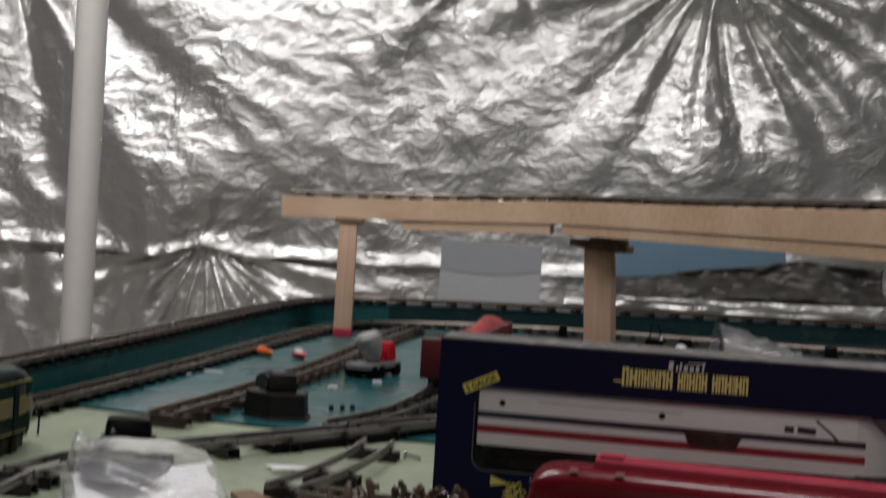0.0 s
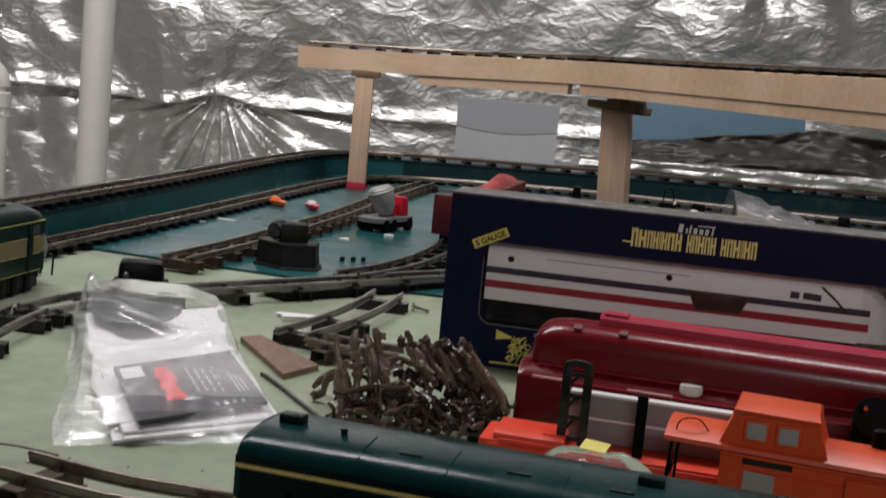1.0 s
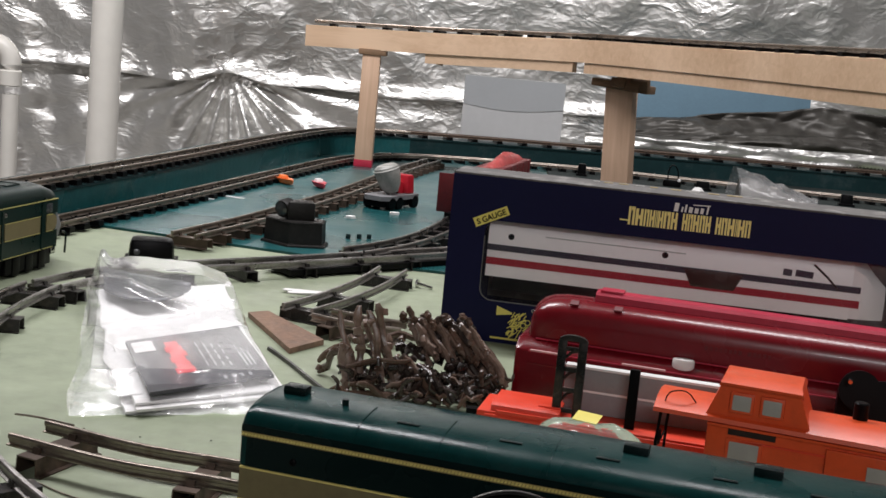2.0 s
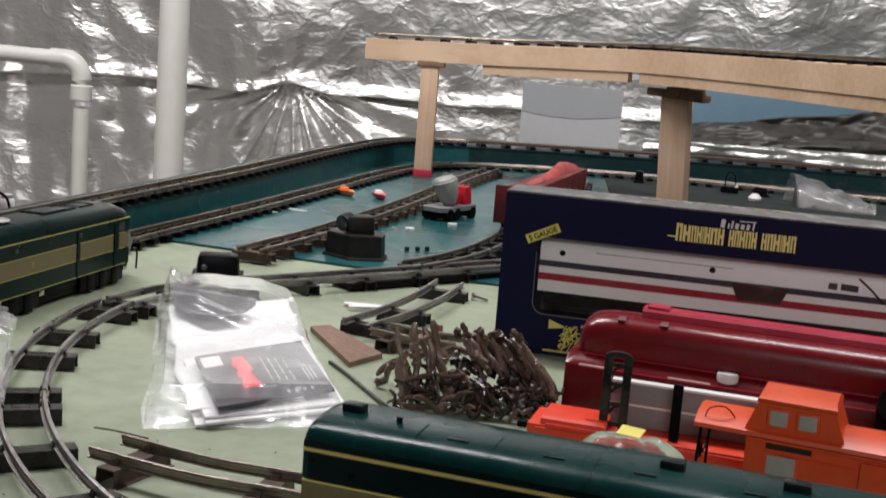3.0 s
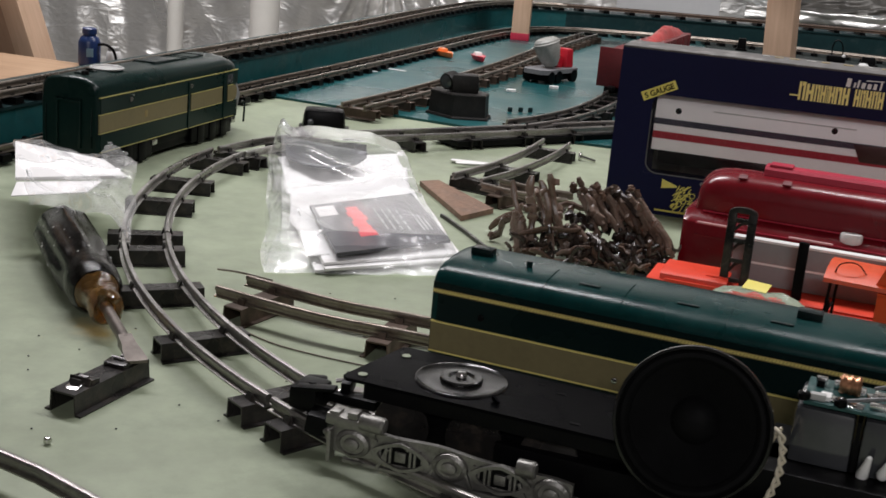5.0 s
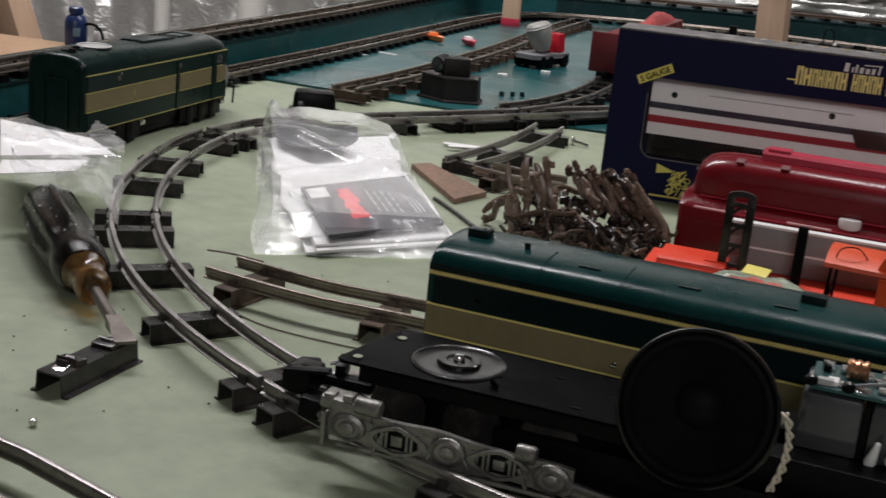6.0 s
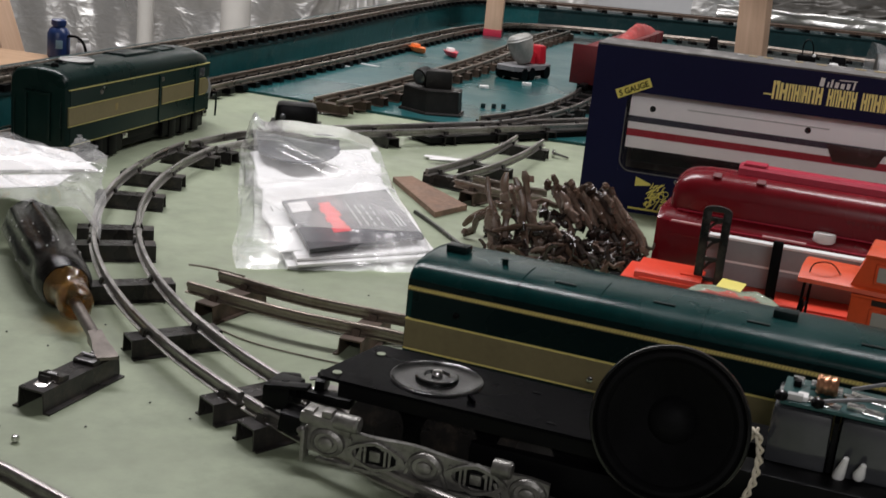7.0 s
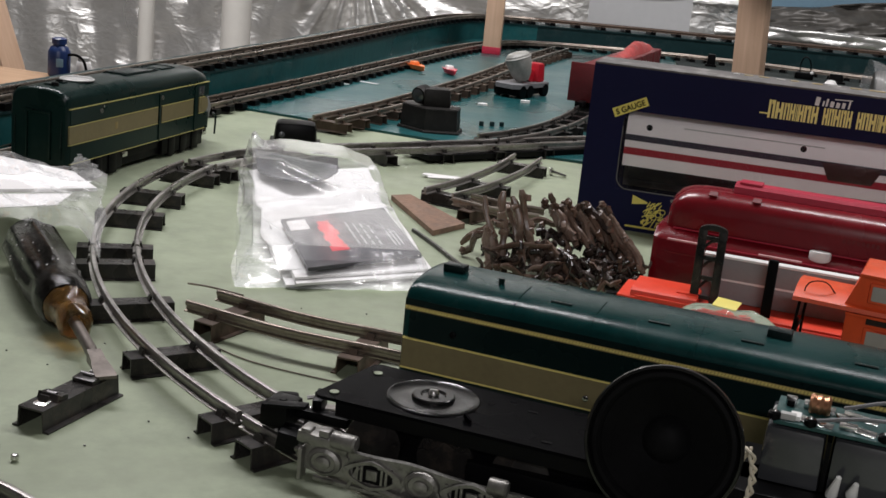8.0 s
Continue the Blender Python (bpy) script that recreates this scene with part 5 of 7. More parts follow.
    for k in range(60):
        z = random.uniform(0.0025, 0.0195)
        half = 0.0085 * (1 - (z / 0.024) ** 2) + 0.002
        bm_box((random.uniform(0.0015, 0.0055), 0.0005, 0.0007), (0.0575 + random.uniform(-half, half) * 0.8, -0.0001 - 0.00001 * k, z + 0.003), turn=(0, random.uniform(-75, -25), 0), into=cr)
    for k in range(5):
        bm_lathe([(0.0016, -0.0003), (0.0021, -0.0003), (0.0021, 0.0003), (0.0016, 0.0003), (0.0016, -0.0003)], (0.0520 + 0.003 * k, -0.0008, 0.0080 + 0.0024 * k), 12, (90, 0, 0), cr)
    part("engine_print", cr, YELLOW_PALE, t, "gold line drawing of an engine")
    bm = plate([(0.0405, 0.0205), (0.0405, 0.0275), (0.0520, 0.0235), (0.0520, 0.0222)], -0.0004, 0.0002)
    bmesh.ops.rotate(bm, cent=(0, 0, 0), matrix=Matrix.Rotation(radians(90), 3, "X"), verts=bm.verts)
    part("lamp_beam_print", bm, YELLOW_PALE, t, smooth=False)
    part("edge_line", bm_box((0.285, 0.0006, 0.0014), (0.18, -0.0001, 0.0030)), YELLOW_PALE, t)
    for k, (x, w) in enumerate(((0.100, 0.006), (0.109, 0.008), (0.120, 0.009), (0.132, 0.008), (0.142, 0.007), (0.158, 0.009), (0.170, 0.012), (0.185, 0.010), (0.200, 0.014), (0.216, 0.010))):
        part("top_print", bm_box((w * 0.8, 0.0070, 0.0003), (x, 0.0370 - 0.001 * (k % 2), Hh + 0.0014)), HERALD if k % 3 else DRUM_DULL, t, smooth=False)
    # tray and car
    part("tray_back", bm_box((0.29, 0.001, 0.056), (0.172, 0.0428, 0.026)), CARTON, t)
    part("tray_pillow", bm_box((0.030, 0.030, 0.056), (0.302, 0.022, 0.0320), 0.006), BLISTER, t, "clear vacuum-formed tray end")
    return t


boxed_car()


def silver_car():
    t = thing("silver_passenger_car", pose(0.1150, 0.4895, 0, 0, 0, -9.33), "silver streamlined passenger car with blue and red stripes in a carton", "model car")
    x0, x1, y = 0.0285, 0.285, 0.0065
    z0 = 0.0475
    part("body", bm_sweep([(0.0, 0), (0.0, 0.0335), (0.003, 0.0395), (0.010, 0.0445), (0.019, 0.0455), (0.030, 0.043), (0.036, 0.036), (0.036, 0)], [(x0, y, z0), (x1, y, z0)], up=Vector((0, 0, 1))), CAR_SILVER, t)
    bm = loft([[(x1 + dx, y + i, z0 + 0.001), (x1 + dx, y + i, z0 + (0.036 - d)), (x1 + dx, y + 0.010, z0 + 0.045 - d), (x1 + dx, y + 0.028, z0 + 0.045 - d), (x1 + dx, y + 0.036 - i, z0 + 0.036 - d), (x1 + dx, y + 0.036 - i, z0 + 0.001)]
               for dx, i, d in ((0, 0, 0), (0.008, 0.0008, 0.004), (0.016, 0.003, 0.013), (0.024, 0.007, 0.021))])
    part("nose", bm, CAR_SILVER, t)
    part("blue_stripe", bm_box((x1 - x0 + 0.006, 0.0008, 0.0044), ((x0 + x1) / 2 + 0.003, y - 0.0002, z0 + 0.0193)), CAR_BLUE, t, "dark blue stripe")
    part("red_stripe", bm_box((x1 - x0 + 0.006, 0.0008, 0.0052), ((x0 + x1) / 2 + 0.003, y - 0.0002, z0 + 0.0088)), CAR_RED, t, "crimson stripe")
    part("window_strip", bm_box((0.030, 0.0014, 0.0125), (0.1905, y - 0.0004, z0 + 0.0105), 0.0006, taper=(1.4, 1)), CAR_WINDOW, t, "dark tinted window strip")
    part("underframe", bm_box((x1 - x0 - 0.01, 0.030, 0.010), ((x0 + x1) / 2, y + 0.018, z0 - 0.0105), 0.001), BLACK, t)
    for x in (0.0451, 0.1556):
        part("roof_hole", bm_lathe([(0.0024, 0), (0.0022, 0.0004), (0, 0.0004)], (x, y + 0.0002, z0 + 0.0302), 14, (90, 0, 0)), CONE, t)
    for k, x in enumerate((0.2405, 0.2520)):
        part("number_bar", bm_box((0.006 if k == 0 else 0.012, 0.0008, 0.0046), (x, y - 0.0002, z0 + 0.0262), turn=(0, 3, 0)), CAR_BLUE, t)
    part("seam", bm_box((0.10, 0.0006, 0.0008), (0.12, y + 0.0002, z0 + 0.0325)), DRUM_GREY, t)
    part("nose_line", bm_tube([(0.258, y - 0.0002, z0 + 0.036), (0.268, y - 0.0002, z0 + 0.028), (0.276, y - 0.0002, z0 + 0.020)], 0.0008, 6), CAR_WINDOW, t)
    for x in (0.06, 0.24):
        part("truck", bm_box((0.042, 0.026, 0.008), (x, y + 0.018, z0 - 0.0085), 0.001), BLACK, t)
    return t


silver_car()


# ---- maroon diesel ----
def maroon_diesel():
    t = thing("maroon_diesel", pose(0.168, 0.343, 0, 0, 0, -14.5), "maroon diesel body shell with faded red roof strip", "model locomotive")
    L, w, zs = 0.325, 0.050, 0.0375
    skirt = [(-0.0070, 0.0030), (-0.0070, 0.0310), (-0.0062, 0.0322), (0.0030, zs - 0.0004), (w - 0.003, zs - 0.0004), (w + 0.006, 0.0322), (w + 0.007, 0.0310), (w + 0.007, 0.0030)]

    def skirt_ring(x, tuck):
        return [(x, min(max(y, -0.007 + tuck), w + 0.007 - tuck), z) for y, z in skirt]

    part("lower_body", loft([skirt_ring(-0.0045, 0.003), skirt_ring(-0.0030, 0.001), skirt_ring(0.0, 0.0), skirt_ring(L, 0.0)]), MAROON, t)
    top = zs + 0.0110
    sec = [(0.004, zs - 0.0003), (0.0034, top)] + [(w / 2 - math.cos(math.pi * k / 10) * (w / 2 - 0.0036), top + 0.0010 + 0.0140 * math.sin(math.pi * k / 10) ** 0.70) for k in range(1, 10)] + [(w - 0.0034, top), (w - 0.004, zs - 0.0003)]

    def ring(x, inset, drop):
        return [(x, inset + y * (w - 2 * inset) / w, zs - 0.0003 + (z - zs) * (1 - drop)) for y, z in sec]

    part("shell", loft([ring(0.0005, 0.007, 0.46), ring(0.0020, 0.0040, 0.28), ring(0.0055, 0.0020, 0.14), ring(0.0110, 0.0008, 0.055), ring(0.019, 0.0002, 0.014), ring(0.028, 0, 0), ring(0.12, 0, 0), ring(L, 0, 0)]), MAROON, t)
    crown = top + 0.0150
    part("roof_strip", bm_sweep([(-0.0085, -0.0030), (-0.0080, 0.0030), (-0.0060, 0.0048), (0.0060, 0.0048), (0.0080, 0.0030), (0.0085, -0.0030)], [(0.0375, w * 0.56, crown), (0.0390, w * 0.56, crown), (0.30, w * 0.56, crown)]), PINK_RED, t, "faded red roof strip")
    part("roof_block", bm_box((0.014, 0.012, 0.0016), (0.047, w * 0.56, crown + 0.0046), 0.0005), PINK_RED, t, "faded red roof block")
    for x in (0.0265, 0.0535):
        part("roof_plug", bm_box((0.0052, 0.0050, 0.0012), (x, 0.0108, crown - 0.0026), 0.0004, turn=(24, 0, 0)), DIORAMA_RED, t)
    # bright bead added as the highlight on the nose
    part("marker_lamp", bm_lathe([(0.0012, 0), (0.0010, 0.0008), (0, 0.0012)], (0.0018, 0.0080, top + 0.0045), 10, (60, -40, 0)), CHROME, t, "tiny bright bead for the glint on the nose")
    for x, sx in ((0.0150, 0.020), (0.074, 0.026)):
        part("ledge_chip", bm_box((sx, 0.0022, 0.0010), (x, -0.0062, 0.0316), 0.0002), CHIP_PINK, t, "worn pale pink edge")
    part("white_box", bm_lathe([(0, 0), (0.0062, 0), (0.0066, 0.0006), (0.0066, 0.0054), (0.0060, 0.0062), (0, 0.0062)], (0.0965, -0.0005, 0.0332), 20, scale=(1, 0.62, 1)), WHITE, t, "small white plastic box")
    for k in range(14):
        if k != 8:
            part("name_mark", bm_box((0.0016, 0.0005, 0.0024), (0.1085 + k * 0.0028, 0.00325, 0.0462 - 0.0002 * (k % 2))), DIORAMA_RED, t)
    part("belt_line", bm_box((L - 0.004, 0.0012, 0.0009), (L / 2 + 0.004, 0.0028, zs - 0.0002), 0.0003), PINK_RED, t, "thin paler edge line")
    part("ledge_line", bm_box((L - 0.004, 0.0008, 0.0009), (L / 2 + 0.002, -0.0068, 0.0311), 0.0003), PINK_RED, t, "thin paler edge line")
    part("lower_rib", bm_box((L - 0.004, 0.0010, 0.0012), (L / 2 + 0.002, -0.0071, 0.0235), 0.0003), MAROON, t)
    return t


maroon_diesel()


# ---- red-orange flat car with grey load ----
def flat_car():
    t = thing("stake_flat_car", pose(0.1411, 0.2586, -0.0, 0, 0, -12.5), "red-orange flat car with black stakes and a grey panel load", "model car")
    part("deck", bm_box((0.175, 0.036, 0.006), (0.0865, 0.016, 0.0090), 0.0012), RED_ORANGE, t)
    end = loft([[(x, y, z) for y, z in ((-0.001, 0.0085), (-0.0016, 0.0125), (0.0002, 0.0182), (0.003, 0.0195), (0.029, 0.0195), (0.0318, 0.0182), (0.0336, 0.0125), (0.033, 0.0085))] for x in (0.0065, 0.0080, 0.0440)])
    part("bolster_end", end, RED_ORANGE, t, "raised red-orange deck end")
    for z in (0.0112, 0.0145):
        part("end_rib", bm_box((0.034, 0.0012, 0.0016), (0.0265, -0.0016, z), 0.0004), RED_ORANGE, t)
    part("brake_plate", bm_box((0.012, 0.004, 0.0009), (0.0375, 0.0075, 0.0194), 0.0003), RED_ORANGE, t)
    part("side_sill", bm_box((0.168, 0.003, 0.007), (0.0875, -0.0015, 0.0065), 0.0008), RED_ORANGE, t)
    for x in (0.030, 0.145):
        tr = part("truck", bm_box((0.030, 0.024, 0.0050), (x, 0.016, 0.0040), 0.001), BLACK, t)
        for dx in (-0.010, 0.010):
            part("wheelset", bm_cyl(0.0052, 0.028, (x + dx, 0.030, 0.0053), 14, (90, 0, 0)), BLACK, tr)
    part("coupler", bm_box((0.016, 0.006, 0.004), (-0.002, 0.016, 0.0065), 0.001), BLACK, t)
    for k, z in enumerate((0.0152, 0.0285)):
        part("load_panel", bm_box((0.122, 0.006, 0.0128), (0.1035, 0.0245 - 0.001 * k, z), 0.0008), GREY_LOAD, t, "grey painted load panel")
        part("load_edge", bm_box((0.122, 0.0066, 0.0013), (0.1035, 0.0240 - 0.001 * k, z + 0.0122)), WHITE, t)
    # ladder-like stake frame with a rounded head
    bm = bmesh.new()
    for x in (0.0410, 0.0522):
        bm_box((0.0048, 0.0026, 0.0435), (x, 0.008, 0.0150), 0.0006, into=bm)
    for k in range(4):
        bm_box((0.0120, 0.0018, 0.0022), (0.0466, 0.008, 0.0180 + k * 0.0115), into=bm)
    for k in range(3):
        bm_tube([(0.0400, 0.0085, 0.0200 + k * 0.0125), (0.0460, 0.0085, 0.0285 + k * 0.0115), (0.0520, 0.0085, 0.0320 + k * 0.0108)], 0.0009, 6, bm)
    head = plate([(0.0466 + 0.0080 * math.cos(a), 0.0585 + 0.0034 * math.sin(a)) for a in [math.pi * k / 8 for k in range(9)]], -0.0093, -0.0067)
    bmesh.ops.rotate(head, cent=(0, 0, 0), matrix=Matrix.Rotation(radians(90), 3, "X"), verts=head.verts)
    bmesh.ops.translate(head, vec=(0, 0, -0.0005), verts=head.verts)
    join(bm, head)
    part("lattice_stake", bm, TIE_BLACK, t, "blackened lattice stake")
    part("post_stake", bm_box((0.0056, 0.003, 0.0335), (0.0815, 0.006, 0.0145), 0.0008), BLACK, t, "plain black stake")
    return t


flat_car()


# ---- orange caboose ----
def caboose():
    t = thing("orange_caboose", pose(0.2445, 0.1720, 0, 0, 0, -18), "bright orange plastic caboose with a cupola", "model car")
    w, zr = 0.038, 0.0457
    part("underframe", bm_box((0.165, w * 0.85, 0.004), (0.073, w / 2, 0.0065), 0.0006), BLACK, t)
    part("body", bm_box((0.148, w, zr - 0.0098), (0.076, w / 2, 0.0100), 0.0008), ORANGE, t)
    roof = bm_sweep([(-0.0018, 0), (-0.0012, 0.0020), (w * 0.2, 0.0056), (w * 0.5, 0.0070), (w * 0.8, 0.0056), (w + 0.0012, 0.0020), (w + 0.0018, 0)], [(-0.024, 0, zr), (0.168, 0, zr)])
    part("roof", roof, ORANGE, t)

    def block(x0, x1, inset, z):
        return [(x0 + inset, 0.001, z), (x1 - inset, 0.001, z), (x1 - inset, w - 0.001, z), (x0 + inset, w - 0.001, z)]

    part("cupola", loft([block(0.000, 0.049, 0.0, zr + 0.0012), block(0.000, 0.049, 0.0060, zr + 0.0172), block(0.000, 0.049, 0.0064, zr + 0.0178)]), ORANGE, t, smooth=False)
    cap = loft([block(0.0050, 0.0440, 0.0, zr + 0.0172), block(0.0050, 0.0440, 0.0006, zr + 0.0190)] + [[(x, y, zr + 0.0208) for x, y in ((0.0065, 0.007), (0.0425, 0.007), (0.0425, w - 0.007), (0.0065, w - 0.007))]]
               + [[(x, y, zr + 0.0214) for x, y in ((0.009, 0.014), (0.040, 0.014), (0.040, w - 0.014), (0.009, w - 0.014))]])
    part("cupola_roof", cap, ORANGE, t)
    for x in (0.0165, 0.0305):
        win = part("cupola_window", bm_box((0.0112, 0.0012, 0.0100), (x, 0.0005, zr + 0.0054), 0.0008), ORANGE, t)
        part("pane", bm_box((0.0088, 0.0016, 0.0076), (x, 0.0002, zr + 0.0066), 0.0010), CAB_WINDOW, win, "dull grey window")
    for x in (0.0200, 0.078, 0.125):
        win = part("side_window", bm_box((0.0170, 0.0014, 0.0132), (x, -0.0001, zr - 0.0200), 0.0006), ORANGE, t)
        part("pane", bm_box((0.0140, 0.0018, 0.0104), (x, -0.0003, zr - 0.0186), 0.0008), CAB_WINDOW, win, "dull grey window")
    part("name_bar", bm_box((0.022, 0.0006, 0.0028), (0.0230, -0.0002, zr - 0.0052)), CAR_WINDOW, t, "dark unreadable lettering bar")
    part("bay_side", bm_box((0.052, 0.0032, zr - 0.0140), (0.0830, -0.0008, 0.0105), 0.0008), ORANGE, t, "raised side bay")
    part("bay_pane", bm_box((0.0150, 0.0008, 0.0104), (0.0830, -0.0026, zr - 0.0186), 0.0003), CAB_WINDOW, t, "dull grey window")
    for y in (0.008, 0.016, 0.024):
        part("roof_rib", bm_box((0.022, 0.0014, 0.0008), (-0.012, y, zr + 0.0042 + 0.08 * (y - 0.008)), 0.0002), ORANGE, t)
    part("eave_line", bm_box((0.148, 0.0016, 0.0012), (0.076, -0.0006, zr - 0.0020)), ORANGE, t)
    part("letter_board", bm_box((0.046, 0.0008, 0.0008), (0.0400, -0.0004, zr - 0.0080)), RED_ORANGE, t)
    # end platform with ladder and rails
    part("platform", bm_box((0.024, w * 0.9, 0.003), (-0.0110, w / 2, 0.0085), 0.0005), RED_ORANGE, t)
    part("brake_wheel", bm_lathe([(0.0036, -0.0005), (0.0042, 0), (0.0036, 0.0005), (0.0030, 0), (0.0036, -0.0005)], (-0.021, 0.010, 0.030), 16, (0, 90, 0)), BLACK, t)
    for y in (0.002, w - 0.002):
        part("ladder", bm_tube([(-0.0215, y, 0.010), (-0.0215, y, 0.030), (-0.0205, y, zr + 0.001)], 0.0008, 6), BLACK, t)
    part("ladder_loop", bm_tube(smooth_path([(-0.020, 0.004, zr + 0.001), (-0.018, 0.005, zr + 0.0085), (-0.010, 0.006, zr + 0.0100), (-0.0045, 0.007, zr + 0.0045)], 0.002), 0.00035, 6), BLACK, t)
    for z in (0.016, 0.026):
        part("end_rail", bm_tube([(-0.0218, 0.003, z), (-0.0218, w - 0.003, z)], 0.0006, 6), BLACK, t)
    part("coupler", bm_box((0.018, 0.007, 0.006), (-0.026, w / 2, 0.005), 0.0015), BLACK, t)
    for x in (0.022, 0.118):
        tr = part("truck", bm_box((0.032, 0.026, 0.005), (x, w / 2, 0.0040), 0.001), BLACK, t)
        for dx in (-0.011, 0.011):
            part("wheelset", bm_cyl(0.0048, 0.03, (x + dx, w / 2 + 0.015, 0.0049), 14, (90, 0, 0)), BLACK, tr)
    part("smoke_jack", bm_cyl(0.0035, 0.010, (0.070, w * 0.62, zr + 0.0050), 12, bevel=0.0006), BLACK, t)
    return t


caboose()

# black wheel parts lying between caboose and maroon shell
clump = thing("wheel_assembly", pose(0.345, 0.255, -0.0, 0, 0, -15), "black wheel and gear assembly leaning behind the caboose", "model part")
for k, (x, z, r) in enumerate(((0.0, 0.046, 0.011), (0.013, 0.040, 0.0125), (0.026, 0.037, 0.010))):
    part("wheel", bm_lathe([(0, -0.001), (r * 0.3, -0.002), (r * 0.5, -0.0005), (r * 0.8, -0.0005), (r, -0.002), (r, 0.002), (0, 0.002)], (x, 0.002 * k, z), 22, (80, 10, 0)), BLACK, clump)
part("frame", bm_box((0.046, 0.008, 0.045), (0.012, 0.006, 0), 0.002), BLACK, clump)
part("bright_pin", bm_cyl(0.0012, 0.006, (-0.006, -0.003, 0.052), 8, (90, 0, 0)), CHROME, clump)


# ---- loose track and sleepers ----
def loose_tie(m, label, mesh=TIE):
    t = thing("loose_sleeper", m, label, "track sleeper")
    piece("tie", mesh, t, Matrix.Diagonal((1.08, 1.14, 1.05, 1)))
    for side in (-1, 1):
        part("clip", bm_box((0.0105, 0.0052, 0.0026), (0, side * 0.0105, TIE_H), 0.0006, turn=(side * 6, 0, 0)), TIE_BLACK, t)
        part("clip_tab", bm_box((0.010, 0.0010, 0.0034), (0, side * 0.0142, TIE_H), turn=(side * 18, 0, 0)), TIE_BLACK, t)
    part("spike_tab", bm_box((0.006, 0.006, 0.0008), (0.0, -0.0185, TIE_H), 0.0003, turn=(14, 0, 0)), CHROME, t, "bright bent tab")
    return t


loose_tie(pose(-0.0890, 0.0310, 0, 0, 0, -15), "loose black steel track sleeper lying on the table")
track(smooth_path([(-0.073, 0.1600), (-0.020, 0.1390), (0.030, 0.1290), (0.10, 0.112)], 0.01), "short tarnished track section with rusty sleepers", ties=(0.10, 0.52, 0.95), tie=TIE_BROWN, rail=RAIL_RUST)
track(smooth_path([(0.011, 0.478), (0.034, 0.532), (0.056, 0.605), (0.069, 0.672)], 0.01), "short loose curved track section on the table", ties=(0.08, 0.38, 0.9))
track(smooth_path([(0.030, 0.470), (0.060, 0.455), (0.09, 0.45)], 0.01), "broken end of track lying among brown pieces", ties=(0.25, 0.8), tie=TIE_BROWN, rail=RAIL_RUST)
track([(-0.16, -0.040, 0), (-0.12, -0.057, 0), (-0.076, -0.076, 0), (-0.03, -0.102, 0), (0.02, -0.137, 0)], "track running along the near edge of the table", ties=(0.05, 0.95))
single("long_rod", bm_sweep([(-0.0013, 0), (0.0013, 0), (0.0009, 0.0022), (-0.0009, 0.0022)], smooth_path([(0.0035, 0.3990, 0), (0.0230, 0.3650, 0), (0.0470, 0.3180, 0), (0.085, 0.25, 0)])), TIE_BLACK, pose(0, 0, 0.0002), "dark loose rail lying on the table", "rail")
single("wire_end", bm_tube(smooth_path([(-0.092, 0.196, 0.0075), (-0.075, 0.181, 0.0120), (-0.055, 0.171, 0.0130)], 0.005), 0.0006, 6), RAIL_RUST, pose(0, 0, 0), "thin bent wire end beside the track", "wire")
single("table_wire", bm_tube(smooth_path([(-0.060, 0.128, 0.0006), (-0.035, 0.112, 0.0006), (0.0, 0.102, 0.0006), (0.03, 0.098, 0.0006)], 0.005), 0.0004, 6), RAIL_RUST, pose(0, 0, 0), "thin dark wire lying on the table", "wire")

single("hardboard_piece", plate([(0.0180, 0.3930), (0.0370, 0.4260), (-0.0130, 0.4990), (-0.0260, 0.4880)], 0.0002, 0.0040), HARDBOARD, pose(0, 0, 0), "small brown hardboard offcut on the table", "board", smooth=False)


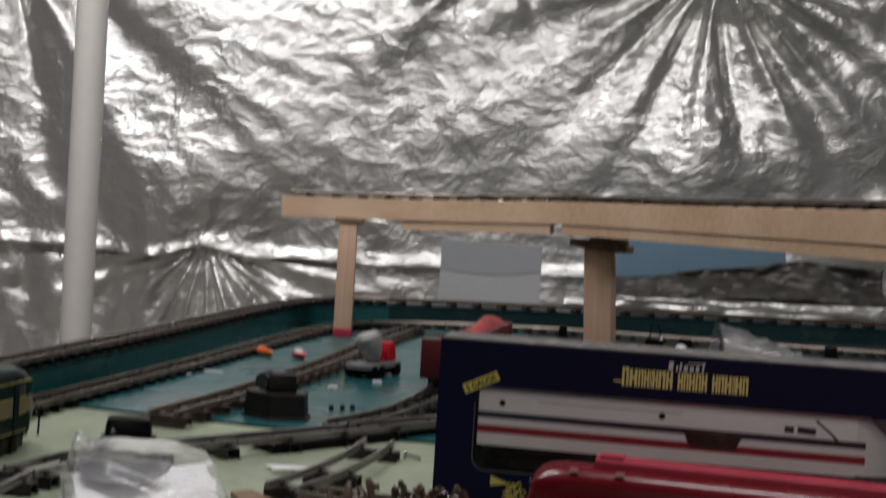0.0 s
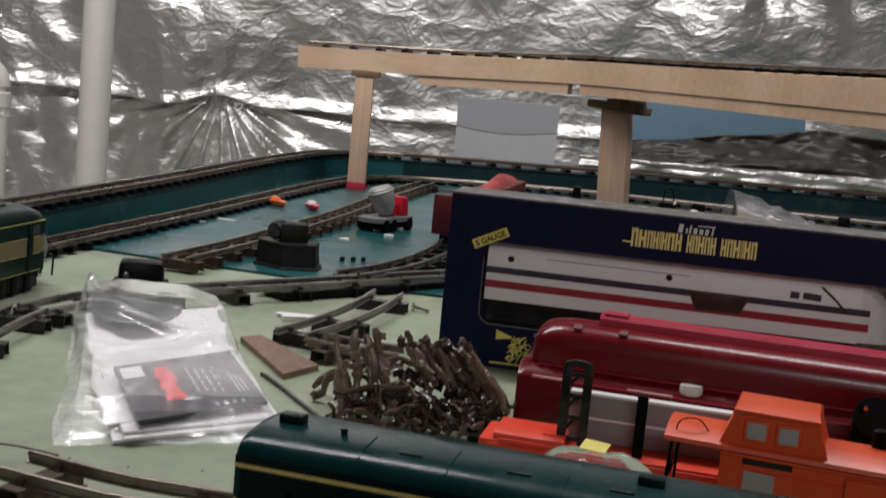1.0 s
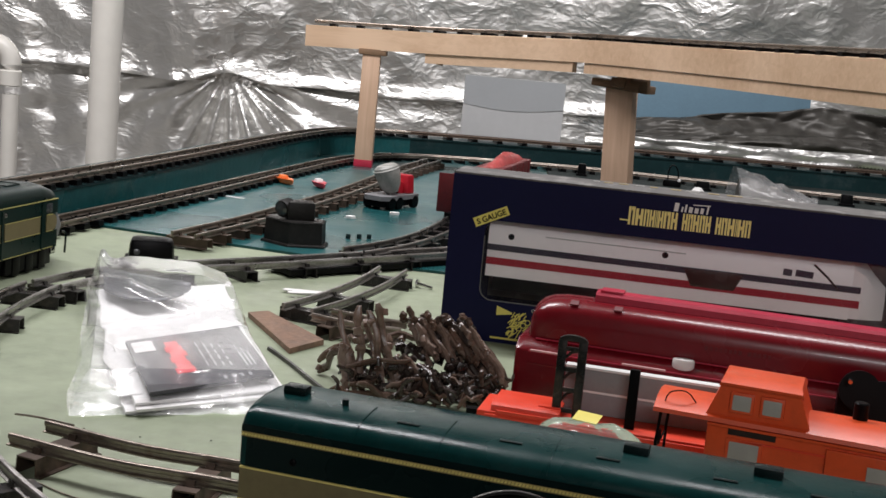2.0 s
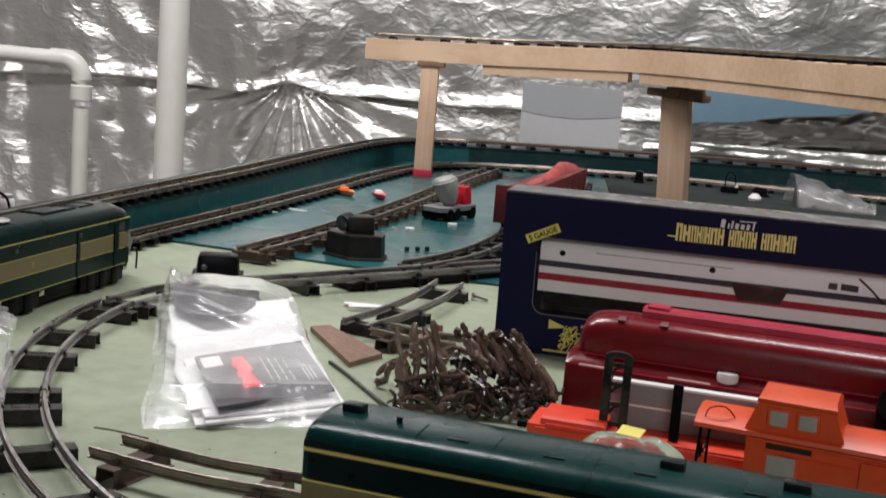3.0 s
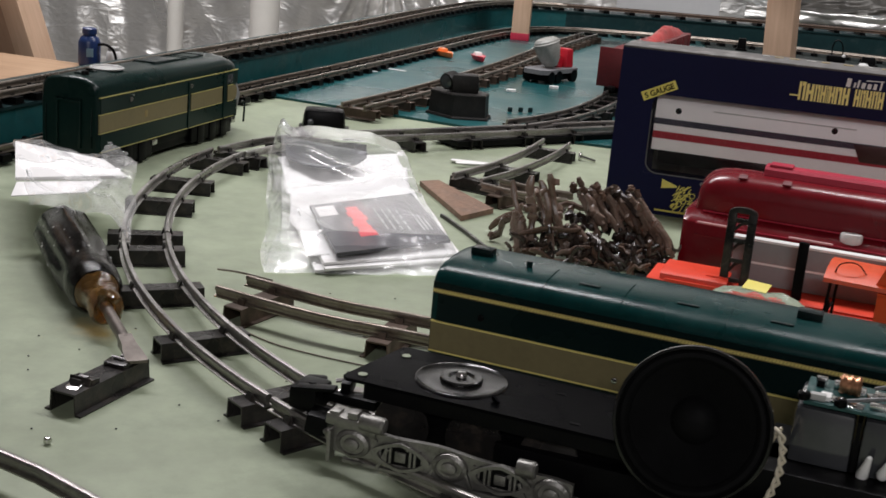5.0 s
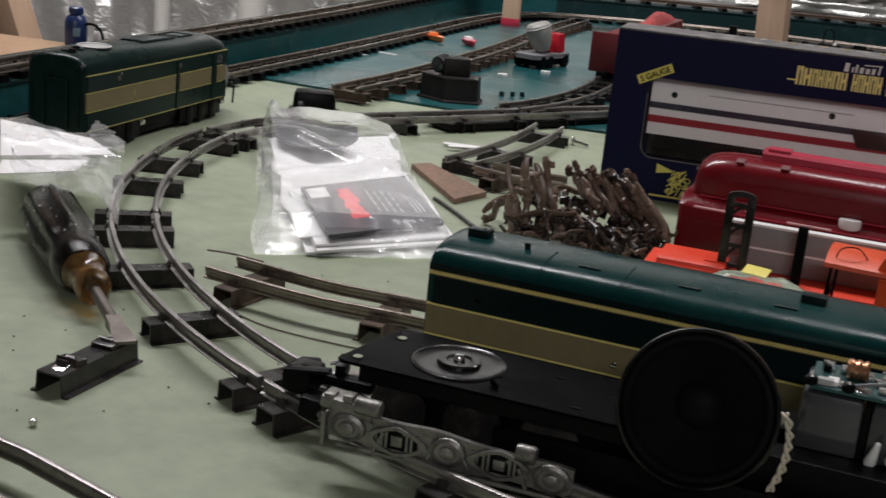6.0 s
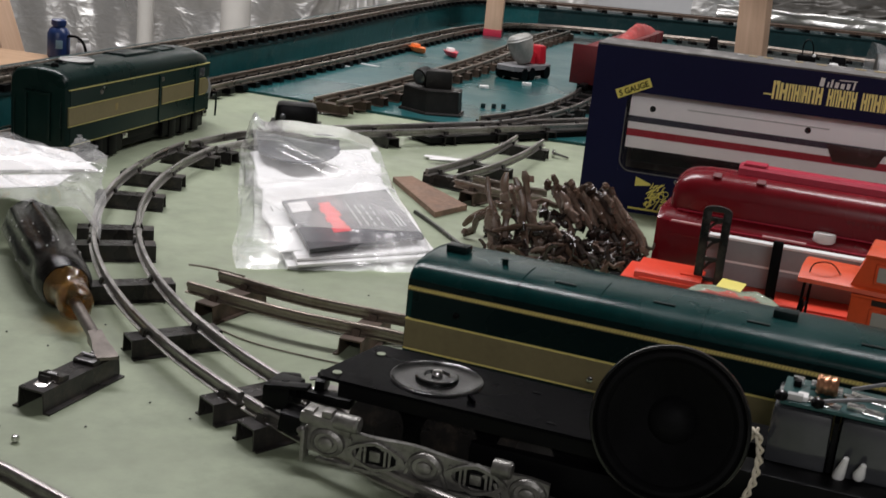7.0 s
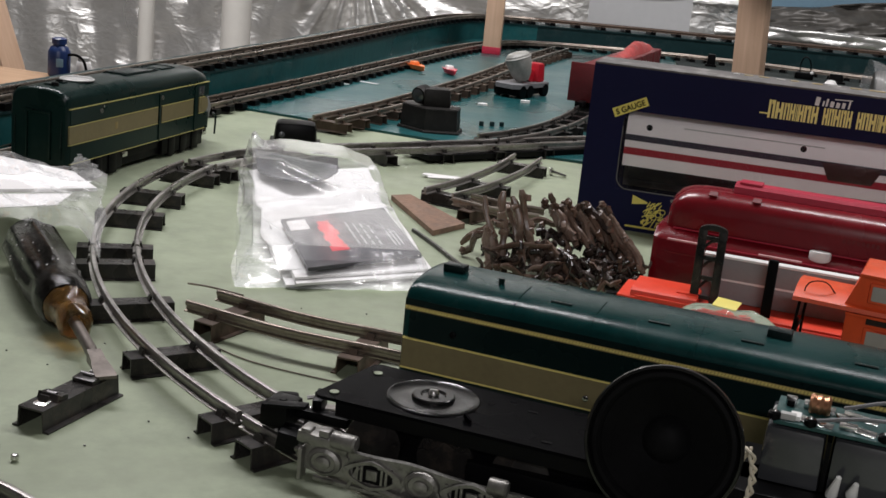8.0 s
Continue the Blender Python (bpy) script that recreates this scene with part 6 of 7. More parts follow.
# ---- pile of brown moulded pieces ----
def brown_pile():
    t = thing("brown_trestle_pile", pose(0, 0, 0), "tangled pile of brown plastic trestle pieces", "plastic pieces")
    rnd = random.Random(3)

    def stick(a, b, r, material=TWIG, knobs=3, bend=0.0022, name="trestle_piece"):
        """One knobbly moulded log from a to b."""
        a, b = Vector(a), Vector(b)
        d = (b - a).normalized()
        side = d.cross(Vector((0.2, 1, 0.3))).normalized()
        up = d.cross(side)
        ln, seed = (b - a).length, rnd.uniform(0, 90)
        n = max(5, int(ln / 0.004))
        rings = []
        for q in range(n + 1):
            f = q / n
            c = a + (b - a) * f + side * bend * noise.noise(Vector((f * 2.2, seed, 0))) * 2 + up * bend * noise.noise(Vector((f * 2.2, seed, 7))) * 2
            k = r * (1 + 0.42 * noise.noise(Vector((f * ln * 170, seed, 3)))) * (0.62 if q in (0, n) else 1.0)
            rings.append([tuple(c + side * math.cos(g * math.pi / 4) * k * (1 + 0.18 * noise.noise(Vector((g * 1.7, q * 0.8, seed)))) + up * math.sin(g * math.pi / 4) * k * 0.82) for g in range(8)])
        bm = loft(rings)
        for _ in range(knobs):
            c = a + (b - a) * rnd.uniform(0.08, 0.92)
            bm_box((r * 2.3, r * 1.5, r * 1.7), tuple(c - Vector((0, 0, r * 0.8))), r * 0.3, turn=(rnd.uniform(-40, 40), rnd.uniform(-40, 40), rnd.uniform(0, 180)), into=bm, taper=(0.8, 0.8))
        part(name, bm, material, t)

    # rack of splayed uprights and the bars across it
    for a, b, r in (((0.068, 0.321, 0.001), (0.0545, 0.328, 0.0470), 0.0020), ((0.072, 0.318, 0.001), (0.0655, 0.322, 0.0520), 0.0026), ((0.084, 0.319, 0.001), (0.0735, 0.326, 0.0495), 0.0024),
                    ((0.093, 0.321, 0.004), (0.0795, 0.327, 0.0545), 0.0025), ((0.063, 0.314, 0.001), (0.0590, 0.316, 0.0300), 0.0027), ((0.071, 0.312, 0.001), (0.0600, 0.317, 0.0320), 0.0022),
                    ((0.079, 0.334, 0.002), (0.0690, 0.340, 0.0420), 0.0020), ((0.088, 0.336, 0.002), (0.0800, 0.342, 0.0380), 0.0020), ((0.096, 0.318, 0.002), (0.0860, 0.324, 0.0300), 0.0022)):
        stick(a, b, r, TWIG_PALE)
    stick((0.0625, 0.312, 0.0165), (0.1000, 0.312, 0.0265), 0.0016, knobs=2)
    stick((0.0585, 0.309, 0.0022), (0.0970, 0.309, 0.0030), 0.0020, knobs=2)
    for a, b in (((0.040, 0.372, 0.0030), (0.062, 0.352, 0.0260)), ((0.041, 0.352, 0.0025), (0.058, 0.334, 0.0200)), ((0.064, 0.380, 0.0190), (0.102, 0.376, 0.0230)), ((0.060, 0.366, 0.0210), (0.076, 0.360, 0.0235))):
        stick(a, b, 0.0024, knobs=1)
    # a ridge of logs sloping down to the front and to one side
    for k in range(12):
        x, y = 0.096 + 0.0026 * k + rnd.uniform(-0.002, 0.002), 0.352 + rnd.uniform(-0.006, 0.006)
        z = 0.042 + rnd.uniform(-0.005, 0.003)
        stick((x, y, z), (x + rnd.uniform(0.012, 0.026), y - rnd.uniform(0.010, 0.018), z - rnd.uniform(0.012, 0.026)), rnd.uniform(0.0021, 0.0031), rnd.choice((TWIG_PALE, TWIG, TWIG_DARK)), bend=0.001)
    for k in range(11):
        x, y = 0.117 + 0.0018 * k + rnd.uniform(-0.001, 0.001), 0.350 - 0.0012 * k + rnd.uniform(-0.003, 0.003)
        z = 0.0440 - 0.0009 * (10 - k) + rnd.uniform(-0.003, 0.002)
        stick((x, y, z), (x + 0.027 + rnd.uniform(-0.004, 0.003), y - 0.010, z - 0.029 + rnd.uniform(-0.003, 0.004)), rnd.uniform(0.0022, 0.0032), rnd.choice((TWIG_PALE, TWIG, TWIG_DARK)), knobs=4, bend=0.0008)
    for k in range(9):
        x, y = 0.090 + 0.0022 * k + rnd.uniform(-0.002, 0.002), 0.321 - 0.001 * k
        z = 0.021 + rnd.uniform(-0.004, 0.006)
        stick((x, y, z), (x + rnd.uniform(0.016, 0.026), y - 0.013, rnd.uniform(0.002, 0.006)), rnd.uniform(0.0018, 0.0028), rnd.choice((TWIG, TWIG_DARK)), bend=0.0012)
    for k in range(6):
        stick((0.124 + rnd.uniform(-0.006, 0.004), 0.318 + 0.004 * k, 0.003 + 0.0030 * (k % 4)), (0.153 + rnd.uniform(-0.004, 0.004), 0.316 + 0.004 * k, 0.004 + 0.0030 * (k % 4)), 0.0021, rnd.choice((TWIG, TWIG_DARK)), bend=0.001)
    # floor of broken bits under the ridge, coloured dark for its inner shade; short stubs on top
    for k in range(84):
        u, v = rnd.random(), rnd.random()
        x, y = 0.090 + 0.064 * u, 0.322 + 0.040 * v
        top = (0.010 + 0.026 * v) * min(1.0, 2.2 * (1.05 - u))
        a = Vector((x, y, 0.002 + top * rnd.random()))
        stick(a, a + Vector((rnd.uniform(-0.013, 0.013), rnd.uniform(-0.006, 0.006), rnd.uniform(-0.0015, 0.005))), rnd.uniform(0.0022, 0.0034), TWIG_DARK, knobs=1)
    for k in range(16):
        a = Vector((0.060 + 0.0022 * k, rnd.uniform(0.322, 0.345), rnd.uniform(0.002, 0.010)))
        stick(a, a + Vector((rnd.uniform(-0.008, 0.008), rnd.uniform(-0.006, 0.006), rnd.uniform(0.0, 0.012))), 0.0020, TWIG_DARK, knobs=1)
    for k in range(70):
        u, v = rnd.random(), rnd.random()
        a = Vector((0.062 + 0.092 * u, 0.298 + 0.030 * v, 0.002 + (0.004 + 0.014 * v) * rnd.random()))
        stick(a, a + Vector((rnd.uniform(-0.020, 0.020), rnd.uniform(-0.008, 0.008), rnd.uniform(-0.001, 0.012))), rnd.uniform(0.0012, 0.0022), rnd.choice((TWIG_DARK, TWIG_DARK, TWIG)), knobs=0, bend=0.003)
    for k in range(10):
        x = 0.096 + 0.0040 * k
        a = Vector((x, 0.350 + rnd.uniform(-0.004, 0.004), 0.037 + rnd.uniform(-0.002, 0.003)))
        stick(a, a + Vector((rnd.uniform(-0.006, 0.008), rnd.uniform(-0.004, 0.004), rnd.uniform(0.005, 0.010))), rnd.uniform(0.0018, 0.0027), TWIG, knobs=1)
    return t


brown_pile()


# ---- plastic bags ----
def bag_sheet(corners, nx, ny, height, seed, crumple=1.0):
    """A puffed sheet over a quadrilateral; height(u, v) in metres."""
    verts, faces = [], []
    a, b, c, d = [Vector((*p, 0)) for p in corners]
    for j in range(ny + 1):
        for i in range(nx + 1):
            u, v = i / nx, j / ny
            p = (a * (1 - u) + b * u) * (1 - v) + (d * (1 - u) + c * u) * v
            edge = min(u, 1 - u, v, 1 - v)
            wob = 0.004 * noise.noise(Vector((u * 4, v * 4, seed))) * (1 if edge < 0.02 else 0.3)
            z = height(u, v) + crumple * 0.0035 * noise.noise(Vector((u * 7, v * 7, seed + 3))) + crumple * 0.0008 * noise.noise(Vector((u * 19, v * 15, seed + 6)))
            verts.append((p.x + wob, p.y + wob * 1.5, max(z, 0.0008)))
    for j in range(ny):
        for i in range(nx):
            k = j * (nx + 1) + i
            faces.append((k, k + 1, k + nx + 2, k + nx + 1))
    return verts, faces


def sheet_part(name, data, material, parent, label=""):
    me = bpy.data.meshes.new(name)
    me.from_pydata(data[0], [], data[1])
    me.materials.append(material)
    me.shade_smooth()
    o = new(name, me)
    o.parent = parent
    o.visible_shadow = material not in (BAG, BAG_MILKY, BLISTER)
    return tagged(o, label=label)


def booklet_bag():
    t = thing("parts_bag", pose(0, 0, 0), "clear plastic bag holding a dark booklet and white papers", "plastic bag")
    # a near-left, b near-right, c far-right, d far-left
    A, B, C, D = (-0.073, 0.221), (0.040, 0.262), (-0.046, 0.524), (-0.156, 0.526)

    def top(u, v):
        e = min(u, 1 - u) * 2
        rise = 0.0160 * min(1, e * 6.0) * min(1, v * 9)
        far = 0.0185 * max(0.0, min(1.0, (v - 0.52) / 0.22)) * min(1, 0.45 + e) * min(1.0, (1.02 - v) * 9)
        peak = 0.012 * math.exp(-((u - 0.10) / 0.05) ** 2 - ((v - 0.95) / 0.06) ** 2)
        k1, k2, k3 = v - 0.47 - 0.22 * (u - 0.4), v - 0.60 + 0.30 * (u - 0.5), v - 0.30 + 0.9 * (u - 0.1)
        fold = 0.0036 * math.exp(-(k1 / 0.022) ** 2) + 0.0030 * math.exp(-(k2 / 0.020) ** 2) + 0.004 * math.exp(-(k3 / 0.03) ** 2) * max(0.0, 1 - 2 * u)
        return 0.001 + rise + far + peak + fold * min(1, e * 2)

    sheet_part("bag_front", bag_sheet((A, B, C, D), 220, 240, top, 1.0, 0.22), BAG, t, "clear glossy bag front")
    sheet_part("bag_back", bag_sheet((A, B, C, D), 14, 14, lambda u, v: 0.0006, 2.0), BAG_MILKY, t)

    def sheet_on(name, pts, z, mat_, thick=0.0006, parent=t, label=""):
        return part(name, plate(pts, z, z + thick), mat_, parent, label, smooth=False)

    # papers, then the booklet
    for k, (dx, dy) in enumerate(((0.004, -0.009), (0.006, -0.014), (0.000, -0.013))):
        sheet_on("paper", [(-0.046 + dx, 0.244 + dy), (0.026 + dx, 0.298 + dy), (-0.026 + dx, 0.440 + dy), (-0.092 + dx, 0.362 + dy)], 0.0012 + 0.0020 * (2 - k), WHITE_PAPER, 0.0014, label="white folded paper")
    # tall folded sheet that curls up at its far end, a diagonal fold across it
    def curl(u, v):
        q = v - 0.66 - 0.20 * (u - 0.5)
        return 0.0070 + 0.011 * max(0, v - 0.45) * 2 * (1 - 0.25 * u) + 0.0042 * math.exp(-(q / 0.05) ** 2) - 0.0030 * math.exp(-((q + 0.10) / 0.04) ** 2)

    big = bag_sheet(((-0.054, 0.244), (0.018, 0.300), (-0.050, 0.520), (-0.127, 0.446)), 40, 60, curl, 7.0, 0.35)
    cr = sheet_part("paper", big, WHITE_PAPER, t, "white folded paper")
    cr.modifiers.new("thickness", "SOLIDIFY").thickness = 0.0006
    # rounded lower edge of the dark packet
    verts, faces = [], []
    for r in range(9):
        for k in range(25):
            u, v = k / 24, r / 8
            x, y = -0.134 + 0.070 * u, 0.486 - 0.024 * u
            drop = v * (0.052 * (1 - u ** 2.0) + 0.022 * math.sin(math.pi * u) ** 0.8 + 0.002)
            verts.append((x + 0.30 * drop, y - 0.96 * drop, 0.0272 - 0.0045 * v + 0.0007 * noise.noise(Vector((u * 4, v * 4, 2.0)))))
    for r in range(8):
        for k in range(24):
            n = r * 25 + k
            faces.append((n, n + 25, n + 26, n + 1))
    pk = sheet_part("dark_packet", (verts, faces), PACKET, t, "dark grey glossy packet")
    pk.modifiers.new("thickness", "SOLIDIFY").thickness = 0.0012
    bk = part("booklet", plate([(-0.036, 0.240), (0.022, 0.298), (-0.020, 0.410), (-0.077, 0.342)], 0.0098, 0.0118), BOOKLET, t, "charcoal grey printed booklet", smooth=False)

    def spot(u, v):
        a, b, c, d = (-0.036, 0.240), (0.022, 0.298), (-0.020, 0.410), (-0.077, 0.342)
        return tuple((a[i] * (1 - u) + b[i] * u) * (1 - v) + (d[i] * (1 - u) + c[i] * u) * v for i in (0, 1))

    def print_on(name, u0, u1, v0, v1, mat_, label="", skew=0.0):
        part(name, plate([spot(u0, v0), spot(u1, v0), spot(u1 - skew, v1), spot(u0 - skew, v1)], 0.0119, 0.0121), mat_, bk, label, smooth=False)

    for k in range(6):
        print_on("red_logo", 0.27 + 0.02 * (k % 2), 0.425 - 0.015 * (k % 3), 0.235 + 0.103 * k, 0.336 + 0.103 * k, BOOK_RED, "red block logo shape")
    print_on("white_sticker", 0.03, 0.20, 0.72, 0.93, WHITE_PAPER, "small white sticker")
    for k in range(4):
        for j in range(4):
            print_on("text_bar", 0.53 + k * 0.062, 0.545 + k * 0.062, 0.32 - 0.02 * k + j * 0.115, 0.405 - 0.03 * k + j * 0.115 + 0.02 * ((k + j) % 2), BOOK_GREY)
    for k in range(3):
        print_on("text_bar", 0.84 + k * 0.035, 0.853 + k * 0.035, 0.22, 0.62 - 0.08 * k, BOOK_GREY)
    for k in range(4):
        print_on("text_bar", 0.60 + k * 0.07, 0.625 + k * 0.07, 0.05, 0.10, BOOK_GREY)
    return t


booklet_bag()


def paper_bag():
    t = thing("paper_bag", pose(0, 0, 0), "clear bag of white paper lying over a screwdriver", "plastic bag")
    part("paper", plate([(-0.2285, 0.2377), (-0.1748, 0.2736), (-0.2044, 0.3091), (-0.275, 0.3321)], 0.0325, 0.0345), WHITE_PAPER, t, "white printed paper", smooth=False)
    part("paper_flap", plate([(-0.215, 0.205), (-0.182, 0.232), (-0.186, 0.262), (-0.2270, 0.2365)], 0.0318, 0.0323), WHITE_PAPER, t, "white folded paper edge", smooth=False)
    sh = bag_sheet(((-0.200, 0.196), (-0.139, 0.188), (-0.180, 0.304), (-0.277, 0.334)), 70, 60, lambda u, v: 0.0365 - 0.004 * (1 - v) - 0.016 * max(0, u - 0.80) * 4 * (1 - v) - 0.006 * max(0, 0.2 - v) + 0.0016 * math.sin(u * 11 + v * 5) + 0.0030 * math.exp(-((v - 0.55 - 0.2 * u) / 0.03) ** 2), 9.0, 0.40)
    sheet_part("bag_front", sh, BAG, t, "clear glossy plastic")
    sheet_part("bag_corner", bag_sheet(((-0.206, 0.306), (-0.182, 0.302), (-0.200, 0.325), (-0.214, 0.336)), 12, 12, lambda u, v: 0.035 + 0.005 * v, 4.0, 0.06), BAG, t, "milky folded bag corner")
    return t


paper_bag()


# ---- screwdriver ----
def screwdriver():
    a, b = Vector((-0.1165, 0.1010, 0.0128)), Vector((-0.212, 0.246, 0.0165))
    d = (b - a).normalized()
    m = Matrix.Translation(a) @ d.to_track_quat("Z", "Y").to_matrix().to_4x4()
    t = thing("screwdriver", m, "old flat screwdriver with grimy dark handle and amber collar", "screwdriver")
    bm = bm_lathe([(0, 0.020), (0.0112, 0.021), (0.0132, 0.026), (0.0138, 0.036), (0.0125, 0.044), (0.0135, 0.052), (0.0150, 0.066), (0.0150, 0.120), (0.0125, 0.132), (0, 0.136)], seg=48)
    for v in bm.verts:
        if 0.05 < v.co.z < 0.125:
            k = 1 + 0.08 * math.cos(8 * math.atan2(v.co.y, v.co.x))
            v.co.x *= k
            v.co.y *= k
    part("handle", bm, HANDLE, t, "dark grimy fluted handle")
    rnd = random.Random(14)
    # pale flecks set on the handle as its glints
    for k in range(34):
        g, z = rnd.uniform(0, 2 * math.pi), rnd.uniform(0.030, 0.118)
        r = (0.0150 if z > 0.062 else 0.0134) * (1 + (0.08 * math.cos(8 * g) if z > 0.05 else 0))
        f = rnd.uniform(0.0003, 0.0009)
        part("paint_fleck", bm_lathe([(f, -0.0003), (f * 0.8, 0.00025), (0, 0.0004)], (r * math.cos(g), r * math.sin(g), z), 7, (0, 90, math.degrees(g))), DRUM_GREY, t, "pale fleck in place of a glint")
    col = bm_lathe([(0, -0.001), (0.0034, -0.001), (0.0042, -0.004), (0.0070, -0.0045), (0.0086, -0.002), (0.0084, 0.004), (0.0076, 0.0095), (0.0086, 0.012), (0.0079, 0.014), (0.0089, 0.016), (0.0083, 0.018), (0.0108, 0.021), (0, 0.0215)], seg=28)
    for v in col.verts:
        v.co += Vector((1, 1, 1)) * 0.0016 * noise.noise(v.co * 190)
    part("collar", col, AMBER, t, "translucent amber plastic collar")
    part("shaft", bm_tube([(0, 0, 0.0), (0.0, 0, -0.045)], 0.0028, 12), BLADE, t, "steel blade")
    tip = loft([[(x * w, y * h, z) for x, y in ((-1, -1), (1, -1), (1, 1), (-1, 1))] for z, w, h in ((-0.043, 0.0030, 0.0028), (-0.053, 0.0032, 0.0020), (-0.060, 0.0042, 0.0013), (-0.067, 0.0046, 0.0010), (-0.0695, 0.0044, 0.0007))])
    part("blade_tip", tip, BLADE, t)
    return t


screwdriver()


# ---- clear blister with yellow tag ----
def blister_pack():
    t = thing("blister_pack", pose(0.1880, 0.182, 0.0, 0, 0, -15), "clear plastic blister pouch with a yellow sticker", "blister pack")

    def dome(top, round_u):
        return lambda u, v: 0.001 + top * (1 - abs(2 * u - 1) ** round_u) ** 0.6 * (1 - abs(2 * v - 1) ** 4) ** 0.5 * (1 - 0.10 * u)

    sheet_part("bubble", bag_sheet(((-0.034, -0.024), (0.043, -0.024), (0.041, 0.022), (-0.032, 0.024)), 72, 48, dome(0.0355, 3), 12.0, 0.55), BLISTER, t, "clear crinkled bubble")
    # added lump that gives the green tone seen through the clear film
    lump = bag_sheet(((-0.010, -0.020), (0.038, -0.020), (0.037, 0.010), (-0.012, 0.012)), 40, 28, dome(0.0300, 3), 15.0, 0.5)
    sheet_part("insert", lump, FILLER_TEAL, t, "grey-green lump added for the green seen through the film")
    tag = part("sticker", bm_box((0.0125, 0.0115, 0.0005), (0, 0, 0), 0.0002), YELLOW_PALE, t, "bright yellow sticker")
    tag.matrix_basis = pose(0.002, 0.006, 0.0362, 8, 2, -6)
    return t


blister_pack()

# ---- pieces on the far board ----
def pier():
    t = thing("black_pier", pose(-0.0385, 0.822, 0.0, 0, 0, 0), "stepped black plastic signal base with a round lens", "model signal")
    foot = [(-0.034, -0.006), (-0.003, -0.031), (0.033, -0.020), (0.034, 0.008), (0.004, 0.030), (-0.032, 0.018)]

    def ring(k, z):
        return [(x * k, y * k, z) for x, y in foot]

    part("foot", loft([ring(1.06, 0), ring(1.06, 0.004), ring(1.02, 0.0055)]), PIER_BLACK, t)
    part("base", loft([ring(0.97, 0.005), ring(0.93, 0.027), ring(0.90, 0.0285)]), PIER_BLACK, t, smooth=False)
    part("rim", loft([ring(0.95, 0.0262), ring(0.95, 0.0276)]), PIER_BLACK, t)
    part("cap", bm_box((0.030, 0.026, 0.019), (0.004, 0, 0.028), 0.0025, taper=(0.95, 0.95), turn=(0, 0, 14)), PIER_BLACK, t)
    part("lens_hood", bm_lathe([(0, 0.0005), (0.0075, 0.0005), (0.0085, 0), (0.0092, 0.002), (0.0092, 0.014), (0, 0.014)], (-0.015, -0.012, 0.0385), 22, (-82, 0, -28)), PIER_BLACK, t, "round black lens hood")
    part("lens", bm_lathe([(0.0070, -0.0002), (0.004, -0.0012), (0, -0.0016)], (-0.015, -0.012, 0.0385), 18, (-82, 0, -28)), SMOKE_GREY, t, "dark glassy lens")
    for o in t.children:
        o.data.transform(Matrix.Diagonal((0.92, 0.92, 0.96, 1)))
    return t


pier()
sw = thing("switch_machine", pose(-0.1435, 0.668, 0.0, 0, 0, 12), "black rounded switch machine housing beside the track", "switch machine")
part("housing", bm_box((0.040, 0.030, 0.021), (0, 0, 0), 0.005, taper=(0.9, 0.85)), BLACK, sw)
part("lens", bm_lathe([(0.003, 0), (0.0028, 0.0012), (0, 0.0018)], (-0.012, -0.014, 0.010), 12, (80, 0, 0)), SMOKE_GREY, sw)
part("base", bm_box((0.046, 0.034, 0.003), (0, 0, 0), 0.0008), BLACK, sw)


def mixer_car():
    t = thing("mixer_truck", pose(0.038, 1.168, 0.0025, 0, 0, 62), "toy cement mixer with pale grey drum and red cab", "toy truck")
    deck = [(-0.046, -0.012), (-0.036, -0.019), (0.034, -0.019), (0.044, -0.010), (0.044, 0.010), (0.034, 0.019), (-0.036, 0.019), (-0.046, 0.012)]
    part("bed", plate(deck, 0.0120, 0.0175), BED_GREY, t, "grey flat bed", smooth=False)
    part("base", bm_box((0.078, 0.030, 0.009), (0, 0, 0.003), 0.002), BLACK, t)
    for x in (-0.030, -0.012, 0.026):
        for y in (-0.0165, 0.0165):
            part("wheel", bm_lathe([(0, -0.0035), (0.004, -0.0035), (0.0045, -0.002), (0.0060, -0.002), (0.0062, -0.0035), (0.0080, -0.003), (0.0080, 0.003), (0, 0.0035)], (x, y, 0.0080), 18, (90, 0, 0)), BLACK, t)
    drum = part("drum", bm_lathe([(0, -0.019), (0.0080, -0.018), (0.0130, -0.009), (0.0160, 0.003), (0.0165, 0.010), (0.0155, 0.015), (0.012, 0.018), (0, 0.019)], (-0.012, 0, 0.037), 28, (-14, -12, 0)), DRUM_DULL, t, "pale grey egg-shaped drum")
    part("rim", bm_lathe([(0.0164, 0.0105), (0.0173, 0.0118), (0.0160, 0.0132)], (-0.012, 0, 0.037), 28, (-14, -12, 0)), DRUM_DULL, drum, "raised drum rim")
    part("cab", bm_box((0.018, 0.026, 0.024), (0.024, 0, 0.0175), 0.003, taper=(0.80, 0.9)), CAB_RED, t, "red truck cab")
    part("chute", bm_box((0.014, 0.012, 0.016), (0.009, 0, 0.0175), 0.002, turn=(0, 24, 0)), CAB_RED, t)
    return t


mixer_car()


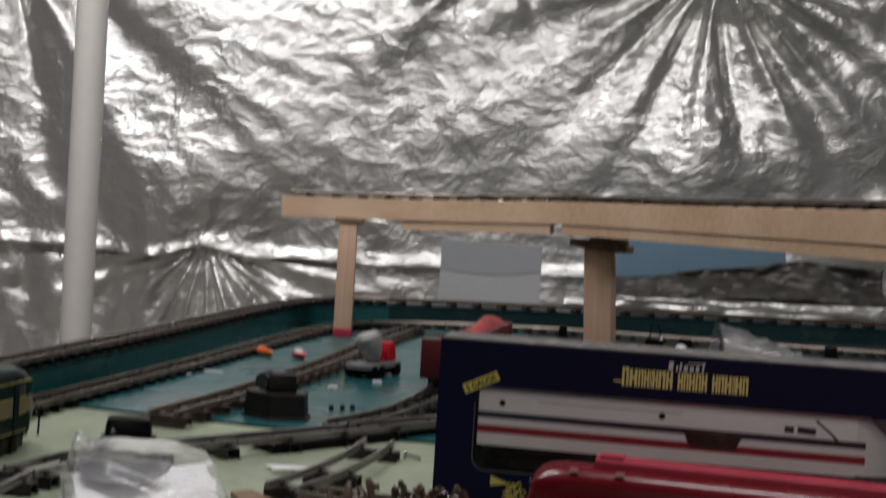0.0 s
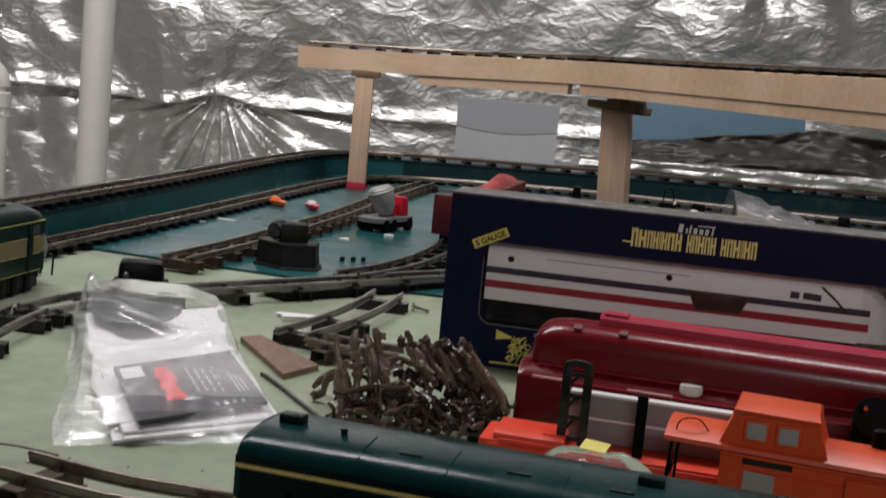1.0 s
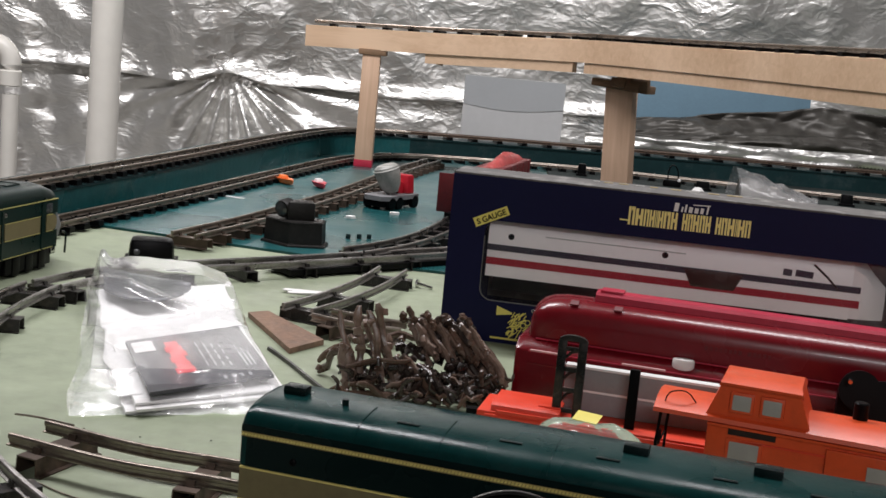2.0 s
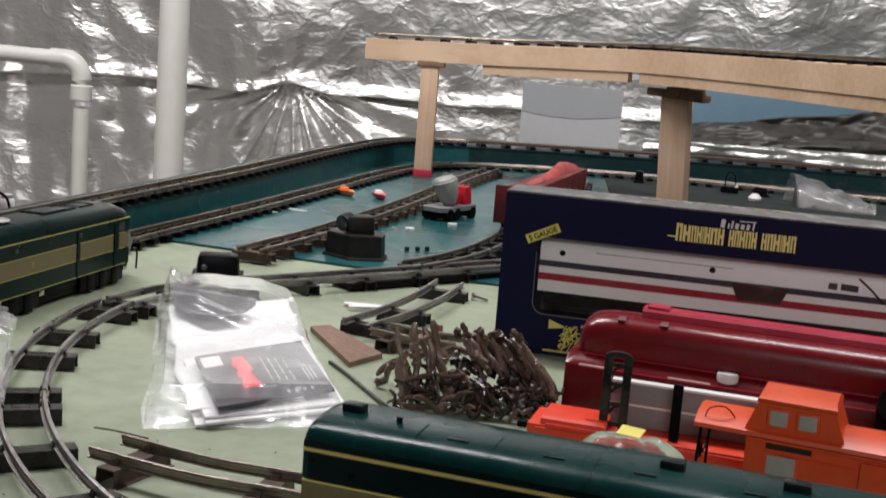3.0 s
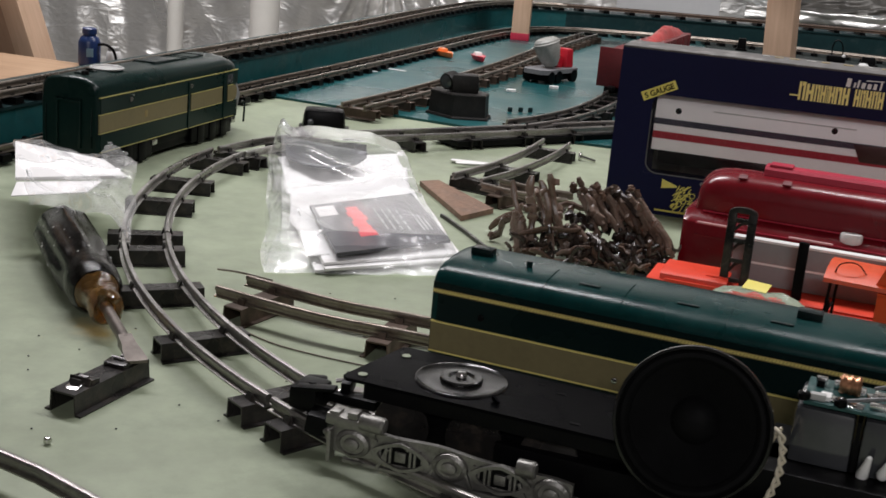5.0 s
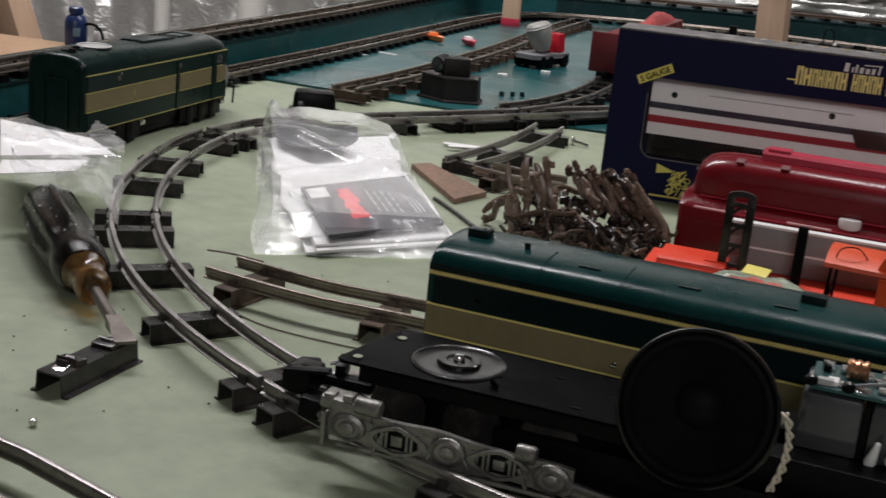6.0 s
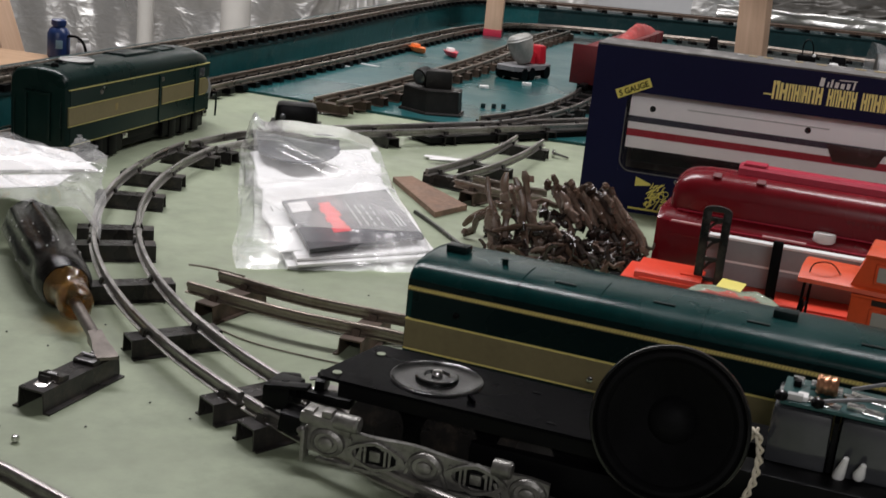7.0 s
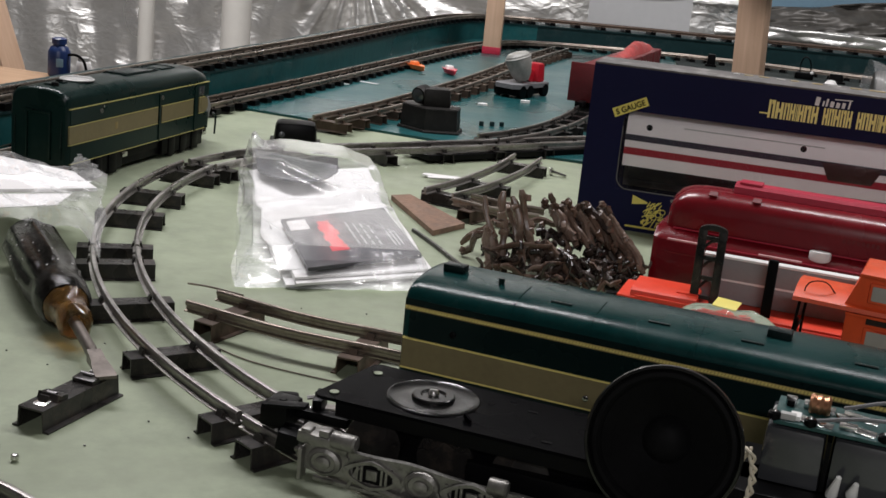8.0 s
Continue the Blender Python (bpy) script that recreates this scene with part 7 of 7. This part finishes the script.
def goods_car():
    t = thing("red_goods_car", pose(0.1165, 1.045, 0.0025, 0, 0, 77), "long red open goods car heaped with a pinkish load", "model car")
    w = 0.038
    part("body", bm_box((0.40, w, 0.040), (0.20, 0, 0.0165), 0.002), DIORAMA_RED, t)
    part("end_sheet", bm_box((0.003, w + 0.002, 0.046), (-0.0005, 0, 0.0160), 0.001), DIORAMA_RED, t)
    for k in range(9):
        part("side_rib", bm_box((0.004, w + 0.003, 0.038), (0.02 + k * 0.045, 0, 0.017), 0.0006), DIORAMA_RED, t)
    bm = bmesh.new()
    rnd = random.Random(8)
    mound = []
    for k in range(46):
        x = 0.006 + 0.3880 * k / 45
        h = 0.004 + 0.010 * min(1, x / 0.12) + 0.012 * math.exp(-((x - 0.30) / 0.07) ** 2)
        mound.append([(x, y, 0.0445 + h * max(0.0, 1 - (y / 0.018) ** 2) + 0.0035 * noise.noise(Vector((x * 70, y * 90, 3))) * (abs(y) < 0.017)) for y in (-0.0175, -0.015, -0.012, -0.009, -0.006, -0.003, 0, 0.003, 0.006, 0.009, 0.012, 0.015, 0.0175)])
    loft(mound, bm)
    part("load", bm, PINK_LOAD, t, "heaped pinkish load", kind="stuff")
    for x in (0.045, 0.345):
        tr = part("truck", bm_box((0.05, 0.03, 0.010), (x, 0, 0.0085), 0.001), BLACK, t)
        for dx in (-0.016, 0.016):
            part("wheelset", bm_cyl(0.008, 0.030, (x + dx, 0.015, 0.0100), 14, (90, 0, 0)), BLACK, tr)
    part("coupler", bm_box((0.02, 0.008, 0.006), (-0.011, 0, 0.012), 0.001), BLACK, t)
    return t


goods_car()


def boat(name, at, rz, hull, deck, label):
    t = thing(name, pose(*at, 0, 0, rz), label, "toy boat", "toy boats")
    secs = []
    for x, w, k in ((-0.018, 0.0055, 0.002), (-0.010, 0.0075, 0), (0.004, 0.0075, 0), (0.014, 0.0042, 0.0005), (0.021, 0.0008, 0.0022)):
        secs.append([(x, -w * 1.2, 0.0085), (x, -w * 0.8, 0.0025 + k), (x, 0, 0.0005 + k), (x, w * 0.8, 0.0025 + k), (x, w * 1.2, 0.0085), (x, 0, 0.0072)])
    part("hull", loft(secs), hull, t)
    part("cabin", bm_box((0.013, 0.0105, 0.0050), (-0.006, 0, 0.0075), 0.001, taper=(0.8, 0.85)), deck, t)
    return t


boat("rowing_boat", (-0.119, 1.307, 0.0022), -52, ORANGE_TOY, ORANGE_TOY, "small orange toy boat on the teal board")
boat("motor_boat", (-0.070, 1.300, 0.0022), -66, BOAT_RED, WHITE, "small red toy boat with a white cabin")
rnd = random.Random(21)
for x, y, s, r in ((0.046, 1.098, 0.011, 20), (-0.0015, 1.030, 0.011, 40), (0.002, 1.44, 0.010, 10), (-0.148, 1.33, 0.008, 30), (0.02, 1.47, 0.008, 0)):
    single("foam_scrap", plate([(-0.60 * s, -0.10 * s), (-0.2 * s, -0.42 * s), (0.45 * s, -0.30 * s), (0.60 * s, 0.12 * s), (0.10 * s, 0.40 * s), (-0.40 * s, 0.34 * s)], 0, 0.0030), WHITE, pose(x, y, 0.0027, 0, 0, r), "small white scrap on the teal board", "scrap", "white scraps")
for x, y, ln, r in ((-0.165, 1.12, 0.05, -20), (-0.182, 1.08, 0.02, 15), (-0.20, 1.055, 0.025, 8), (-0.225, 1.06, 0.015, 30)):
    single("paint_flake", bm_box((ln, 0.006, 0.0006), (0, 0, 0)), WHITE_PAPER, pose(x, y, 0.0027, 0, 0, r), "thin white flake on the teal board", "flake", "white flakes")
for x, y in ((0.010, 0.880), (0.021, 0.886), (0.031, 0.891)):
    single("spacer_block", bm_box((0.0050, 0.004, 0.0050), (0, 0, 0), 0.001), TEAL_DARK, pose(x, y, 0.0026), "tiny dark green block on the teal board", "block", "tiny blocks")
for k, (x, y, rz) in enumerate(((0.008, 0.598, -70), (0.007, 0.588, -76), (0.012, 0.580, -52))):
    single("paper_strip", bm_box((0.044, 0.007, 0.0008), (0, 0, 0)), WHITE_PAPER, pose(x, y, 0.0004 + 0.0015 * k, 0, 0, rz + 70), "narrow white paper strip on the table", "paper strip", "paper strips")
bolt = thing("bolt", pose(0.093, 0.662, 0.0024, 0, 0, -20), "small steel screw lying on the table", "screw")
part("head", bm_lathe([(0, 0), (0.0034, 0.0004), (0.0038, 0.002), (0, 0.0036)], (0, 0, 0.0012), 14, (0, -90, 0)), CHROME, bolt)
part("shank", bm_tube([(0, 0, 0.0012), (0.013, 0, -0.0008)], 0.0014, 8), CHROME, bolt)
for x, y in ((-0.0887, -0.0205), (-0.086, 0.098), (-0.072, 0.1), (-0.04, 0.24), (-0.05, 0.27), (-0.118, 0.075), (-0.105, 0.11), (-0.06, 0.205), (-0.135, 0.06), (-0.142, 0.085), (-0.128, 0.045), (-0.02, 0.07), (-0.055, 0.03), (-0.03, 0.20), (0.005, 0.205), (-0.09, 0.15), (-0.07, 0.0), (-0.035, 0.02), (-0.10, -0.01), (-0.064, 0.26)):
    big = x == -0.0887
    single("bead" if big else "crumb", bm_lathe([(0, 0), (0.9, 0.4), (1, 1), (0.8, 1.6), (0, 2)], (0, 0, 0), 12, scale=(0.0016, 0.0016, 0.0016) if big else (0.0005 + 0.004 * abs(x % 0.07 - 0.035) * 0.3, 0.00035, 0.0003)), CHROME if big else TIE_BLACK, pose(x, y, 0.0001),
           "tiny bright steel ball on the table" if big else "tiny dark crumb on the table", "ball" if big else "crumb", "" if big else "crumbs")

# ---- bottle behind the ledge ----
bt = thing("oil_bottle", pose(-0.4205, 0.79, 0.0182, 0, 0, 10), "small blue oil bottle with white label and thin hose", "bottle")
part("flask", bm_lathe([(0, 0), (0.0105, 0), (0.0112, 0.002), (0.0112, 0.024), (0.009, 0.029), (0.0062, 0.031), (0.0062, 0.033)], seg=24), BOTTLE_BLUE, bt)
part("cap", bm_lathe([(0.0074, 0.0325), (0.0074, 0.0375), (0.006, 0.0385), (0, 0.0385)], seg=20), BOTTLE_BLUE, bt)
part("label", bm_box((0.007, 0.001, 0.0085), (0.003, -0.0110, 0.010), 0.0003), CARD_BLUE, bt, "pale blue paper label")
part("hose", bm_tube(smooth_path([(0.008, -0.004, 0.022), (0.018, -0.006, 0.023), (0.026, -0.006, 0.017), (0.030, -0.006, 0.001)], 0.003), 0.0014, 8), BLACK, bt)

# ---- clutter on the far right of the board ----
pouch = thing("plastic_pouch", pose(0.60, 1.70, 0.0026), "crumpled clear plastic pouch slumped on the board", "plastic bag")
sheet_part("film", bag_sheet(((-0.013, -0.055), (0.112, -0.075), (0.122, -0.030), (-0.017, 0.040)), 48, 30, lambda u, v: 0.004 + 0.042 * (1 - u) ** 1.0 * math.sin(math.pi * min(1, max(0, v))) ** 0.6 + 0.010 * math.sin(math.pi * v), 21.0, 1.6), BAG, pouch, "clear crumpled film")
wedge = [[(x, -0.012 - 0.30 * x - d, 0), (x, -0.012 - 0.30 * x - d * 0.8, h * 0.6), (x, -0.012 - 0.30 * x - d * 0.2, h), (x, -0.012 - 0.30 * x + d * 0.4, h * 0.9), (x, -0.012 - 0.30 * x + d, 0)] for x, d, h in ((-0.006, 0.026, 0.038), (0.006, 0.030, 0.040), (0.035, 0.027, 0.030), (0.075, 0.022, 0.018), (0.115, 0.016, 0.008))]
part("contents", loft(wedge), TARP, pouch, "dull grey-brown wrapped contents")
for x, y, sx, h in ((0.345, 1.862, 0.016, 0.022), (0.555, 1.800, 0.026, 0.016), (0.80, 1.76, 0.022, 0.02)):
    s = thing("relay_box", pose(x, y, 0.0026, 0, 0, -8), "small black model relay box on the board", "relay box", "relay boxes")
    part("housing", bm_box((sx, 0.014, h), (0, 0, 0), 0.002, taper=(0.85, 0.85)), BLACK, s)
    part("base", bm_box((sx * 1.25, 0.018, 0.004), (0, 0, 0), 0.001), BLACK, s)
gate = thing("signal_arch", pose(0.503, 1.815, 0.0026, 0, 0, -8), "dark wire arch on a black base", "signal")
part("base", bm_box((0.032, 0.018, 0.012), (0, 0, 0), 0.003), BLACK, gate)
part("arch", bm_tube(smooth_path([(-0.008, 0, 0.010), (-0.008, 0, 0.028), (-0.003, 0, 0.038), (0.004, 0, 0.036), (0.009, 0, 0.026), (0.010, 0, 0.010)], 0.003), 0.0013, 6), BLACK, gate)
part("lamp", bm_lathe([(0, 0), (0.003, 0.001), (0.0032, 0.004), (0, 0.006)], (0.012, -0.008, 0.010), 12), WHITE, gate, "tiny white lamp")
single("white_lump", bm_lathe([(0, 0), (0.010, 0.001), (0.012, 0.006), (0.006, 0.013), (0, 0.014)], seg=14), WHITE, pose(0.528, 1.70, 0.0026), "small white plastic lump on the board", "plastic lump")
single("white_strip", bm_box((0.060, 0.058, 0.0060), (0, 0, 0), 0.0008), WHITE, pose(-0.4100, 0.6150, 0.0004, 0, 0, -18), "white plastic strip lying on the table beside the track", "plastic strip")
jar = thing("white_jar", pose(-0.3985, 0.800, 0.0182), "small white plastic jar beside the blue bottle", "jar")
part("body", bm_lathe([(0, 0), (0.0068, 0), (0.0074, 0.001), (0.0074, 0.014), (0.006, 0.016), (0, 0.0162)], seg=20), WHITE, jar)
part("cap", bm_lathe([(0.0058, 0.0160), (0.0058, 0.0195), (0.0050, 0.0203), (0, 0.0203)], seg=18), DRUM_GREY, jar)
